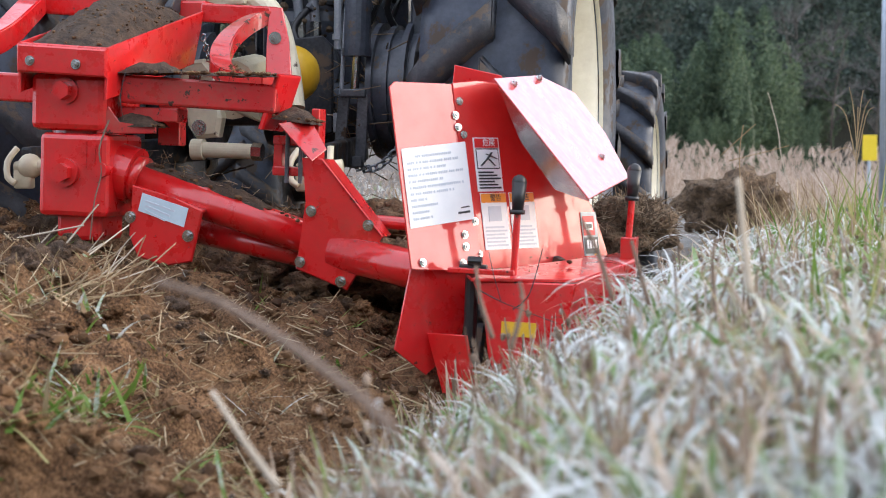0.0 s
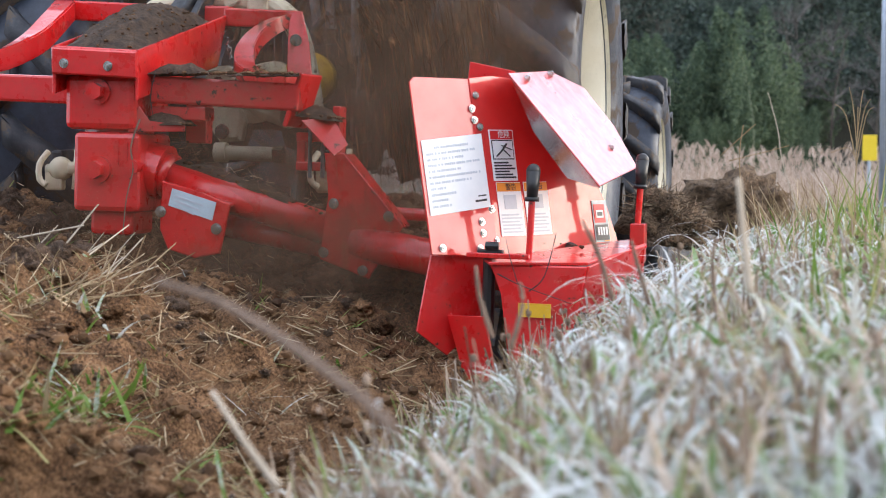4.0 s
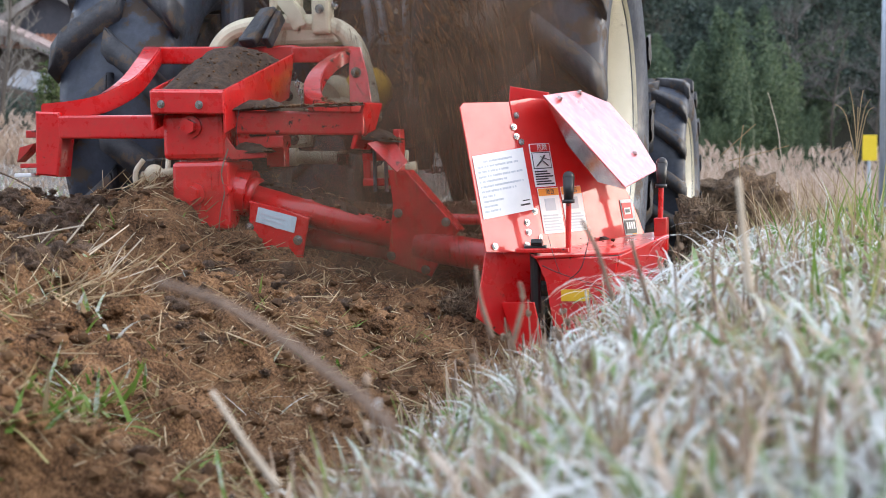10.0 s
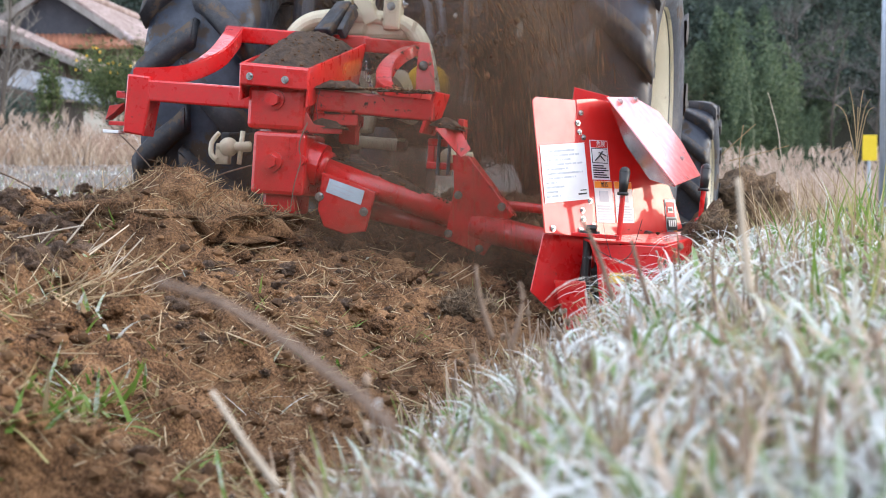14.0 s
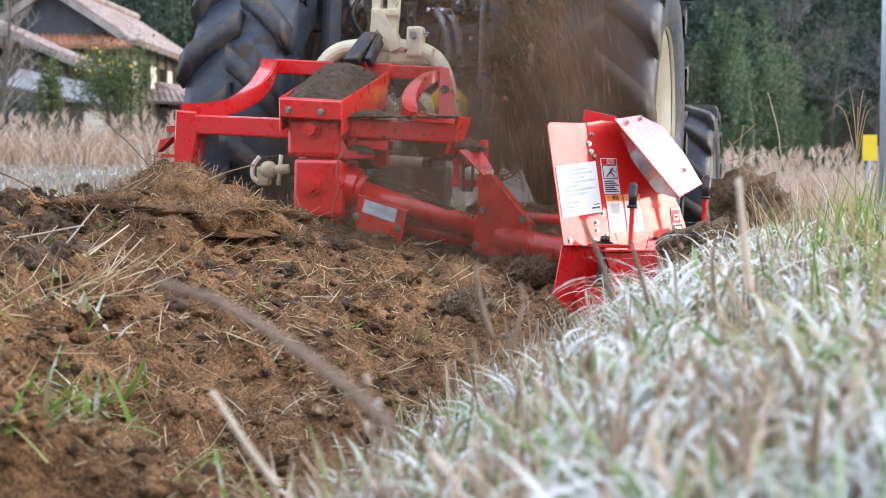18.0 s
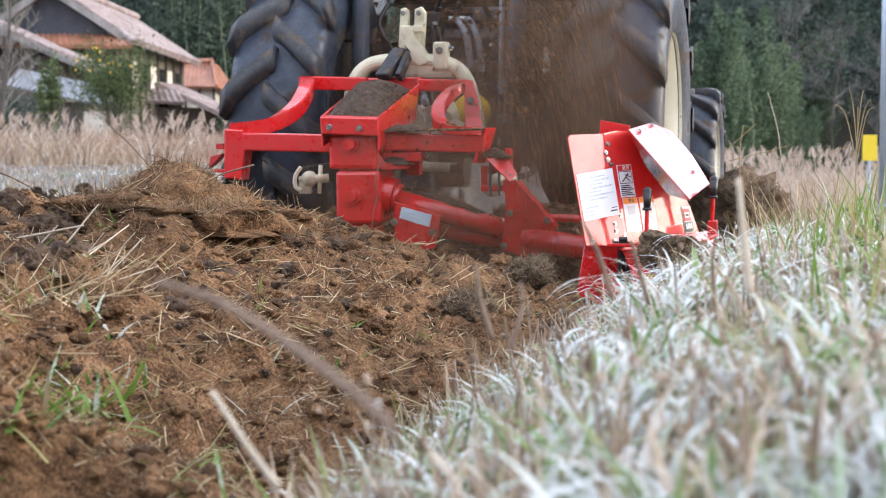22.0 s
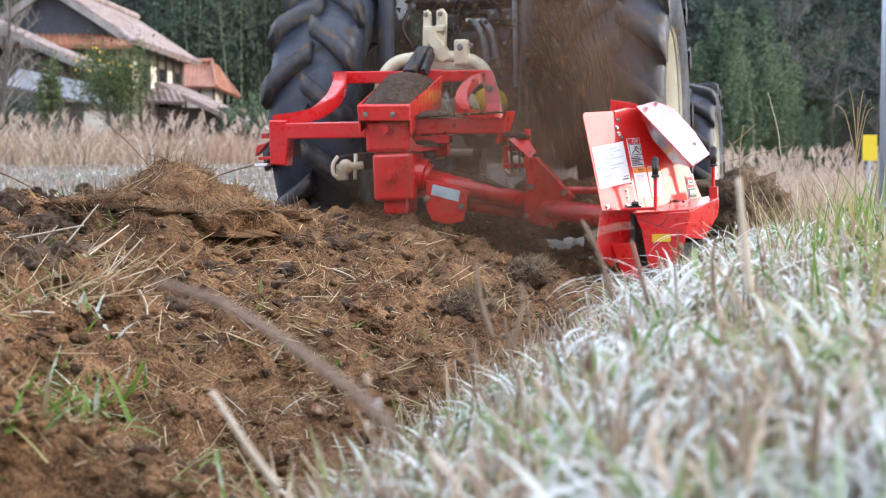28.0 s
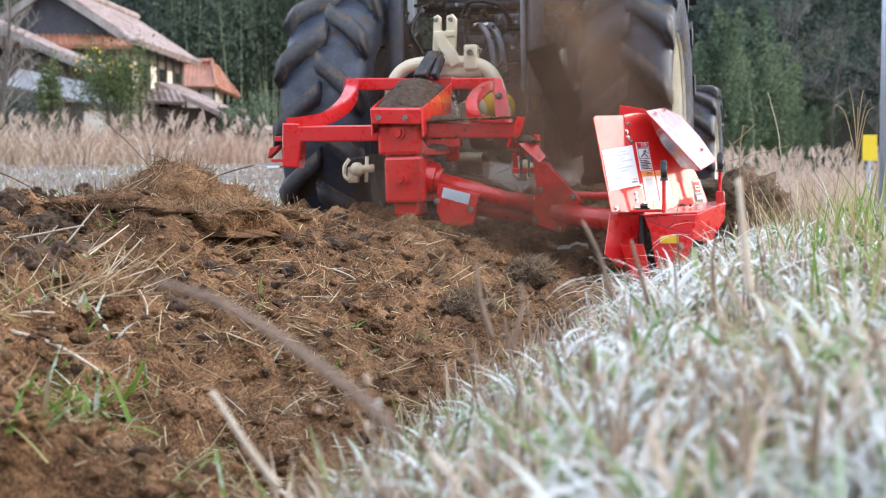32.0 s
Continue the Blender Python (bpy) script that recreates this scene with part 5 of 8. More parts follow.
box(bm, (0.08, 1.75, 0.80), (0.62, 1.5, 0.55), bevel=0.06)
part("bonnet", bm, DARK_STEEL, tractor)
bm = bmesh.new()
box(bm, (0.08, 0.75, 1.02), (0.95, 0.9, 0.16), bevel=0.03)
box(bm, (0.08, 0.95, 0.80), (1.0, 0.05, 0.4), bevel=0.01)
part("floor_plate", bm, DARK_STEEL, tractor)
bm = bmesh.new()
box(bm, (0.08, 0.6, 1.7), (1.1, 1.1, 1.1), bevel=0.08)
part("cab", bm, DARK_STEEL, tractor, "dark cab seen from below")
for s, x0, x1 in ((-1, -0.78, -0.36), (1, 0.50, 0.92)):
    bm = bmesh.new()
    pts = [(0.72 * math.cos(a), AXLE + 0.74 * math.sin(a)) for a in (radians(d) for d in range(45, 112, 9))]
    for (y0, z0), (y1, z1) in zip(pts, pts[1:]):
        plate(bm, [(x0, y0, z0), (x1, y0, z0), (x1, y1, z1), (x0, y1, z1)], 0.012, 0)
    part("fender", bm, DARK_STEEL, tractor)

# three-point linkage and hydraulics
hitch = new("top_link_bracket")
hitch.parent = tractor
bm = bmesh.new()
plate(bm, [(-0.074, -0.53, 0.868), (-0.082, -0.53, 0.73), (-0.058, -0.53, 0.72), (-0.046, -0.53, 0.80), (-0.046, -0.53, 0.862), (-0.058, -0.53, 0.874)], 0.03, 0.003)
part("bracket_arm", bm, CREAM, hitch, "cream lift bracket arm")
bm = bmesh.new()
plate(bm, [(-0.020, -0.53, 0.868), (-0.022, -0.53, 0.79), (-0.030, -0.53, 0.72), (-0.055, -0.53, 0.62), (0.02, -0.53, 0.62), (0.012, -0.53, 0.72), (0.016, -0.53, 0.79), (0.020, -0.53, 0.855), (0.004, -0.53, 0.876)], 0.03, 0.003)
part("bracket_arm", bm, CREAM, hitch, "cream curved lift bracket arm")
bm = bmesh.new()
box(bm, (-0.03, -0.53, 0.795), (0.09, 0.024, 0.024), bevel=0.004)
part("bracket_bar", bm, CREAM, hitch)
bm = bmesh.new()
box(bm, (0.082, -0.53, 0.695), (0.055, 0.06, 0.105), bevel=0.010)
part("coupler_block", bm, CREAM, hitch, "cream quick coupler casting")
bm = bmesh.new()
box(bm, (0.02, -0.5, 0.645), (0.22, 0.08, 0.06), bevel=0.015)
part("coupler_base", bm, CREAM, hitch)
bolt(hitch, (0.000, -0.548, 0.852), (0, -1, 0), 0.010)
bolt(hitch, (-0.060, -0.548, 0.852), (0, -1, 0), 0.010)
bolt(hitch, (0.082, -0.562, 0.715), (0, -1, 0), 0.014)
bolt(hitch, (0.115, -0.53, 0.725), (1, 0, 0), 0.014)
bm = bmesh.new()
pipe(bm, curve_pts([(-0.27, -0.52, 0.53), (-0.25, -0.52, 0.61), (-0.19, -0.52, 0.665), (-0.08, -0.52, 0.68), (0.06, -0.52, 0.675), (0.130, -0.52, 0.655), (0.178, -0.53, 0.605), (0.214, -0.55, 0.50), (0.238, -0.58, 0.39)], 5), 0.028, 14)
part("coupler_hoop", bm, CREAM, hitch, "bent cream tube of the quick coupler")
bm = bmesh.new()
bar(bm, (-0.105, -0.66, 0.615), (-0.062, -0.57, 0.715), 0.060, 0.035, 0.006)
bar(bm, (-0.045, -0.66, 0.615), (-0.03, -0.58, 0.70), 0.02, 0.04, 0.004)
part("top_link", bm, DARK_STEEL, hitch, "black top link")
bm = bmesh.new()
sweep(bm, curve_pts([(-0.05, -0.53, 0.80), (-0.035, -0.53, 0.755), (-0.005, -0.53, 0.715), (0.02, -0.53, 0.665)], 4), 0.05, 0.045)
part("coupler_neck", bm, CREAM, hitch, "curved cream coupler neck")
for lx, lz in ((0.05, 0.82), (0.075, 0.80)):
    bm = bmesh.new()
    rod(bm, (lx, -0.5, 0.74), (lx - 0.01, -0.52, lz), 0.006, n=8)
    part("latch_lever", bm, DARK_STEEL, hitch)
bm = bmesh.new()
rod(bm, (-0.05, -0.42, 0.47), (0.16, -0.5, 0.40), 0.05, n=18)
rod(bm, (0.05, -0.5, 0.44), (0.05, -0.3, 0.48), 0.075, 0.06, 18)
part("shaft_guard", bm, CREAM, tractor, "cream drive shaft guard")
bm = bmesh.new()
bmesh.ops.create_uvsphere(bm, u_segments=20, v_segments=12, radius=0.075, matrix=Matrix.Translation((0.145, -0.30, 0.487)))
part("yellow_guard", bm, YELLOW, tractor, "yellow plastic drive shaft cover", True)
bm = bmesh.new()
rod(bm, (-0.03, -0.55, 0.292), (0.125, -0.55, 0.287), 0.019, n=20)
rod(bm, (-0.03, -0.55, 0.292), (0.0, -0.55, 0.292), 0.026, n=20)
link_pin = part("lower_link_pin", bm, CREAM, tractor, "cream lower link bar")
bm = bmesh.new()
rod(bm, (0.125, -0.55, 0.287), (0.150, -0.55, 0.286), 0.022, n=6)
part("pin_nut", bm, STEEL, link_pin)
bm = bmesh.new()
plate(bm, [(-0.065, -0.53, 0.51), (-0.072, -0.53, 0.46), (-0.045, -0.53, 0.41), (-0.052, -0.53, 0.35), (-0.03, -0.53, 0.318), (0.026, -0.53, 0.322), (0.036, -0.53, 0.37), (0.016, -0.53, 0.42), (0.022, -0.53, 0.48), (-0.01, -0.53, 0.515)], 0.05, 0.010)
casting = part("coupler_casting", bm, CREAM, tractor, "cream cast coupler leg splashed with mud")
bolt(casting, (-0.02, -0.532, 0.345), (0, -1, 0), 0.020)
bolt(casting, (-0.03, -0.532, 0.47), (0, -1, 0), 0.016)
for s, hx in ((-1, -0.36), (1, 0.33)):
    bm = bmesh.new()
    bar(bm, (hx * 1.0, -0.78, 0.26), (s * 0.22, 0.15, 0.30), 0.03, 0.07, 0.006)
    part("lower_link", bm, DARK_STEEL, tractor)
    bm = bmesh.new()
    rod(bm, (hx - 0.015, -0.8, 0.245), (hx + 0.09, -0.8, 0.255), 0.016, n=14)
    bmesh.ops.create_uvsphere(bm, u_segments=14, v_segments=10, radius=0.030, matrix=Matrix.Translation((hx + 0.02, -0.8, 0.25)))
    pipe(bm, curve_pts([(hx - 0.012, -0.80, 0.292), (hx - 0.026, -0.82, 0.262), (hx - 0.022, -0.83, 0.225), (hx - 0.004, -0.83, 0.21)], 4), 0.008, 8)
    box(bm, (hx + 0.005, -0.80, 0.222), (0.045, 0.03, 0.05), bevel=0.006)
    rod(bm, (hx + 0.06, -0.81, 0.20), (hx + 0.06, -0.79, 0.30), 0.008, n=8)
    part("ball_end", bm, CREAM, tractor, "cream lower link ball end with safety pin", True)
for s, hx in ((-1, -0.35), (1, 0.275)):
    bm = bmesh.new()
    rod(bm, (hx + 0.008, -0.16, 0.545), (hx + 0.016, -0.15, 0.98), 0.036, n=16)
    rod(bm, (hx + 0.008, -0.16, 0.540), (hx + 0.008, -0.16, 0.560), 0.039, n=16)
    cyl = part("lift_cylinder", bm, CYL_GREY, tractor, "dark grey lift cylinder")
    bm = bmesh.new()
    rod(bm, (hx, -0.16, 0.44), (hx + 0.008, -0.16, 0.56), 0.013, n=12)
    part("piston_rod", bm, STEEL, cyl, "bright piston rod")
    bm = bmesh.new()
    for o in (-0.03, 0.03):
        bar(bm, (hx + o * 0.85, -0.16, 0.44), (hx + o - 0.012, -0.16, 0.26), 0.012, 0.03, 0.003)
    box(bm, (hx, -0.16, 0.443), (0.068, 0.03, 0.022), bevel=0.004)
    box(bm, (hx - 0.012, -0.16, 0.262), (0.075, 0.03, 0.03), bevel=0.004)
    part("clevis", bm, WORN_STEEL, cyl, "dark steel clevis fork")
bm = bmesh.new()
rod(bm, (0.232, -0.15, 0.37), (0.272, -0.15, 0.98), 0.006, n=8)
rod(bm, (0.226, -0.14, 0.56), (0.228, -0.14, 0.98), 0.012, n=10)
rod(bm, (0.226, -0.14, 0.585), (0.226, -0.14, 0.60), 0.016, n=10)
box(bm, (0.232, -0.15, 0.365), (0.03, 0.02, 0.05), bevel=0.003)
part("stay_rod", bm, HOSE_GREY, tractor, "thin steel stay rod")
for k in range(2):
    bm = bmesh.new()
    x = 0.0 + 0.045 * k
    pipe(bm, curve_pts([(x - 0.015, 0.1, 0.86), (x + 0.01, 0.06, 0.85), (x + 0.045, 0.05, 0.78), (x + 0.06, 0.06, 0.64)], 5), 0.014, 10)
    hose = part("hydraulic_hose", bm, HOSE_GREY, tractor, "grey braided hydraulic hose")
    bm = bmesh.new()
    rod(bm, (x + 0.06, 0.06, 0.58), (x + 0.06, 0.06, 0.65), 0.017, n=8)
    part("hose_fitting", bm, STEEL, hose)
    bm = bmesh.new()
    rod(bm, (x - 0.04, 0.1, 0.862), (x - 0.01, 0.1, 0.862), 0.016, n=8)
    part("hose_fitting", bm, STEEL, hose)
bm = bmesh.new()
box(bm, (0.43, -0.02, 0.68), (0.058, 0.05, 0.28), bevel=0.006)
panel = part("side_panel", bm, CYL_GREY, tractor)
bm = bmesh.new()
box(bm, (0.432, -0.049, 0.570), (0.050, 0.004, 0.022))
part("caution_plate", bm, PAPER, panel, "small white and orange caution plate")
bm = bmesh.new()
box(bm, (0.432, -0.0495, 0.589), (0.050, 0.005, 0.014))
part("caution_band", bm, ORANGE_INK, panel)
bm = bmesh.new()
box(bm, (-0.38, 0.25, 0.97), (0.07, 0.06, 0.16), bevel=0.008)
part("marker_lamp", bm, PAPER, tractor, "pale grey rectangular lamp housing")
bm = bmesh.new()
box(bm, (0, 0.55, 0.78), (0.95, 0.03, 0.02), bevel=0.004)
box(bm, (0.2, 0.1, 0.90), (0.5, 0.03, 0.02), bevel=0.004)
part("rear_crossbar", bm, DARK_STEEL, tractor)
bm = bmesh.new()
for k in range(14):
    t = k / 13
    c = Vector((0.27 + 0.12 * t, -0.15, 0.255 + 0.04 * t - 0.03 * math.sin(math.pi * t)))
    m = Matrix.Translation(c) @ pose(0, 0, 0, 90 * (k % 2), 60, 0)
    pipe(bm, [m @ Vector((0.008 * math.cos(a), 0, 0.014 * math.sin(a))) for a in (radians(d) for d in range(0, 361, 60))], 0.0032, 5)
part("check_chain", bm, HOSE_GREY, tractor, "rusty check chain")


random.seed(92)
splash, caught = Strands(), Strands()
for i in range(900):
    x, z = random.uniform(-0.36, 0.46), random.uniform(0.30, 1.02)
    if noise.noise(Vector((x * 7, z * 7, 2))) > -0.05:
        splash.lump((x, random.uniform(-0.02, 0.12), z), 0.003 + 0.014 * random.random() ** 3, 0.9)
for i in range(150):
    x, z = random.gauss(0.30, 0.10), random.gauss(0.40, 0.12)
    c = Vector((x, random.uniform(-0.16, 0.02), z))
    d = Vector((random.gauss(0, 1), random.gauss(0, 0.5), random.gauss(-0.3, 0.7))).normalized()
    caught.stick(c, c + d * random.uniform(0.02, 0.09), random.uniform(0.0008, 0.0022))
tagged(splash.made("mud_splash", ROOT_CLOD, "", "", parent=tractor), "dried mud splashed over the rear housing", kind="stuff")
tagged(caught.made("caught_roots", DARK_ROOT, "", "", parent=tractor), "roots and grass caught on the chain", kind="stuff")


# ---- red bank-forming implement behind the tractor ----
implement = group_of("bank_forming_implement", "glossy red bank-forming farm implement with shield and drive tube", "implement")

# gearbox head and soil-filled channel
bm = bmesh.new()
plate(bm, [(-0.166, -1.21, 0.482), (-0.164, -1.21, 0.424), (0.036, -1.21, 0.416), (0.036, -1.21, 0.474)], 0.012, 0.004)
plate(bm, [(-0.166, -1.20, 0.486), (0.036, -1.20, 0.478), (0.036, -1.10, 0.486), (-0.166, -1.10, 0.494)], 0.008, 0.003)
channel = part("head_cover", bm, RED, implement, "folded red cover plate")
bolt(channel, (-0.133, -1.212, 0.447), (0, -1, 0), 0.011)
bolt(channel, (-0.030, -1.212, 0.442), (0, -1, 0), 0.011)
bm = bmesh.new()
plate(bm, [(0.036, -1.20, 0.478), (0.036, -1.20, 0.37), (0.03, -0.70, 0.47), (0.03, -0.64, 0.60)], 0.008, 0.002)
plate(bm, [(-0.166, -1.20, 0.486), (-0.19, -0.64, 0.61), (-0.19, -0.70, 0.48), (-0.166, -1.20, 0.38)], 0.008, 0.002)
plate(bm, [(-0.166, -1.19, 0.455), (0.036, -1.19, 0.447), (0.03, -0.66, 0.56), (-0.19, -0.66, 0.57)], 0.008, 0.0)
part("channel", bm, RED, implement, "open red channel filled with soil")
bm = bmesh.new()
box(bm, (-0.068, -1.07, 0.365), (0.168, 0.20, 0.12), bevel=0.014)
rod(bm, (-0.068, -1.06, 0.29), (-0.068, -1.06, 0.33), 0.078, n=28)
head = part("gearbox_head", bm, RED, implement)
bm = bmesh.new()
rod(bm, (-0.069, -1.165, 0.388), (-0.069, -1.178, 0.388), 0.028, n=24)
rod(bm, (-0.069, -1.175, 0.388), (-0.069, -1.20, 0.388), 0.019, n=6)
part("filler_plug", bm, RED, head)
bm = bmesh.new()
box(bm, (-0.05, -1.08, 0.212), (0.155, 0.19, 0.175), bevel=0.012)
box(bm, (-0.05, -1.08, 0.112), (0.10, 0.13, 0.08), bevel=0.012)
rod(bm, (0.0, -1.085, 0.225), (0.055, -1.085, 0.212), 0.062, n=28)
rod(bm, (0.015, -1.155, 0.225), (0.015, -1.185, 0.225), 0.016, n=14)
lower = part("lower_gearbox", bm, RED, implement, "cast red gearbox")
bm = bmesh.new()
rod(bm, (-0.065, -1.172, 0.217), (-0.065, -1.186, 0.217), 0.030, n=24)
rod(bm, (-0.065, -1.184, 0.217), (-0.065, -1.205, 0.217), 0.020, n=6)
part("drain_plug", bm, RED, lower)
for k in range(2):
    bm = bmesh.new()
    for j in range(7 - k):
        box(bm, (-0.022 + 0.02 * k, -1.1765, 0.232 + 0.0085 * j), (0.009, 0.004, 0.006))
    part("raised_mark", bm, RED, lower)

# soil heaped in the channel and on ledges
random.seed(41)


def heap(name, along, across, tall, n, mat, parent, label=""):
    """Soil heap: along and across span it from a corner; tall(s, t) is its height."""
    o, a, b = along
    s = Strands()
    verts, faces = [], []
    for j in range(n + 1):
        for i in range(n + 1):
            p = o + a * (i / n) + b * (j / n)
            e = math.sin(math.pi * i / n) ** 0.6 * math.sin(math.pi * j / n) ** 0.6
            h = across * e + (0.006 * noise.noise(p * 60) + 0.008 * noise.noise(p * 22)) * (0.3 + e)
            verts.append(tuple(p + Vector((0, 0, h + tall))))
    for j in range(n):
        for i in range(n):
            k = j * (n + 1) + i
            faces.append((k, k + 1, k + n + 2, k + n + 1))
    return part(name, (verts, [], faces), mat, parent, label, True)


heap("heaped_soil", (Vector((-0.165, -1.19, 0.468)), Vector((0.195, 0, -0.008)), Vector((-0.01, 0.50, 0.115))), 0.075, 0.0, 48, WET_MUD, implement, "brown soil heaped in the channel")
for o, a, b, h in ((Vector((0.03, -1.15, 0.428)), Vector((0.13, 0, 0.003)), Vector((0, 0.07, 0)), 0.022),
                   (Vector((0.20, -1.12, 0.430)), Vector((0.17, 0, 0.0)), Vector((0, 0.05, 0)), 0.008),
                   (Vector((0.02, -1.15, 0.318)), Vector((0.10, 0, 0.0)), Vector((0, 0.09, 0)), 0.03),
                   (Vector((0.06, -1.10, 0.240)), Vector((0.36, 0, -0.115)), Vector((0, 0.07, 0)), 0.02),
                   (Vector((0.35, -1.08, 0.345)), Vector((0.09, 0, -0.01)), Vector((0, 0.09, 0)), 0.03)):
    heap("soil_patch", (o, a, b), h, 0.0, 22, WET_MUD, implement)

# loose crumbs on the ledges
random.seed(91)
crumbs = Strands()
for o, a, b, n in ((Vector((0.03, -1.15, 0.432)), Vector((0.34, 0, 0.004)), Vector((0, 0.06, 0)), 420), (Vector((0.16, -0.86, 0.468)), Vector((0.05, -0.09, -0.022)), Vector((0.03, 0.01, 0)), 60), (Vector((0.22, -0.96, 0.440)), Vector((0.10, -0.04, 0)), Vector((0, 0.04, 0)), 90), (Vector((0.36, -1.10, 0.352)), Vector((0.10, 0, -0.01)), Vector((0, 0.09, 0)), 110), (Vector((0.10, -1.10, 0.238)), Vector((0.36, 0, -0.115)), Vector((0, 0.03, 0)), 160), (Vector((0.02, -1.15, 0.322)), Vector((0.12, 0, 0)), Vector((0, 0.08, 0)), 40),
                   (Vector((-0.165, -1.19, 0.470)), Vector((0.195, 0, -0.008)), Vector((-0.01, 0.50, 0.115)), 520), (Vector((0.86, -1.50, 0.082)), Vector((0.20, 0.03, 0)), Vector((0.05, 0.22, 0.02)), 22)):
    for i in range(n):
        p, q = random.random(), random.random()
        rise = 0.070 * (math.sin(math.pi * p) * math.sin(math.pi * q)) ** 0.5 if n > 500 else 0.0
        crumbs.lump(o + a * p + b * q + Vector((0, 0, rise)), 0.0008 + (0.0045 if n > 500 else 0.007) * random.random() ** 4, 0.7)
tangle = Strands()
for i in range(90):
    t = random.random()
    c = Vector((0.08 + 0.34 * t, -1.07 + random.gauss(0, 0.025), 0.252 - 0.115 * t + random.uniform(0, 0.02)))
    d = Vector((random.gauss(0, 1), random.gauss(0, 0.6), random.gauss(0.2, 0.7))).normalized()
    tangle.stick(c, c + d * random.uniform(0.010, 0.035), random.uniform(0.0004, 0.0010), 3)
tagged(tangle.made("root_tangle", DARK_ROOT, "", "", parent=implement), kind="stuff")
tagged(crumbs.made("crumbled_soil", CLOD, "", "", parent=implement), kind="stuff")

# drive tube, flange plate, bracket with a sticker
bm = bmesh.new()
rod(bm, (0.03, -1.085, 0.216), (0.47, -1.07, 0.088), 0.036, n=32)
rod(bm, (0.05, -1.085, 0.21), (0.07, -1.085, 0.204), 0.05, n=32)
tube = part("drive_tube", bm, RED, implement, "glossy red drive tube", True)
bm = bmesh.new()
rod(bm, (0.12, -1.03, 0.108), (0.5, -1.03, 0.046), 0.028, n=20)
part("lower_tube", bm, RED, implement, "", True)
bm = bmesh.new()
rod(bm, (0.50, -1.08, 0.075), (0.86, -1.17, 0.02), 0.040, n=32)
part("outer_tube", bm, RED, implement, "", True)
bm = bmesh.new()
rod(bm, (0.46, -1.0, 0.14), (0.80, -1.05, 0.13), 0.014, n=14)
part("support_rod", bm, RED, implement)
bm = bmesh.new()
plate(bm, [(0.430, -1.11, 0.266), (0.445, -1.11, 0.172), (0.437, -1.11, 0.14), (0.424, -1.11, 0.035), (0.536, -1.11, -0.004), (0.59, -1.11, 0.085), (0.610, -1.11, 0.112), (0.475, -1.11, 0.266)], 0.012, 0.003)
plate(bm, [(0.475, -1.11, 0.266), (0.610, -1.11, 0.112), (0.610, -1.04, 0.112), (0.475, -1.03, 0.266)], 0.010, 0.002)
flange = part("flange_plate", bm, RED, implement, "red flange plate with bolts")
for bx, bz in ((0.455, 0.157), (0.578, 0.133), (0.434, 0.05), (0.523, 0.014)):
    bolt(flange, (bx, -1.112, bz), (0, -1, 0), 0.012)
bm = bmesh.new()
plate(bm, [(0.067, -1.135, 0.196), (0.062, -1.135, 0.09), (0.082, -1.135, 0.045), (0.145, -1.135, 0.028), (0.204, -1.135, 0.040), (0.226, -1.135, 0.148), (0.16, -1.135, 0.172)], 0.010, 0.003)
plate(bm, [(0.067, -1.135, 0.196), (0.226, -1.135, 0.148), (0.232, -1.06, 0.155), (0.072, -1.06, 0.20)], 0.008, 0.002)
bracket = part("tube_bracket", bm, RED, implement, "red bracket with a pale blue sticker")
bolt(bracket, (0.066, -1.137, 0.128), (0, -1, 0), 0.013)
bolt(bracket, (0.196, -1.137, 0.094), (0, -1, 0), 0.013)
bm = bmesh.new()
plate(bm, [(0.092, -1.1375, 0.180), (0.083, -1.1375, 0.142), (0.186, -1.1375, 0.112), (0.195, -1.1375, 0.152)], 0.002, 0)
sticker = part("sticker", bm, PALE_BLUE, bracket, "pale blue maker's sticker")
for k in range(3):
    bm = bmesh.new()
    bar(bm, (0.10, -1.1385, 0.163 - 0.010 * k), (0.165 - 0.01 * k, -1.1385, 0.144 - 0.010 * k), 0.001, 0.004, 0)
    part("print_line", bm, GREY_INK, sticker)

# upper frame: beams, curved arms and hitch cheeks
bm = bmesh.new()
bar(bm, (-0.55, -1.03, 0.402), (-0.16, -1.08, 0.392), 0.062, 0.062, 0.006)
beam = part("left_beam", bm, RED, implement)
bm = bmesh.new()
plate(bm, [(-0.56, -1.07, 0.445), (-0.565, -1.07, 0.275), (-0.50, -1.07, 0.268), (-0.485, -1.07, 0.37), (-0.49, -1.07, 0.44)], 0.08, 0.005)
part("end_bracket", bm, RED, implement)
bm = bmesh.new()
arm = curve_pts([(-0.550, -1.035, 0.440), (-0.47, -1.02, 0.446), (-0.40, -0.985, 0.464), (-0.352, -0.92, 0.508), (-0.346, -0.83, 0.562), (-0.372, -0.72, 0.600), (-0.405, -0.645, 0.612)], 5)
sweep(bm, arm, 0.052, 0.050)
part("curved_arm", bm, RED, implement, "curved red arm")
bm = bmesh.new()
bar(bm, (-0.43, -0.62, 0.612), (-0.17, -0.62, 0.602), 0.05, 0.05, 0.005)
bar(bm, (0.02, -0.62, 0.596), (0.21, -0.62, 0.590), 0.05, 0.045, 0.005)
box(bm, (-0.08, -0.60, 0.60), (0.22, 0.06, 0.05), bevel=0.006)
part("top_beam", bm, RED, implement)
bm = bmesh.new()
bar(bm, (0.03, -1.10, 0.397), (0.36, -1.06, 0.385), 0.06, 0.06, 0.006)
part("right_beam", bm, RED_DIRTY, implement, "red beam with soil flecks")
bm = bmesh.new()
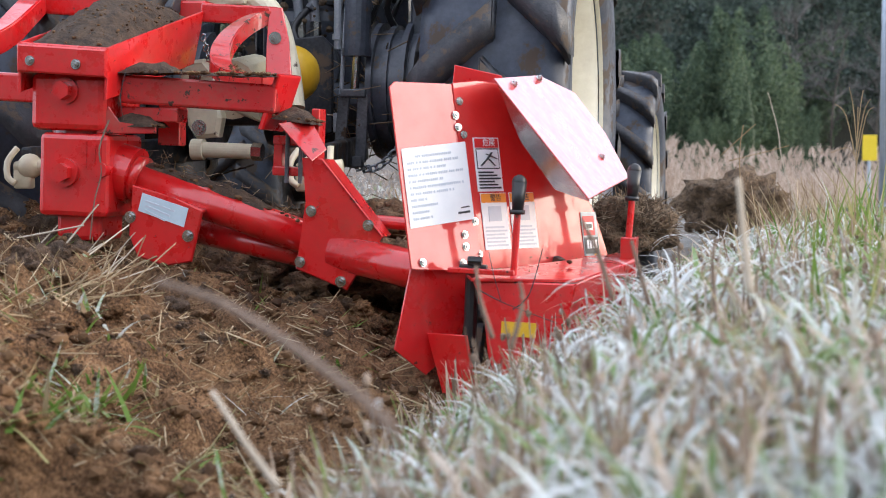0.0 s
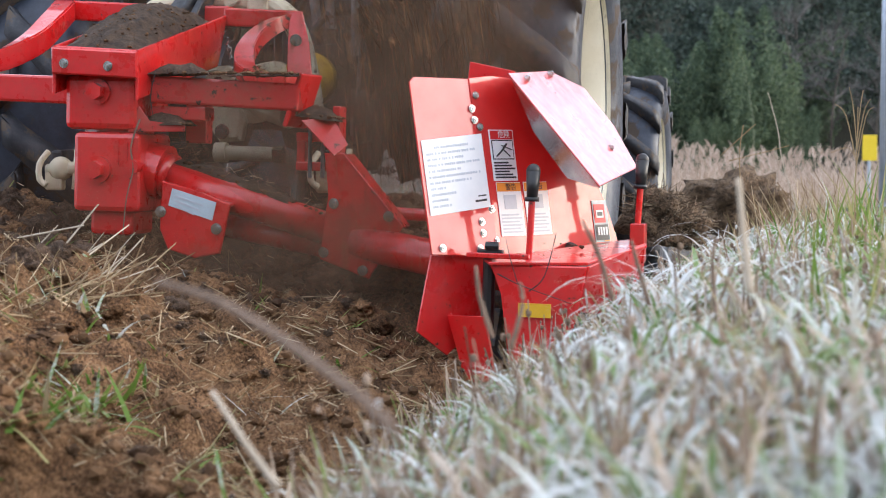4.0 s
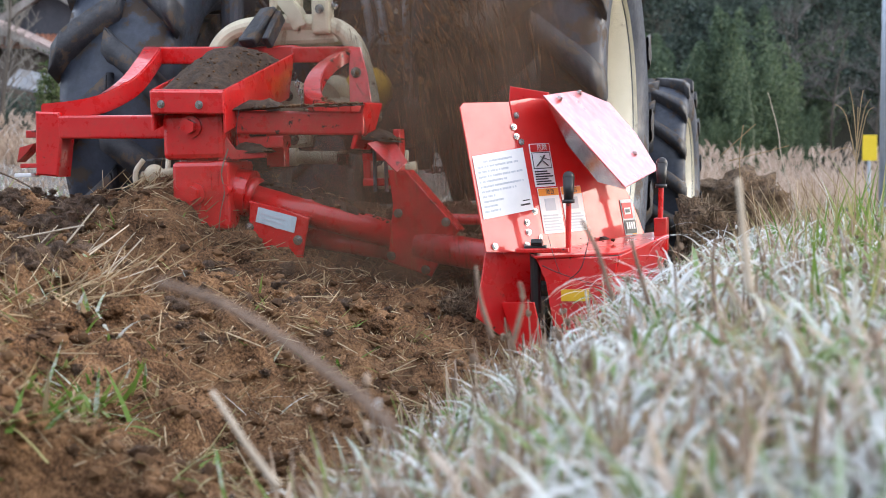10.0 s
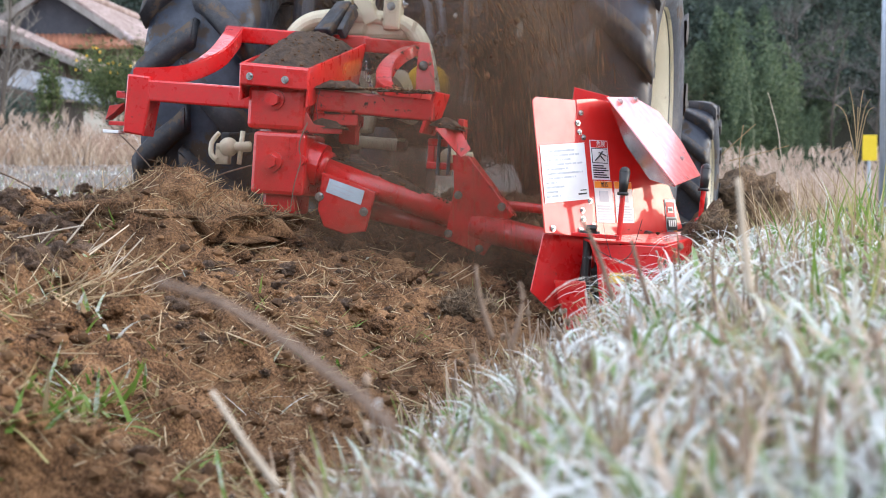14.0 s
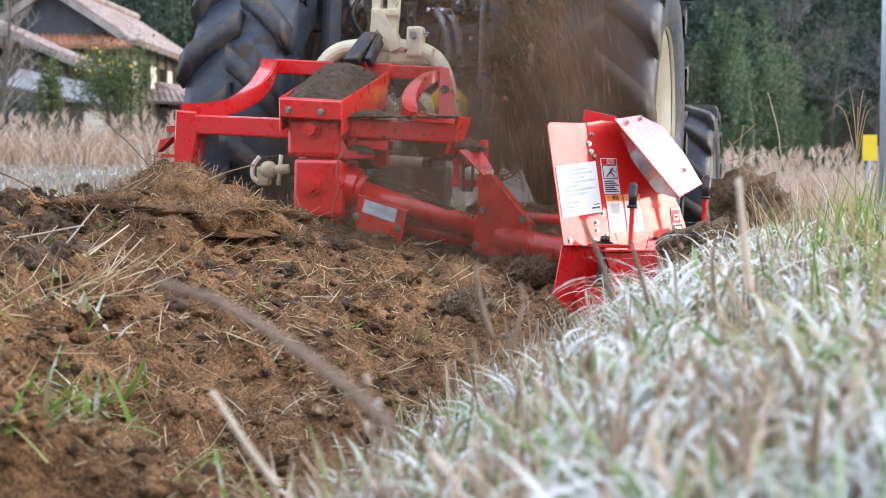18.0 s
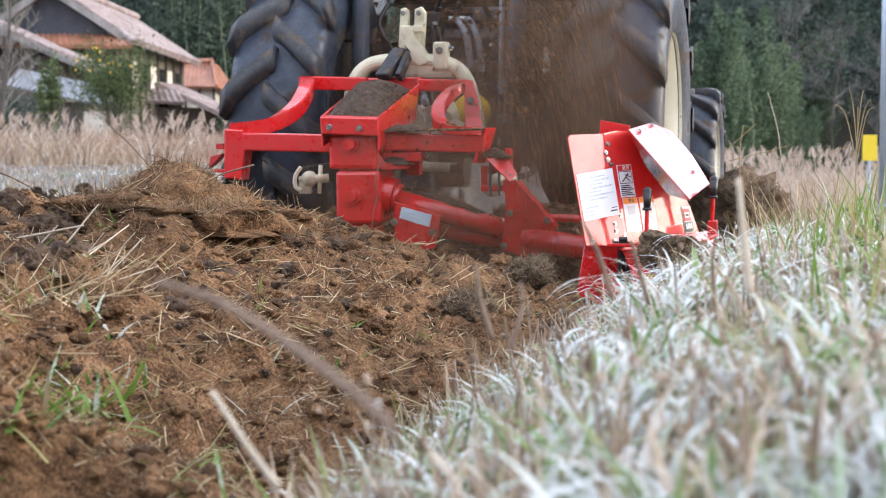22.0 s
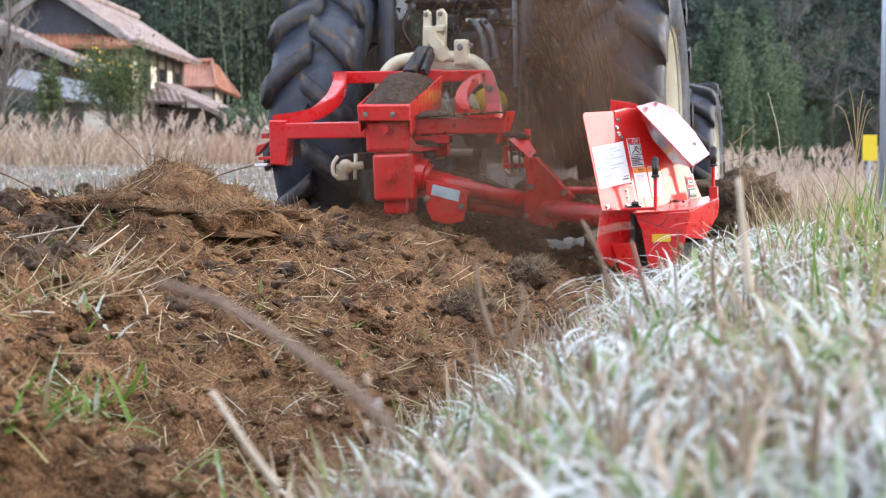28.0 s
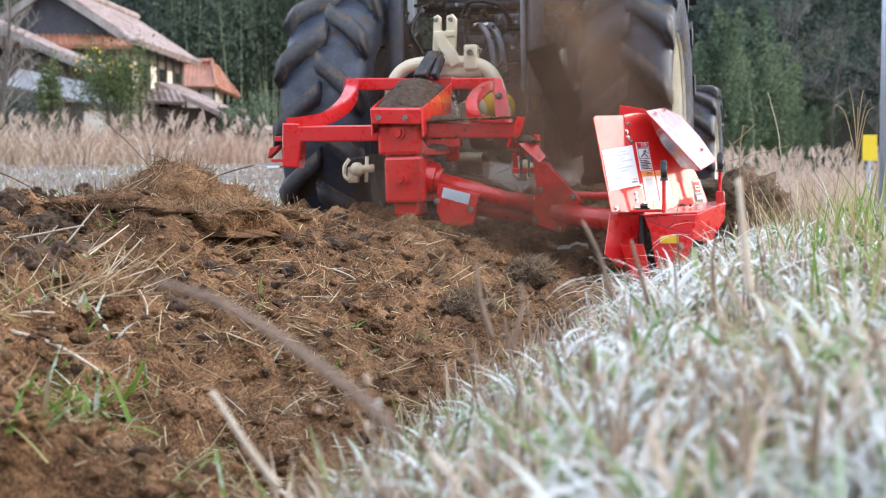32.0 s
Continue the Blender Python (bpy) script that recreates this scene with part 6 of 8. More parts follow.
plate(bm, [(0.372, -1.09, 0.437), (0.337, -1.09, 0.320), (0.347, -0.98, 0.318), (0.385, -0.98, 0.437)], 0.012, 0.003)
part("end_plate", bm, RED, implement)
bm = bmesh.new()
yoke = curve_pts([(0.215, -0.66, 0.588), (0.175, -0.70, 0.572), (0.147, -0.76, 0.535), (0.142, -0.82, 0.492), (0.165, -0.88, 0.452), (0.225, -0.94, 0.430), (0.32, -1.0, 0.424)], 5)
sweep(bm, yoke, 0.046, 0.034)
part("right_curved_arm", bm, RED_DIRTY, implement, "curved red arm flecked with soil")
bm = bmesh.new()
plate(bm, [(0.208, -0.70, 0.612), (0.212, -0.71, 0.52), (0.218, -0.73, 0.43), (0.285, -0.74, 0.425), (0.262, -0.70, 0.53), (0.238, -0.68, 0.606)], 0.012, 0.003)
cheek = part("hitch_cheek", bm, RED, implement)
bolt(cheek, (0.232, -0.712, 0.535), (0.5, -1, 0), 0.015)
bm = bmesh.new()
box(bm, (0.385, -0.99, 0.30), (0.10, 0.05, 0.02), bevel=0.003)
box(bm, (0.385, -0.99, 0.235), (0.10, 0.05, 0.02), bevel=0.003)
box(bm, (0.345, -0.99, 0.268), (0.02, 0.04, 0.085), bevel=0.003)
box(bm, (0.428, -0.99, 0.30), (0.018, 0.05, 0.14), bevel=0.003)
hinge = part("pivot_bracket", bm, RED, implement)
for px in (0.37, 0.40):
    bm = bmesh.new()
    rod(bm, (px, -1.02, 0.21), (px, -1.02, 0.325), 0.005, n=8)
    part("pin", bm, WORN_STEEL, hinge)
bm = bmesh.new()
plate(bm, [(0.375, -1.10, 0.335), (0.46, -1.13, 0.262), (0.475, -1.08, 0.285), (0.425, -1.04, 0.35)], 0.004, 0.001)
part("deflector", bm, RED_DIRTY, implement, "bent red deflector strip")
bm = bmesh.new()
plate(bm, [(0.02, -1.16, 0.36), (-0.005, -1.16, 0.30), (0.12, -1.14, 0.305), (0.12, -1.14, 0.32), (0.04, -1.15, 0.325)], 0.01, 0.002)
box(bm, (0.09, -1.08, 0.345), (0.13, 0.06, 0.03), bevel=0.003)
box(bm, (0.10, -1.0, 0.34), (0.05, 0.04, 0.12), bevel=0.003)
part("mounting_ledge", bm, RED_DIRTY, implement)
bm = bmesh.new()
box(bm, (-0.585, -1.02, 0.385), (0.03, 0.06, 0.02), bevel=0.002)
plate(bm, [(-0.575, -1.05, 0.36), (-0.62, -1.05, 0.35), (-0.63, -1.05, 0.31), (-0.605, -1.05, 0.33)], 0.05, 0.001)
box(bm, (-0.585, -1.04, 0.30), (0.05, 0.06, 0.012), bevel=0.002)
part("hinge_tab", bm, RED_DIRTY, implement)
bm = bmesh.new()
box(bm, (-0.60, -1.05, 0.275), (0.05, 0.05, 0.010), bevel=0.002)
part("white_reflector", bm, PAPER, implement)
bm = bmesh.new()
for k in range(12):
    c = Vector((0.035 + 0.004 * k, -0.66, 0.535 - 0.012 * k))
    m = Matrix.Translation(c) @ pose(0, 0, 0, 0, 20, 90 * (k % 2))
    pipe(bm, [m @ Vector((0.006 * math.cos(a), 0, 0.010 * math.sin(a))) for a in (radians(d) for d in range(0, 361, 60))], 0.0018, 5)
part("chain", bm, STEEL, implement, "thin steel chain")

# shield: two bolted sheets, a roof sheet, stickers
W_TL, W_TR, W_BL = Vector((0.714, -1.505, 0.415)), Vector((0.806, -1.40, 0.418)), Vector((0.773, -1.528, 0.081))
WX, WY = (W_TR - W_TL).normalized(), (W_TL - W_BL).normalized()
WN = WX.cross(WY).normalized()
S_TL, S_BL = Vector((0.806, -1.400, 0.418)), Vector((0.860, -1.42, 0.077))
SX, SY = Vector((0.6, 0.8, 0.02)).normalized(), (S_TL - S_BL).normalized()
SN = SX.cross(SY).normalized()
shield = new("shield")
shield.parent = implement
shield["label"] = "red sheet-metal shield with warning stickers"
bm = bmesh.new()
plate(bm, [W_BL + WX * x + WY * y for x, y in ((0.012, 0.340), (0.0, 0.330), (0.0, 0.0), (0.159, -0.011), (0.163, 0.339))], 0.004, 0.001)
wing = part("wing_sheet", bm, SHEET, shield, "glossy red side sheet")
bm = bmesh.new()
plate(bm, [S_BL + SX * x + SY * y + SN * 0.003 for x, y in ((0.0, 0.346), (0.0, 0.0), (0.365, -0.001), (0.339, 0.087), (0.311, 0.157), (0.128, 0.347), (0.06, 0.352))], 0.004, 0.001)
main = part("main_sheet", bm, SHEET, shield, "glossy red main sheet")
bm = bmesh.new()
plate(bm, [Vector((0.778, -1.25, 0.459)), Vector((0.772, -1.25, 0.39)), Vector((0.872, -1.22, 0.39)), Vector((0.866, -1.22, 0.442))], 0.004, 0.001)
part("rear_sheet", bm, RED, shield)


def on_main(x, y, lift=0.0015):
    return S_BL + SX * x + SY * y + SN * lift


def label_patch(parent, name, mat, x0, y0, x1, y1, lift, text=""):
    bm = bmesh.new()
    plate(bm, [on_main(x0, y1, lift), on_main(x0, y0, lift), on_main(x1, y0, lift), on_main(x1, y1, lift)], 0.001, 0)
    return part(name, bm, mat, parent, text)


danger = label_patch(main, "danger_sticker", PAPER, 0.033, 0.144, 0.097, 0.245, 0.0050, "white danger sticker with a red heading")
label_patch(danger, "heading", RED_INK, 0.036, 0.226, 0.094, 0.243, 0.0060)


def lettering(parent, words, mat, x, y, size, lift):
    """Printed characters lying on the main sheet."""
    cu = bpy.data.curves.new("lettering", "FONT")
    cu.body, cu.size, cu.align_x, cu.align_y, cu.extrude = words, size, "CENTER", "CENTER", 0.0002
    cu.materials.append(mat)
    ob = new("lettering", cu)
    ob.parent = parent
    m = Matrix((SX, SY, SN)).transposed().to_4x4()
    ob.matrix_local = Matrix.Translation(on_main(x, y, lift)) @ m
    return ob


lettering(danger, "\u5371\u967a", PAPER, 0.070, 0.2345, 0.016, 0.0072)
label_patch(danger, "pictogram_frame", INK, 0.037, 0.186, 0.093, 0.2245, 0.0057)
label_patch(danger, "pictogram_field", PAPER, 0.039, 0.188, 0.091, 0.2225, 0.0062)
for a, b in (((0.045, 0.192), (0.062, 0.205)), ((0.060, 0.203), (0.074, 0.217)), ((0.066, 0.204), (0.080, 0.192)), ((0.060, 0.214), (0.086, 0.205))):
    bm = bmesh.new()
    bar(bm, on_main(*a, 0.0074), on_main(*b, 0.0074), 0.006, 0.001, 0)
    part("pictogram_bar", bm, INK, danger)
for k in range(6):
    label_patch(danger, "print_line", INK, 0.038, 0.149 + 0.0058 * k, 0.092 - 0.008 * (k % 3), 0.1522 + 0.0058 * k, 0.0062)
for x0 in (0.037, 0.109):
    warn = label_patch(main, "warning_sticker", PAPER, x0, 0.035, x0 + 0.064, 0.141, 0.0050, "white warning sticker with an orange heading")
    label_patch(warn, "heading", ORANGE_INK, x0 + 0.001, 0.123, x0 + 0.063, 0.140, 0.0060)
    lettering(warn, "\u8b66\u544a", INK, x0 + 0.036, 0.1312, 0.014, 0.0072)
    label_patch(warn, "pictogram_field", GREY_INK, x0 + 0.016, 0.088, x0 + 0.048, 0.116, 0.0058)
    for k in range(6):
        label_patch(warn, "print_line", GREY_INK, x0 + 0.005, 0.041 + 0.0068 * k, x0 + 0.058 - 0.007 * (k % 2), 0.0443 + 0.0068 * k, 0.0062)


def wing_patch(parent, name, mat, x0, y0, x1, y1, lift, text=""):
    bm = bmesh.new()
    q = lambda x, y: W_BL + WX * x + WY * (y + (x - 0.008) * 0.10) + WN * lift
    plate(bm, [q(x0, y1), q(x0, y0), q(x1, y0), q(x1, y1)], 0.001, 0)
    return part(name, bm, mat, parent, text)


notice = wing_patch(wing, "notice_sticker", PAPER, 0.008, 0.073, 0.153, 0.217, 0.002, "large white printed notice")
for k in range(11):
    y0, end = 0.198 - 0.0112 * k, (0.118, 0.13, 0.10, 0.14, 0.09, 0.14, 0.115, 0.05, 0.075, 0.05, 0.06)[k]
    bm = bmesh.new()
    x0 = 0.035 if k == 0 else 0.016
    while x0 < end:
        q = [W_BL + WX * x + WY * (y + (x - 0.008) * 0.10) + WN * 0.003 for x, y in ((x0, y0 + 0.0044), (x0, y0), (x0 + 0.0030, y0), (x0 + 0.0030, y0 + 0.0044))]
        plate(bm, q, 0.0006, 0)
        x0 += random.choice((0.0042, 0.0042, 0.0042, 0.0075))
    part("print_line", bm, GREY_INK, notice)
for x0, y0, x1, y1 in ((0.118, 0.086, 0.145, 0.090), (0.126, 0.096, 0.145, 0.0985)):
    wing_patch(notice, "print_line", INK, x0, y0, x1, y1, 0.003)
for x, y in ((0.010, 0.312), (0.012, 0.250), (0.017, 0.089), (0.019, 0.028), (-0.012, 0.065), (-0.012, 0.043)):
    bolt(main, on_main(x, y, 0.005), SN, 0.008)
for x, y in ((0.138, 0.280), (0.141, 0.258), (0.025, 0.011), (0.114, 0.007)):
    bolt(wing, W_BL + WX * x + WY * y + WN * 0.002, WN, 0.008)
# roof sheet that mirrors the sky, with a folded lip below
R_A, R_B, R_C, R_D, R_E, R_F = (Vector(p) for p in ((0.886, -1.40, 0.430), (0.918, -1.102, 0.450), (0.971, -0.95, 0.422), (1.042, -0.981, 0.340), (1.107, -1.088, 0.252), (1.077, -1.45, 0.218)))
bm = bmesh.new()
plate(bm, [R_A, R_F, R_E, R_D, R_C, R_B], 0.004, 0.001)
roof = part("roof_sheet", bm, ROOF_SHEET, shield, "glossy red roof sheet mirroring the white sky")
bm = bmesh.new()
plate(bm, [R_A + Vector((0.004, 0.012, -0.008)), R_A.lerp(R_F, 0.4) + Vector((-0.030, 0.05, -0.030)), R_A.lerp(R_F, 0.8) + Vector((-0.034, 0.06, -0.030)), R_F + Vector((-0.004, 0.012, -0.006))], 0.003, 0)
part("roof_lip", bm, STEEL, shield, "bare steel lip under the roof sheet")
for q in (R_A.lerp(R_B, 0.25) + Vector((0.016, 0, -0.012)), R_A.lerp(R_B, 0.9) + Vector((0.010, 0, -0.006)), R_E.lerp(R_A, 0.22)):
    bolt(roof, q, (0.72, -0.12, 0.68), 0.008)
# emblem on the main sheet
emblem = label_patch(main, "emblem_sticker", HOSE_GREY, 0.294, 0.014, 0.336, 0.100, 0.0050, "rounded emblem above a model plate")
label_patch(emblem, "emblem_field", RED_INK, 0.297, 0.054, 0.328, 0.092, 0.0060)
label_patch(emblem, "emblem_core", PAPER, 0.302, 0.064, 0.322, 0.080, 0.0070)
label_patch(emblem, "emblem_core", INK, 0.305, 0.068, 0.319, 0.076, 0.0078)
label_patch(emblem, "model_plate", INK, 0.297, 0.018, 0.334, 0.050, 0.0060)
label_patch(emblem, "model_dot", ORANGE_INK, 0.320, 0.0150, 0.333, 0.0175, 0.0060)
for k in range(4):
    label_patch(emblem, "model_bar", PAPER, 0.302 + 0.0075 * k, 0.028, 0.3065 + 0.0075 * k, 0.045, 0.0070)

# levers
for base, top, g0 in (((0.946, -1.46, 0.06), (0.949, -1.46, 0.185), 0.0), ((1.121, -1.2, 0.10), (1.126, -1.2, 0.21), 0.0)):
    lever = new("lever")
    lever.parent = implement
    lever["label"] = "red lever with a black plastic grip"
    bm = bmesh.new()
    rod(bm, base, top, 0.0065, n=12)
    part("shaft", bm, RED, lever)
    a, b = Vector(top), Vector(top) + (Vector(top) - Vector(base)).normalized() * 0.058
    bm = bmesh.new()
    rod(bm, a, b, 0.010, 0.014, 16)
    bmesh.ops.create_uvsphere(bm, u_segments=16, v_segments=8, radius=0.0138, matrix=Matrix.Translation(b))
    rod(bm, a, a + Vector((0, 0, 0.008)), 0.014, n=16)
    part("grip", bm, BLACK, lever, "black plastic grip", True)

# lower housing at the bank
bm = bmesh.new()
plate(bm, [(0.768, -1.50, 0.078), (0.745, -1.52, -0.066), (0.79, -1.47, -0.115), (0.853, -1.43, -0.06), (0.853, -1.40, 0.075)], 0.005, 0.001)
part("lower_wing", bm, RED, shield, "red lower skirt sheet")
bm = bmesh.new()
plate(bm, [(0.795, -1.49, -0.036), (0.838, -1.50, -0.16), (0.905, -1.545, -0.15), (0.88, -1.54, -0.03)], 0.005, 0.001)
plate(bm, [(0.838, -1.49, -0.16), (0.795, -1.48, -0.036), (0.78, -1.38, -0.03), (0.80, -1.36, -0.16)], 0.005, 0.001)
part("side_skid", bm, RED, shield, "red side skid plate")
bm = bmesh.new()
plate(bm, [(0.86, -1.47, 0.078), (0.88, -1.515, 0.07), (1.06, -1.47, 0.072), (1.145, -1.22, 0.10), (1.10, -1.15, 0.10)], 0.006, 0.001)
plate(bm, [(0.88, -1.515, 0.066), (0.905, -1.50, 0.01), (0.92, -1.50, -0.12), (1.01, -1.50, -0.13), (1.05, -1.49, -0.02), (1.06, -1.47, 0.066)], 0.05, 0.003)
plate(bm, [(1.06, -1.47, 0.066), (1.05, -1.49, -0.02), (1.09, -1.30, -0.04), (1.14, -1.20, 0.04), (1.145, -1.22, 0.10)], 0.006, 0.001)
house = part("lower_housing", bm, RED, implement, "red lower housing with a yellow mark")
bm = bmesh.new()
box(bm, (0.967, -1.504, -0.018), (0.062, 0.004, 0.026))
part("yellow_mark", bm, YELLOW, house, "yellow sticker")
bm = bmesh.new()
rod(bm, (0.87, -1.50, 0.10), (0.895, -1.50, 0.10), 0.008, n=8)
box(bm, (0.878, -1.49, 0.088), (0.05, 0.02, 0.010), bevel=0.003)
rod(bm, (0.872, -1.47, 0.08), (0.872, -1.47, -0.06), 0.012, n=10)
part("clamp_knob", bm, BLACK, implement, "black clamp knob")
bm = bmesh.new()
box(bm, (0.895, -1.505, 0.082), (0.12, 0.012, 0.010), bevel=0.002)
part("lever_bracket", bm, RED, implement)
bm = bmesh.new()
box(bm, (1.125, -1.2, 0.10), (0.03, 0.05, 0.08), bevel=0.003)
part("lever_bracket", bm, RED, implement)
# tilling rotor inside the housing
bm = bmesh.new()
rod(bm, (0.75, -1.15, -0.02), (1.08, -1.15, -0.02), 0.04, n=16)
rotor = part("tilling_rotor", bm, DARK_STEEL, implement, "dark tilling rotor with curved blades")
for k in range(10):
    a = k * 2.1
    x = 0.78 + 0.028 * k
    c, s = math.cos(a), math.sin(a)
    bm = bmesh.new()
    pipe(bm, curve_pts([(x, -1.15, -0.02), (x, -1.15 + 0.12 * c, -0.02 + 0.12 * s), (x + 0.03, -1.15 + 0.16 * math.cos(a + 0.3), -0.02 + 0.16 * math.sin(a + 0.3))], 3), 0.012, 6)
    part("rotor_blade", bm, DARK_STEEL, rotor)
# roots and twigs caught on the machine
for pts, r in (([(0.03, -1.175, 0.33), (0.012, -1.18, 0.27), (0.02, -1.185, 0.22), (0.008, -1.19, 0.16), (0.0, -1.19, 0.08)], 0.0022),
               ([(0.06, -1.16, 0.44), (0.052, -1.17, 0.38), (0.06, -1.17, 0.33)], 0.0012),
               ([(0.96, -1.53, 0.02), (0.99, -1.54, 0.05), (1.01, -1.54, 0.13)], 0.0014),
               ([(0.90, -1.53, 0.05), (0.95, -1.54, 0.03), (1.04, -1.53, 0.0)], 0.0014),
               ([(0.94, -1.54, 0.035), (0.925, -1.54, 0.08), (0.915, -1.54, 0.12)], 0.0010)):
    bm = bmesh.new()
    pipe(bm, curve_pts(pts, 5), r, 6, r * 0.6)
    part("caught_root", bm, TWIG if r > 0.0015 else DARK_STEEL, implement)


# ---- small things near the camera ----
def stem(name, pts, r, mat, label, per=5):
    bm = bmesh.new()
    pipe(bm, curve_pts(pts, per), r, 7, r * 0.6)
    return tagged(part(name, bm, mat, None, "", True), label, "twig")


stem("dead_stalk", [spot(700, 765, 0.66), spot(620, 692, 0.69), spot(490, 596, 0.73), spot(380, 532, 0.77), spot(280, 500, 0.80)], 0.0027, TWIG, "thick brown dead stalk leaning over the furrow")
stem("straw_stalk", [spot(490, 868, 1.05), spot(440, 800, 1.06), spot(372, 695, 1.08)], 0.0030, PALE_STRAW, "pale broken straw stalk sticking up")
stem("straw_stalk", [spot(1330, 520, 1.25), spot(1316, 410, 1.26), spot(1306, 315, 1.27)], 0.0036, PALE_STRAW, "pale broken straw stalk sticking up")
stem("dry_stalk", [spot(1420, 400, 2.6), spot(1385, 290, 2.6), spot(1375, 230, 2.6), spot(1357, 165, 2.6)], 0.0010, PALE_STRAW, "thin bent dry grass stem")
stem("dry_stalk", [spot(1310, 330, 3.2), spot(1308, 270, 3.2), spot(1314, 222, 3.2)], 0.0014, STRAW, "thin bent dry grass stem")
plume = stem("dry_grass_plume", [spot(1512, 420, 2.8), spot(1514, 320, 2.8), spot(1516, 190, 2.8)], 0.0012, STRAW, "dry grass plume with a forked head")
random.seed(61)
for k, (ex, ey) in enumerate(((1500, 155), (1525, 160), (1538, 175), (1475, 185), (1545, 190))):
    bm = bmesh.new()
    pipe(bm, curve_pts([spot(1514, 250 + 12 * k, 2.8), spot((1515 + ex) / 2, (225 + ey) / 2, 2.8), spot(ex, ey, 2.8)], 4), 0.0010, 5, 0.0005)
    part("spikelet", bm, STRAW, plume)
for a, b, c, d in (((1275, 275), (1330, 225), (1335, 222), 3.4), ((1290, 285), (1350, 270), (1395, 258), 3.0), ((1470, 270), (1500, 262), (1515, 285), 2.9)):
    stem("dry_stalk", [spot(*a, d), spot(*b, d), spot(*c, d)], 0.0010, STRAW, "thin bent dry grass stem")
for a, b, c, d in (((1085, 530), (1060, 450), (1030, 390), 1.45), ((1150, 540), (1130, 470), (1118, 425), 1.6), ((872, 600), (850, 530), (842, 470), 1.5), ((905, 620), (925, 540), (920, 500), 1.4), ((1270, 560), (1262, 470), (1268, 420), 1.7)):
    stem("dry_stalk", [spot(*a, d), spot(*b, d), spot(*c, d)], 0.0026, TWIG, "thin withered grass stem on the bank")
for a, b, c, d in (((200, 225), (235, 260), (275, 305), 5.2), ((450, 292), (400, 306), (350, 325), 4.9), ((0, 305), (30, 318), (60, 335), 4.6)):
    stem("twig", [spot(*a, d), spot(*b, d), spot(*c, d)], 0.0030, TWIG, "dark bare twig sticking out of the soil")


def on_bank(px, py):
    """Where the line of sight at that angle meets the bank."""
    d = 0.8
    while d < 7.0:
        p = spot(px, py, d)
        u, v = to_lane(p.x, p.y)
        if p.z < bank_z(u, v):
            break
        d += 0.02
    return p


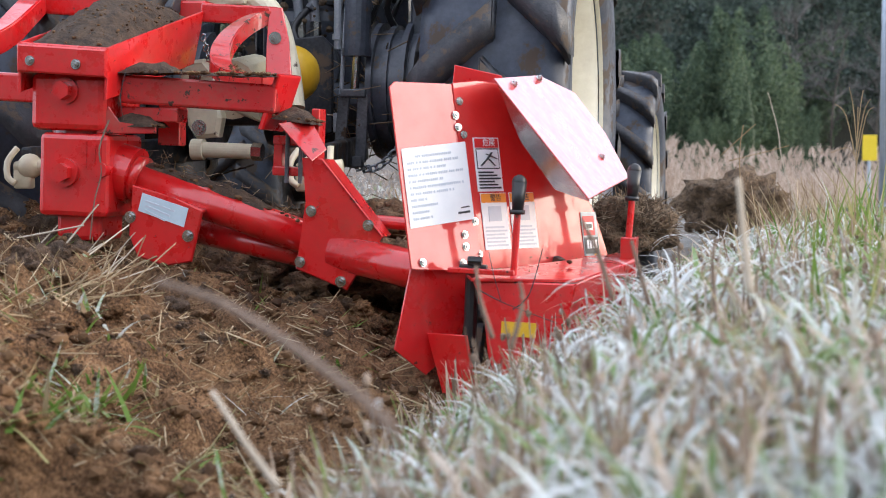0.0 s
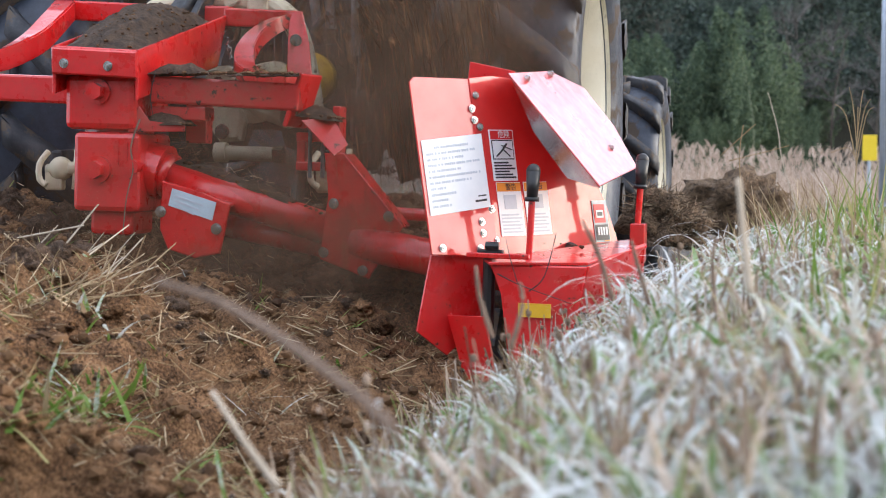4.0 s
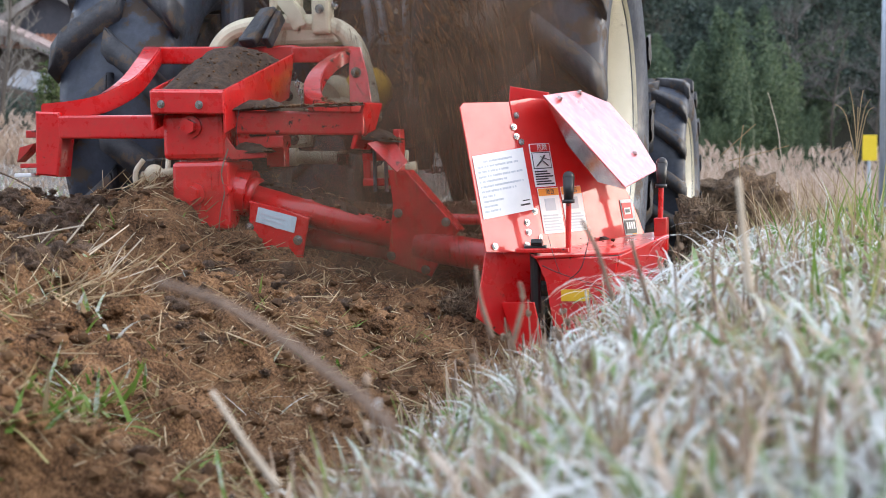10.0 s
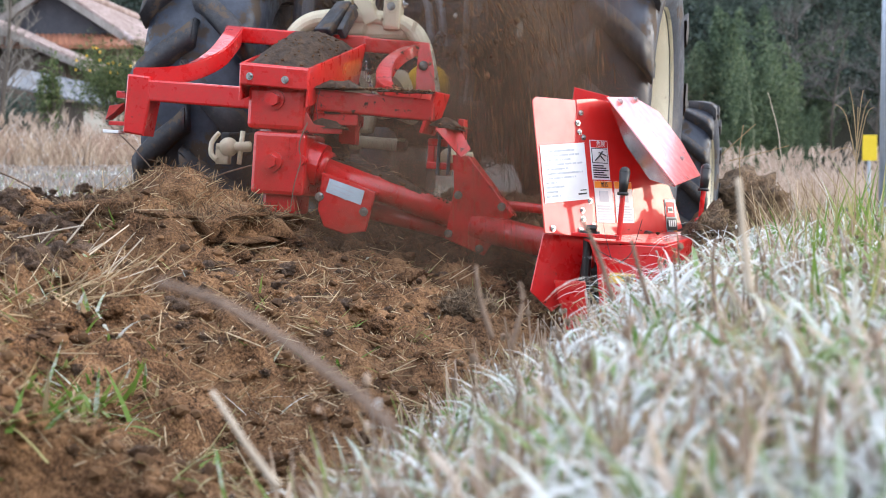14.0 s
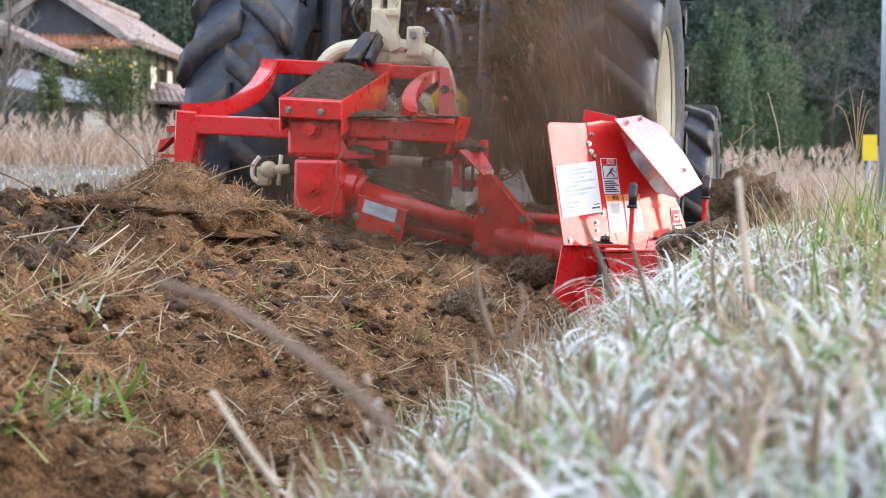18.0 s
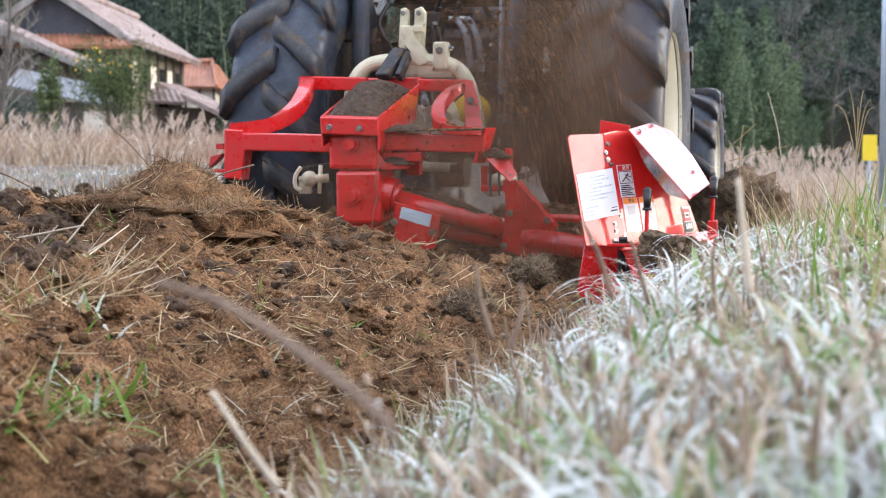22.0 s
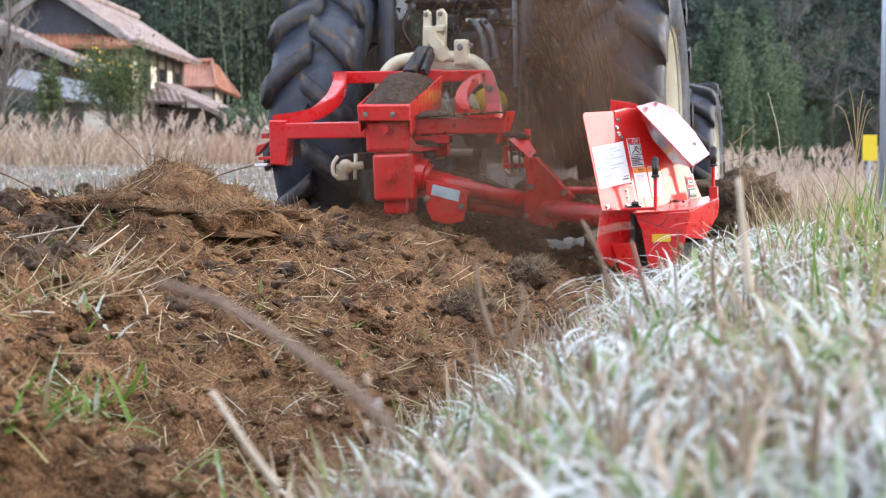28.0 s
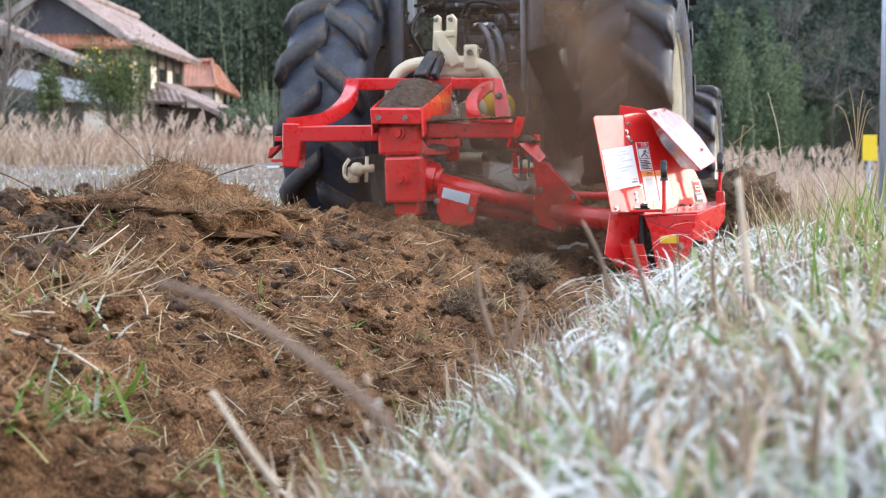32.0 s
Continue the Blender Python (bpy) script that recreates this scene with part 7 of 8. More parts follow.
random.seed(62)
greens, browns, whites = Strands(), Strands(), Strands()
for strands, px, py, n, reach, wide, bend, tilt in (
        (greens, 775, 690, 11, 0.11, 0.010, 0.5, 0.1), (greens, 830, 720, 9, 0.10, 0.007, 0.6, 0.1), (greens, 880, 650, 8, 0.09, 0.006, 0.7, 0.1), (greens, 850, 770, 10, 0.08, 0.007, 1.2, 0.2),
        (greens, 700, 850, 9, 0.07, 0.007, 1.4, 0.4), (greens, 1000, 850, 9, 0.06, 0.006, 1.4, 0.3), (greens, 1240, 840, 8, 0.06, 0.006, 1.4, 0.3), (greens, 1110, 640, 7, 0.09, 0.006, 0.6, 0.1),
        (greens, 1440, 480, 14, 0.17, 0.007, 0.5, 0.0), (greens, 1490, 470, 16, 0.19, 0.007, 0.5, 0.0), (greens, 1535, 460, 16, 0.20, 0.007, 0.6, 0.0), (greens, 1562, 470, 12, 0.19, 0.007, 0.5, 0.0),
        (greens, 1360, 490, 10, 0.14, 0.006, 0.6, 0.0), (greens, 1300, 680, 8, 0.09, 0.006, 0.6, 0.1), (greens, 1500, 640, 9, 0.09, 0.007, 0.8, 0.1),
        (browns, 960, 770, 34, 0.10, 0.006, 0.6, 0.1), (browns, 910, 800, 24, 0.08, 0.006, 0.8, 0.1), (browns, 1330, 660, 30, 0.11, 0.006, 0.5, 0.1), (browns, 1290, 620, 22, 0.10, 0.005, 0.5, 0.1),
        (browns, 1415, 560, 22, 0.13, 0.006, 0.4, 0.0), (browns, 1250, 560, 16, 0.11, 0.005, 0.4, 0.0), (browns, 1100, 700, 20, 0.10, 0.005, 0.5, 0.1), (browns, 1010, 620, 16, 0.10, 0.005, 0.5, 0.1),
        (browns, 1480, 760, 18, 0.07, 0.005, 0.8, 0.2), (browns, 1160, 790, 20, 0.06, 0.005, 0.9, 0.2), (browns, 940, 610, 14, 0.08, 0.004, 0.5, 0.2),
        (whites, 1230, 500, 12, 0.13, 0.010, 2.3, 0.2), (whites, 1290, 510, 14, 0.14, 0.011, 2.3, 0.2), (whites, 1350, 515, 14, 0.14, 0.011, 2.4, 0.2), (whites, 1440, 530, 14, 0.14, 0.011, 2.3, 0.2),
        (whites, 1520, 520, 14, 0.14, 0.011, 2.3, 0.2), (whites, 1400, 600, 10, 0.12, 0.010, 2.2, 0.2), (whites, 760, 760, 9, 0.10, 0.010, 2.0, 0.3), (whites, 620, 850, 9, 0.08, 0.010, 1.6, 0.4),
        (whites, 1330, 760, 12, 0.08, 0.010, 2.2, 0.3), (whites, 1420, 720, 12, 0.08, 0.010, 2.2, 0.3), (whites, 1500, 690, 12, 0.09, 0.010, 2.2, 0.3), (whites, 1550, 770, 12, 0.07, 0.010, 2.2, 0.3),
        (whites, 1450, 820, 12, 0.06, 0.010, 2.0, 0.3), (whites, 1540, 850, 12, 0.06, 0.010, 2.0, 0.3), (whites, 1340, 850, 10, 0.06, 0.010, 2.0, 0.3), (whites, 1110, 760, 10, 0.07, 0.009, 2.2, 0.3), (whites, 1060, 840, 10, 0.06, 0.010, 2.0, 0.3),
        (browns, 1040, 660, 26, 0.09, 0.005, 0.6, 0.1), (browns, 1000, 700, 26, 0.09, 0.005, 0.7, 0.1), (browns, 1180, 610, 24, 0.09, 0.005, 0.6, 0.1), (browns, 1130, 560, 18, 0.08, 0.005, 0.5, 0.1), (browns, 880, 850, 22, 0.06, 0.005, 0.9, 0.2),
        (greens, 800, 660, 12, 0.10, 0.011, 0.8, 0.3), (greens, 815, 760, 12, 0.10, 0.011, 1.0, 0.4), (greens, 850, 690, 8, 0.10, 0.006, 0.5, 0.2), (greens, 930, 690, 8, 0.09, 0.006, 0.7, 0.1),
        (whites, 480, 878, 8, 0.08, 0.010, 1.4, 0.5), (whites, 1180, 640, 12, 0.09, 0.009, 2.2, 0.3), (whites, 1230, 720, 12, 0.08, 0.009, 2.2, 0.3)):
    p = on_bank(px, py)
    for i in range(n):
        q = p + Vector((random.gauss(0, 0.022), random.gauss(0, 0.022), -0.004))
        strands.blade(q, (random.gauss(0, 1), random.gauss(0, 0.7)), reach * random.uniform(0.6, 1.15), wide * random.uniform(0.7, 1.1), bend * random.uniform(0.6, 1.3), 8, True, tilt)
greens.made("yellow_green_tufts", GREEN_GRASS, "fresh yellow-green grass tufts standing in the frost", "grass")
browns.made("brown_clumps", BROWN_GRASS, "brown clumps of dead grass between frosted leaves", "grass")
whites.made("arching_rimed_leaves", BROAD_GRASS, "long arching grass leaves thick with rime", "grass")


# straws that the rotor flings out; each lies by the rotor until it flies
flung = []
for n, r in ((0.085, 0.0030), (0.16, 0.0042), (0.060, 0.0026), (0.055, 0.0022), (0.10, 0.0026)):
    bm = bmesh.new()
    pipe(bm, curve_pts([(-n * 0.5, 0, 0), (-n * 0.1, 0.004, 0.006), (n * 0.2, 0, 0.004), (n * 0.5, -0.004, -0.004)], 4), r, 7, r * 0.55)
    flung.append(tagged(part("straw_piece", bm, PALE_STRAW, None, "", True), "pale dry straw piece flung onto the soil", "straw"))


def root_clod(at, size, seed, label, mat=TURF, roots=1600, peak=0.0, root_tone=DARK_ROOT):
    """A torn lump of turf and roots."""
    random.seed(seed)
    t = group_of("turf_clod", label, "soil clod", "torn turf clods", Matrix.Translation(at))
    bm = bmesh.new()
    bmesh.ops.create_icosphere(bm, subdivisions=4, radius=1)
    for v in bm.verts:
        d = 1 + 0.38 * noise.noise(v.co * 1.7 + Vector((seed, 0, 0))) + 0.28 * noise.noise(v.co * 3.6) + 0.22 * noise.noise(v.co * 7) + 0.10 * noise.noise(v.co * 14)
        if peak:
            # a heap with sloping flanks instead of a ball
            r = math.hypot(v.co.x, v.co.y)
            v.co.z = (1 - r) ** peak if v.co.z > 0 and r < 1 else -0.3
        v.co = Vector((v.co.x * size[0], v.co.y * size[1], max(v.co.z, -0.5) * size[2])) * d
    surf = [v.co.copy() for v in bm.verts if v.co.z > -0.1 * size[2]]
    part("lump", bm, mat, t, "", True)
    g = Strands()
    for i in range(roots):
        c = random.choice(surf) * random.uniform(0.8, 1.0)
        n = random.uniform(0.15, 0.5) * min(size[2], 0.085) + 0.008
        g.stick(c, c + Vector((random.gauss(0, 1), random.gauss(0, 1), random.gauss(0.1, 0.8))).normalized() * n, 0.0006 + 0.0020 * size[2])
    tagged(g.made("root_mat", root_tone, "", "", parent=t), kind="stuff")
    return t


root_clod(lane(-0.48, 8.1, 0.24), (0.25, 0.26, 0.19), 71, "brown torn turf clod lying on the bank")
root_clod(lane(-0.42, 9.2, 0.10), (0.20, 0.3, 0.13), 72, "brown torn turf clod lying on the bank")
root_clod(on_soil(940, 488), (0.065, 0.06, 0.05), 74, "dark root ball with frayed roots on the soil")
root_clod(on_soil(828, 553), (0.06, 0.05, 0.045), 75, "dark root ball with frayed roots on the soil")

# dark clods heaped beside the track, and in the hollows
random.seed(85)
clod_shapes = []
for k in range(10):
    g = Strands()
    g.crumb((0, 0, 0), 1.0)
    me = bpy.data.meshes.new("soil_clod")
    me.from_pydata([tuple(v) for v in g.v], [], g.f)
    me.polygons.foreach_set("use_smooth", [True] * len(me.polygons))
    me.materials.append(CLOD_EARTH)
    clod_shapes.append(me)
for x0, y0, x1, y1, n, r0, r1 in ((-10, 345, 150, 470, 52, 0.016, 0.048), (40, 330, 200, 380, 16, 0.012, 0.032), (300, 440, 620, 540, 50, 0.007, 0.026), (250, 545, 420, 605, 28, 0.005, 0.013),
                                  (470, 375, 660, 440, 20, 0.012, 0.036), (620, 430, 980, 560, 30, 0.006, 0.020), (0, 480, 700, 700, 44, 0.005, 0.014)):
    for i in range(n):
        r = r0 + (r1 - r0) * random.random() ** 1.6
        clod = new("soil_clod", random.choice(clod_shapes))
        clod.matrix_basis = Matrix.Translation(on_soil(random.uniform(x0, x1), random.uniform(y0, y1)) - Vector((0, 0, 0.25 * r))) @ Matrix.Rotation(random.random() * 6.28, 4, "Z") @ Matrix.Scale(r, 4)
        tagged(clod, "dark crumbly clod lying on the tilled soil", "soil clod", "dark clods on the soil")

# torn grass: tufts of leaves half buried in the soil
random.seed(86)
g, pale = Strands(), Strands()
for px, py, n, reach, wide in ((170, 715, 30, 0.12, 0.009), (120, 730, 26, 0.11, 0.009), (150, 760, 14, 0.12, 0.010), (40, 700, 14, 0.10, 0.009), (330, 820, 10, 0.12, 0.009), (280, 640, 7, 0.06, 0.006), (60, 742, 20, 0.10, 0.009), (15, 752, 18, 0.11, 0.009), (215, 745, 8, 0.10, 0.008), (80, 655, 9, 0.06, 0.006), (500, 735, 12, 0.07, 0.006), (120, 800, 5, 0.14, 0.007),
                               (300, 850, 10, 0.09, 0.007), (330, 790, 9, 0.08, 0.007), (600, 580, 8, 0.055, 0.007), (650, 585, 5, 0.045, 0.007), (740, 600, 14, 0.06, 0.005), (60, 545, 26, 0.075, 0.008), (95, 520, 20, 0.07, 0.007), (130, 545, 12, 0.06, 0.007), (250, 700, 8, 0.06, 0.007), (560, 575, 5, 0.04, 0.006), (760, 580, 8, 0.05, 0.005), (20, 540, 14, 0.06, 0.006),
                               (30, 560, 10, 0.07, 0.006), (410, 605, 7, 0.04, 0.004), (835, 525, 26, 0.07, 0.005), (860, 540, 14, 0.08, 0.006), (790, 405, 26, 0.07, 0.005), (840, 410, 20, 0.07, 0.005),
                               (930, 440, 18, 0.06, 0.004), (120, 390, 16, 0.06, 0.005), (200, 400, 10, 0.06, 0.005), (20, 525, 12, 0.06, 0.005), (565, 640, 5, 0.05, 0.006), (220, 660, 6, 0.05, 0.006), (640, 455, 6, 0.06, 0.006)):
    p = on_soil(px, py)
    for i in range(n):
        q = p + Vector((random.gauss(0, 0.022), random.gauss(0, 0.03), -0.006))
        (g if random.random() < 0.7 else pale).blade(q, (random.gauss(0, 1), random.gauss(-0.2, 0.7)), reach * random.uniform(0.6, 1.2), wide * random.uniform(0.6, 1.1), random.uniform(-0.3, 0.9), 6, True, random.uniform(0.5, 1.2))
for px, py, n, reach, an0 in ((130, 520, 20, 0.12, 0.5), (170, 495, 10, 0.11, 0.9), (90, 540, 10, 0.10, 1.1), (60, 500, 12, 0.10, 1.4), (700, 430, 16, 0.07, 0.8), (560, 500, 10, 0.07, 0.9), (270, 330, 60, 0.075, 0.5), (350, 370, 44, 0.08, 0.2), (420, 390, 26, 0.08, 0.1), (150, 350, 26, 0.06, 1.2),
                              (240, 590, 7, 0.06, 1.2), (900, 560, 16, 0.09, 1.0), (780, 490, 12, 0.08, 0.7), (940, 470, 22, 0.07, 0.5), (640, 520, 5, 0.06, 0.9), (60, 620, 8, 0.08, 0.1)):
    p = on_soil(px, py)
    for i in range(n):
        q = p + Vector((random.gauss(0, 0.05), random.gauss(0, 0.05), -0.004))
        an = random.gauss(an0, 0.6)
        pale.stick(q, q + Vector((math.cos(an), random.gauss(0, 0.4), abs(math.sin(an)) * random.uniform(0.2, 1.0))).normalized() * reach * random.uniform(0.4, 1.1), random.uniform(0.0007, 0.0016))
g.made("torn_leaf_tufts", GREEN_GRASS, "tufts of torn green grass half buried in soil", "grass")
pale.made("torn_straw_tufts", STRAW, "tufts of dry straw half buried in soil", "straw")

# the heap of roots that builds up beside the track
root_heap = root_clod(lane(-1.70, 4.02, soil_z(-1.70, 4.02) - 0.085), (0.31, 0.22, 0.150), 78, "heap of torn grass roots and soil", SOIL, 4600, 1.0, ROOT_BROWN)

# loose soil that the implement pushes along before its tube
random.seed(87)
g = Strands()
for i in range(560):
    x, y = random.uniform(0.02, 0.92), random.gauss(-0.76, 0.12)
    top = 0.23 * math.exp(-((x - 0.50) / 0.34) ** 2) * math.exp(-((y + 0.76) / 0.22) ** 2)
    g.crumb(Vector((x, y, -0.06 + top * random.uniform(0.2, 1.0))), random.uniform(0.018, 0.050))
ridge = g.made("pushed_soil", SOIL_DARK, "ridge of loose soil pushed along by the implement", "soil")
ridge_grass = Strands()
for i in range(170):
    x, y = random.uniform(0.12, 0.86), random.gauss(-0.84, 0.07)
    z = -0.06 + 0.20 * math.exp(-((x - 0.50) / 0.34) ** 2) * math.exp(-((y + 0.76) / 0.22) ** 2)
    d = Vector((random.gauss(0, 1), random.gauss(-0.3, 0.7), random.gauss(0.5, 0.5))).normalized()
    ridge_grass.stick((x, y, z), Vector((x, y, z)) + d * random.uniform(0.02, 0.08), random.uniform(0.0007, 0.0018))
ridge_straw = ridge_grass.made("ridge_straw", STRAW, "straw torn up in the pushed ridge of soil", "straw")
ridge.data.polygons.foreach_set("use_smooth", [True] * len(ridge.data.polygons))

pushed_clod = root_clod(spot(1115, 410, 3.6), (0.088, 0.09, 0.075), 77, "torn brown turf clod pushed along by the implement")

# soil thrown up by the rotor: bundles of flying crumbs, and thin dust
sprays, veils = [], []
random.seed(81)
for k in range(8):
    g = Strands()
    for i in range(620):
        t = random.random()
        c = Vector((random.gauss(0, 0.06 + 0.07 * t) - abs(random.gauss(0, 0.10)), random.gauss(0, 0.06), (t - 0.5) * 0.7))
        d = Vector((-0.3 + random.gauss(0, 0.15), random.gauss(0, 0.15), 1)).normalized()
        if random.random() < 0.08:
            g.lump(c, random.uniform(0.004, 0.010), 1.0)
        else:
            n = random.uniform(0.004, 0.018)
            g.stick(c - d * n, c + d * n, random.uniform(0.0009, 0.0018), 3)
    sprays.append(g.made("flying_soil", CLOD, "brown soil crumbs thrown up by the rotor", "soil", "stuff"))
for k in range(9):
    verts, faces, n = [], [], 16
    for j in range(n + 1):
        for i in range(n + 1):
            x, z = 1.3 * (i / n - 0.5), 1.3 * (j / n - 0.5)
            verts.append((x, 0.06 * math.sin(5 * x + k) + 0.05 * math.sin(4 * z + 2 * k), z))
    for j in range(n):
        for i in range(n):
            q = j * (n + 1) + i
            faces.append((q, q + 1, q + n + 2, q + n + 1))
    veil_ob = part("dust_cloud", (verts, [], faces), DUST, None, "", True)
    # the last three are narrow columns over the rotor
    veil_ob.scale = (0.42, 1, 1.05) if k > 5 else (0.95, 1, 0.75)
    veils.append(tagged(veil_ob, "thin brown dust hanging behind the implement", "dust", kind="stuff"))


def motions():
    walk(tractor, [
        (0, body(-0.474, 4.603, 0.249, 11.93, -0.28, 0.25)), (2, body(-0.474, 4.603, 0.249, 11.93, -0.28, 0.25)), (2.5, body(-0.464, 4.646, 0.254, 11.88, -0.34, 0.42)),
        (3, body(-0.455, 4.680, 0.249, 11.87, -0.46, 0.40)), (3.5, body(-0.447, 4.717, 0.245, 11.97, -0.47, 0.32)), (5.5, body(-0.400, 4.925, 0.223, 13.04, 0.10, -0.39)),
        (6, body(-0.389, 4.963, 0.222, 13.26, 0.17, -0.52)), (6.5, body(-0.379, 5.012, 0.222, 13.36, 0.08, -0.59)), (7, body(-0.368, 5.061, 0.223, 13.56, 0.05, -0.77)),
        (7.5, body(-0.356, 5.111, 0.223, 13.73, 0.03, -1.09)), (8, body(-0.343, 5.163, 0.223, 13.73, -0.08, -1.52)), (8.5, body(-0.331, 5.211, 0.222, 13.59, -0.16, -1.90)),
        (9, body(-0.316, 5.254, 0.222, 13.66, -0.12, -2.06)), (9.5, body(-0.302, 5.298, 0.224, 13.71, -0.23, -1.79)), (10, body(-0.285, 5.342, 0.226, 13.70, -0.27, -1.46)),
        (10.5, body(-0.266, 5.387, 0.231, 13.77, -0.45, -0.99)), (11, body(-0.247, 5.432, 0.236, 13.74, -0.68, -0.34)), (11.5, body(-0.227, 5.481, 0.242, 13.60, -0.92, 0.43)),
        (12, body(-0.208, 5.532, 0.249, 13.41, -1.16, 1.12)), (12.5, body(-0.195, 5.578, 0.254, 13.25, -1.32, 1.61)), (13, body(-0.180, 5.621, 0.258, 13.22, -1.46, 2.07)),
        (13.5, body(-0.162, 5.666, 0.260, 13.46, -1.66, 2.40)), (14, body(-0.147, 5.719, 0.256, 13.54, -1.97, 2.65)), (14.5, body(-0.136, 5.766, 0.249, 13.59, -2.08, 2.79)),
        (16.5, body(-0.086, 6.010, 0.225, 13.69, -1.75, 2.30)), (17, body(-0.080, 6.057, 0.217, 13.65, -1.63, 2.11)), (17.5, body(-0.073, 6.112, 0.209, 13.63, -1.37, 1.74)),
        (18, body(-0.065, 6.167, 0.201, 13.66, -1.11, 1.27)), (18.5, body(-0.056, 6.228, 0.195, 13.68, -0.65, 0.73)), (19, body(-0.046, 6.295, 0.192, 13.67, -0.13, 0.21)),
        (19.5, body(-0.034, 6.359, 0.191, 13.75, 0.35, -0.12)), (20, body(-0.019, 6.420, 0.190, 13.82, 0.77, -0.25)), (20.5, body(-0.004, 6.480, 0.189, 13.84, 1.11, -0.22)),
        (21, body(0.011, 6.536, 0.191, 13.81, 1.33, -0.17)), (21.5, body(0.024, 6.592, 0.194, 13.83, 1.47, 0.01)), (22, body(0.039, 6.651, 0.200, 13.73, 1.36, 0.46)),
        (22.5, body(0.054, 6.710, 0.205, 13.61, 1.13, 0.93)), (23, body(0.069, 6.769, 0.213, 13.51, 0.90, 1.33)), (23.5, body(0.081, 6.825, 0.219, 13.41, 0.78, 1.45)),
        (24, body(0.089, 6.878, 0.223, 13.31, 0.73, 1.24)), (24.5, body(0.095, 6.932, 0.226, 13.18, 0.70, 0.83)), (25, body(0.099, 6.986, 0.231, 13.20, 0.75, 0.32)),
        (25.5, body(0.103, 7.029, 0.235, 13.30, 0.83, -0.07)), (27.5, body(0.138, 7.226, 0.242, 13.70, 0.85, -1.38)), (28, body(0.142, 7.257, 0.241, 13.75, 0.87, -1.43)),
        (28.5, body(0.153, 7.293, 0.240, 13.82, 0.88, -1.54)), (29, body(0.162, 7.321, 0.239, 13.86, 0.88, -1.63)), (29.5, body(0.166, 7.337, 0.236, 13.85, 0.90, -1.60)),
        (30, body(0.166, 7.337, 0.236, 13.85, 0.90, -1.60)), (30.5, body(0.166, 7.337, 0.236, 13.85, 0.90, -1.60)), (31, body(0.166, 7.339, 0.234, 13.72, 1.03, -1.45)),
        (31.5, body(0.169, 7.350, 0.231, 13.40, 1.10, -1.20)), (32, body(0.174, 7.366, 0.229, 13.31, 1.06, -1.01))])
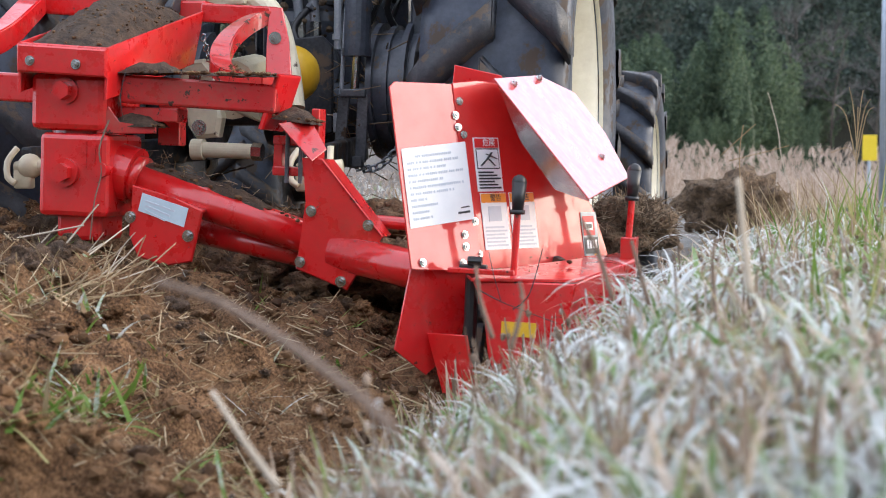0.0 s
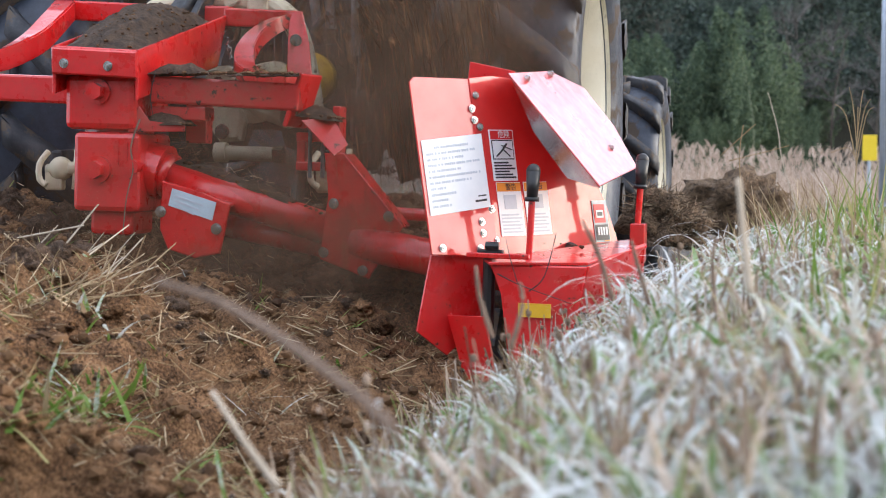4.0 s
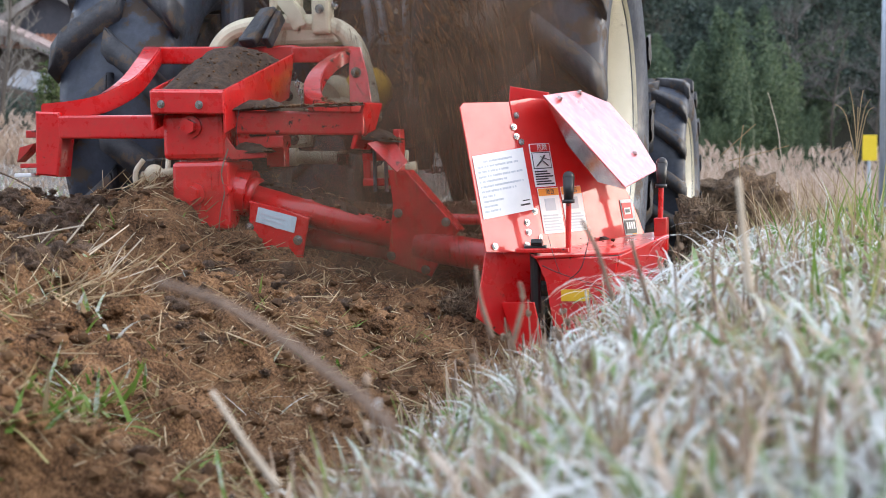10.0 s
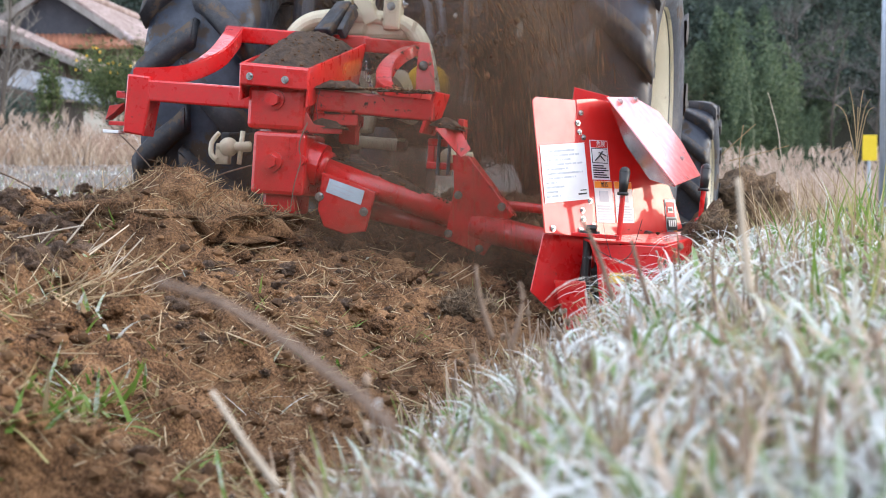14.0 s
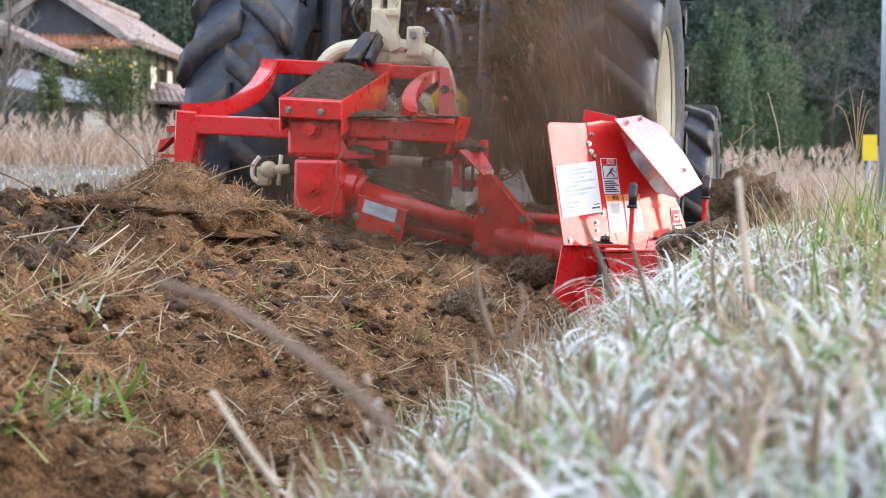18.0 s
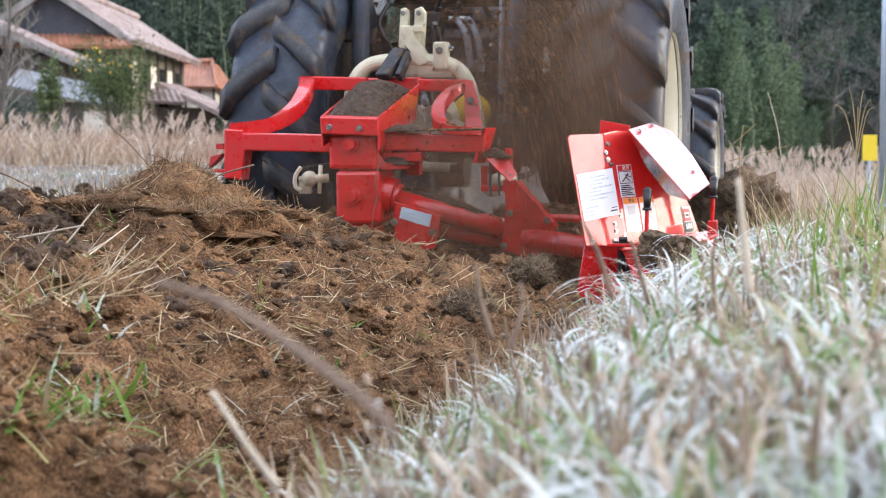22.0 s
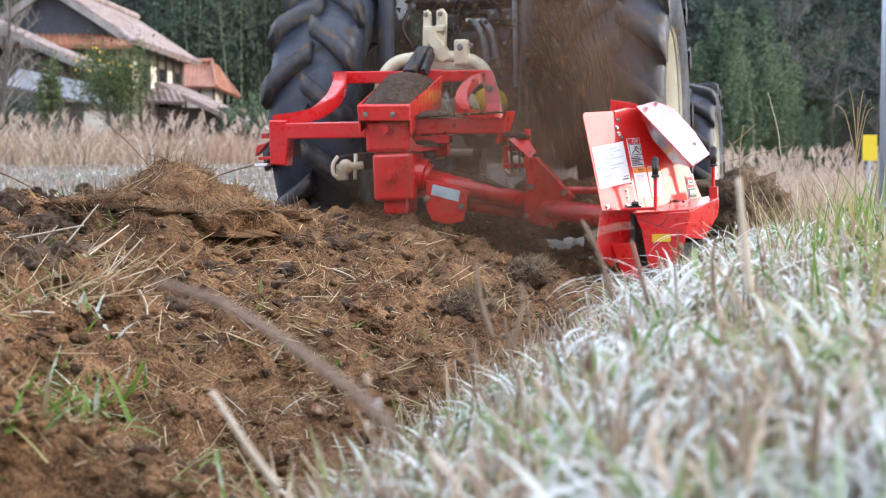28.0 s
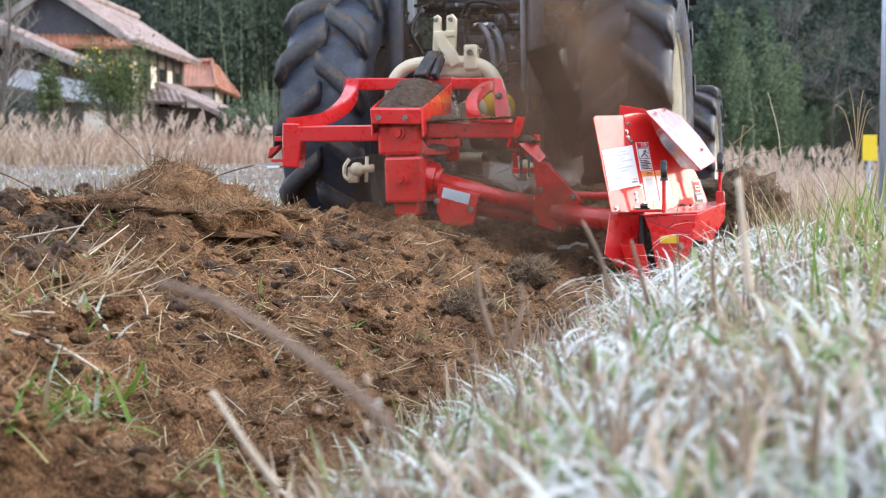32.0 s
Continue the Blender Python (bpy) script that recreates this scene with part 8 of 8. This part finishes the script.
    implement_rows = [
        (0, body(-0.479, 4.605, 0.273, 12.63, -0.19, 2.05)), (2, body(-0.479, 4.605, 0.273, 12.63, -0.19, 2.05)), (2.5, body(-0.468, 4.644, 0.276, 12.69, -0.66, 2.27)),
        (3, body(-0.458, 4.679, 0.277, 12.67, -0.70, 2.10)), (3.5, body(-0.449, 4.717, 0.277, 12.71, -0.52, 1.81)), (5.5, body(-0.399, 4.921, 0.239, 13.25, -0.31, -0.28)),
        (6, body(-0.389, 4.960, 0.238, 13.35, -0.18, -0.53)), (6.5, body(-0.376, 5.010, 0.235, 13.45, -0.02, -0.85)), (7, body(-0.363, 5.060, 0.229, 13.59, 0.17, -1.33)),
        (7.5, body(-0.350, 5.112, 0.222, 13.70, 0.30, -1.79)), (8, body(-0.337, 5.165, 0.217, 13.77, 0.36, -2.08)), (8.5, body(-0.324, 5.214, 0.217, 13.86, 0.43, -2.13)),
        (9, body(-0.309, 5.257, 0.216, 14.02, 0.46, -2.16)), (9.5, body(-0.295, 5.299, 0.213, 14.11, 0.18, -1.84)), (10, body(-0.279, 5.342, 0.214, 14.10, -0.02, -1.49)),
        (10.5, body(-0.264, 5.388, 0.218, 13.93, -0.28, -0.89)), (11, body(-0.249, 5.435, 0.226, 13.68, -0.45, -0.08)), (11.5, body(-0.231, 5.484, 0.237, 13.54, -0.65, 1.00)),
        (12, body(-0.214, 5.536, 0.247, 13.43, -0.87, 1.92)), (12.5, body(-0.201, 5.579, 0.249, 13.26, -1.22, 2.34)), (13, body(-0.183, 5.621, 0.250, 13.34, -1.51, 2.58)),
        (13.5, body(-0.168, 5.666, 0.251, 13.34, -1.81, 2.95)), (14, body(-0.156, 5.720, 0.246, 13.22, -2.11, 3.29)), (14.5, body(-0.146, 5.768, 0.240, 13.15, -2.10, 3.40)),
        (16.5, body(-0.091, 6.015, 0.222, 13.54, -1.25, 2.82)), (17, body(-0.084, 6.060, 0.213, 13.52, -1.25, 2.40)), (17.5, body(-0.075, 6.116, 0.207, 13.49, -0.95, 1.76)),
        (18, body(-0.064, 6.170, 0.198, 13.61, -0.70, 1.13)), (18.5, body(-0.053, 6.230, 0.190, 13.66, -0.37, 0.41)), (19, body(-0.042, 6.294, 0.183, 13.68, -0.10, -0.22)),
        (19.5, body(-0.030, 6.357, 0.180, 13.77, 0.21, -0.67)), (20, body(-0.014, 6.416, 0.176, 13.86, 0.40, -0.91)), (20.5, body(0.003, 6.474, 0.175, 13.87, 0.59, -1.16)),
        (21, body(0.020, 6.530, 0.177, 13.98, 0.79, -1.24)), (21.5, body(0.034, 6.586, 0.181, 13.99, 0.96, -1.07)), (22, body(0.047, 6.645, 0.186, 13.84, 0.80, -0.46)),
        (22.5, body(0.059, 6.706, 0.192, 13.61, 0.70, 0.15)), (23, body(0.072, 6.768, 0.204, 13.42, 0.83, 0.67)), (23.5, body(0.082, 6.827, 0.217, 13.21, 1.04, 1.06)),
        (24, body(0.088, 6.883, 0.224, 12.98, 1.33, 0.94)), (24.5, body(0.094, 6.937, 0.230, 12.92, 1.38, 0.61)), (25, body(0.099, 6.990, 0.236, 12.91, 1.28, -0.06)),
        (25.5, body(0.103, 7.031, 0.239, 12.96, 1.11, -0.57)), (27.5, body(0.139, 7.224, 0.243, 13.37, 0.70, -2.15)), (28, body(0.143, 7.255, 0.243, 13.36, 0.75, -2.24)),
        (28.5, body(0.153, 7.292, 0.241, 13.40, 0.69, -2.31)), (29, body(0.161, 7.320, 0.241, 13.36, 0.74, -2.33)), (29.5, body(0.164, 7.337, 0.240, 13.31, 0.89, -2.32)),
        (30, body(0.164, 7.337, 0.240, 13.31, 0.89, -2.32)), (30.5, body(0.164, 7.337, 0.240, 13.31, 0.89, -2.32)), (31, body(0.163, 7.335, 0.229, 13.10, 0.49, -2.18)),
        (31.5, body(0.164, 7.340, 0.210, 12.81, -0.33, -1.90)), (32, body(0.171, 7.352, 0.201, 12.92, -0.72, -1.77))]
    walk(implement, implement_rows)
    walk(ridge, implement_rows)
    walk(ridge_straw, implement_rows)
    home = root_heap.matrix_basis.copy()
    walk(root_heap, [(t, Matrix.Translation((0, 0, -drop)) @ home) for t, drop in ((0, 0.15), (8, 0.14), (10, 0.08), (12.5, 0.03), (16.5, 0.0), (32, 0.0))])

    def implement_at(t):
        for (a, ma), (b, mb) in zip(implement_rows, implement_rows[1:]):
            if t <= b:
                return ma.lerp(mb, (t - a) / (b - a))
        return implement_rows[-1][1]

    # crumbs rise from the rotor, arch over and drop back into the soil, again and again from 2.3 s on
    hidden, lift, top, fall = (0.80, -1.10, -0.55), (0.74, -1.08, 0.42), (0.50, -0.92, 0.92), (0.20, -0.80, 0.50)
    for k, s in enumerate(sprays):
        rows, t = [(0, implement_at(0) @ pose(*hidden)), (2.2 + 0.1 * k, implement_at(2.3) @ pose(*hidden))], 2.35 + 0.1 * k
        while t < 31.25:
            if 29.0 < t < 31.15:
                rows.append((t + 0.7, implement_at(t + 0.7) @ pose(*hidden)))
                t += 0.8
                continue
            for dt, p, turn in ((0.1, lift, 0), (0.3, top, 24), (0.5, fall, 60), (0.6, (0.1, -0.80, -0.5), 70), (0.72, hidden, 0)):
                rows.append((t + dt, implement_at(t + dt) @ pose(*p, 0, -turn, 9 * k)))
            t += 0.8
        rows.append((max(t + 0.05, 31.9), implement_at(32) @ pose(*hidden)))
        walk(s, [r for r in rows if r[0] <= 32])
    # dust hangs behind the rotor while it works
    for k, (s, c) in enumerate(zip(veils, ((0.40, -0.62, 0.58), (0.10, -0.42, 0.56), (0.55, -0.72, 0.36), (0.30, -0.90, 0.22), (0.52, -1.18, 0.12), (0.20, -1.26, 0.06), (0.66, -0.98, 0.72), (0.60, -0.86, 0.84), (0.70, -1.04, 0.60)))):
        rows = [(0, implement_at(0) @ pose(c[0], c[1], -1.4)), (2.2, implement_at(2.2) @ pose(c[0], c[1], -1.4))]
        t = 2.8 + 0.15 * k
        while t < 32.5:
            low = -1.4 if 29.3 < t < 31.3 else 0.0
            sway = math.sin(2.1 * t + k)
            rows.append((min(t, 32), implement_at(min(t, 32)) @ pose(c[0] + 0.05 * sway, c[1], c[2] + low + 0.07 * math.sin(3.3 * t + 2 * k), 0, -20 + 8 * sway, 0)))
            t += 0.4
        walk(s, rows)
    # the torn turf clod rides up along the shield, tips over and is dragged on
    walk(pushed_clod, [(t, Matrix.Translation(spot(px, py, d)) @ Matrix.Rotation(radians(a), 4, "Y")) for t, px, py, d, a in (
        (0, 1115, 410, 3.5, 0), (2, 1115, 410, 3.5, 0), (3, 1140, 408, 3.6, 8), (4.5, 1195, 395, 3.75, 20), (6, 1240, 390, 3.9, 35), (6.8, 1225, 422, 3.95, 50),
        (7.6, 1200, 470, 4.0, 60), (8.4, 1195, 472, 4.05, 60), (9.5, 1215, 440, 4.1, 80), (11.2, 1252, 390, 4.2, 110), (12.4, 1248, 396, 4.25, 118),
        (13.2, 1240, 412, 4.27, 130), (17, 1235, 428, 4.3, 160), (20, 1205, 437, 4.5, 180), (22, 1190, 442, 4.7, 195), (22.5, 1195, 460, 4.7, 205), (23, 1205, 540, 4.6, 225), (32, 1205, 540, 4.6, 225))])
    # flung straws: time of flight, then the resting place and turn
    for s, (t, px, py, tilt, turn) in zip(flung, ((22.9, 40, 562, -12, 10), (27.9, 95, 622, 20, -12), (26.6, 251, 545, 78, 20), (27.0, 262, 552, -70, 30), (27.2, 620, 495, 30, 0))):
        start = implement_at(t) @ pose(0.85, -1.15, -0.16)
        rest = Matrix.Translation(on_soil(px, py, 0.012)) @ pose(0, 0, 0, 0, tilt, turn)
        mid = Matrix.Translation((start.translation + rest.translation) * 0.5 + Vector((0, 0, 0.35))) @ pose(0, 0, 0, 0, tilt - 60, turn + 40)
        walk(s, [(0, implement_at(0) @ pose(0.85, -1.15, -0.16))] + [(k, implement_at(k) @ pose(0.85, -1.15, -0.16)) for k in range(2, int(t), 2)] + [(t, start), (t + 0.25, mid), (t + 0.5, rest), (32, rest)])
    travel = [(0, 0.000), (2, 0.000), (2.5, 0.044), (3, 0.080), (3.5, 0.117), (5.5, 0.330), (6, 0.370), (7, 0.470), (8, 0.575), (9, 0.670), (10, 0.763), (11, 0.860), (12, 0.966), (13, 1.058), (14, 1.162), (14.5, 1.210), (16.5, 1.459), (17, 1.506), (18, 1.617), (19, 1.745), (20, 1.874), (21, 1.993), (22, 2.111), (23, 2.233), (24, 2.344), (25, 2.451), (25.5, 2.493), (27.5, 2.693), (28, 2.724), (29, 2.792), (30, 2.808), (31, 2.810), (32, 2.838)]
    for w, r in zip(wheels, (0.64, 0.64, 0.41, 0.41)):
        home = w.matrix_basis.copy()
        walk(w, [(t, home @ Matrix.Rotation(-d / r, 4, "X")) for t, d in travel])
    # the truck drives past once, downhill
    def road(t):
        x = 0.91 + (14.2 if t < 24.0 else 14.9) * (t - 24.0)
        return Matrix.Translation((x, 27.5, 0.18 - 0.80 * min(max((x + 4.85) / 11.5, -0.2), 1.3))) @ Matrix.Rotation(radians(4.0), 4, "Y")

    walk(truck, [(t, road(t)) for t in (0, 22, 23.2, 23.6, 24.0, 24.4, 24.8, 25.2, 26, 32)])
    for w in truck_wheels:
        home = w.matrix_basis.copy()
        walk(w, [(0, home)] + [(t, home @ Matrix.Rotation((t - 22.9) * 36, 4, "Y")) for t in (22.9 + 0.04 * k for k in range(56))] + [(32, home)])


motions()
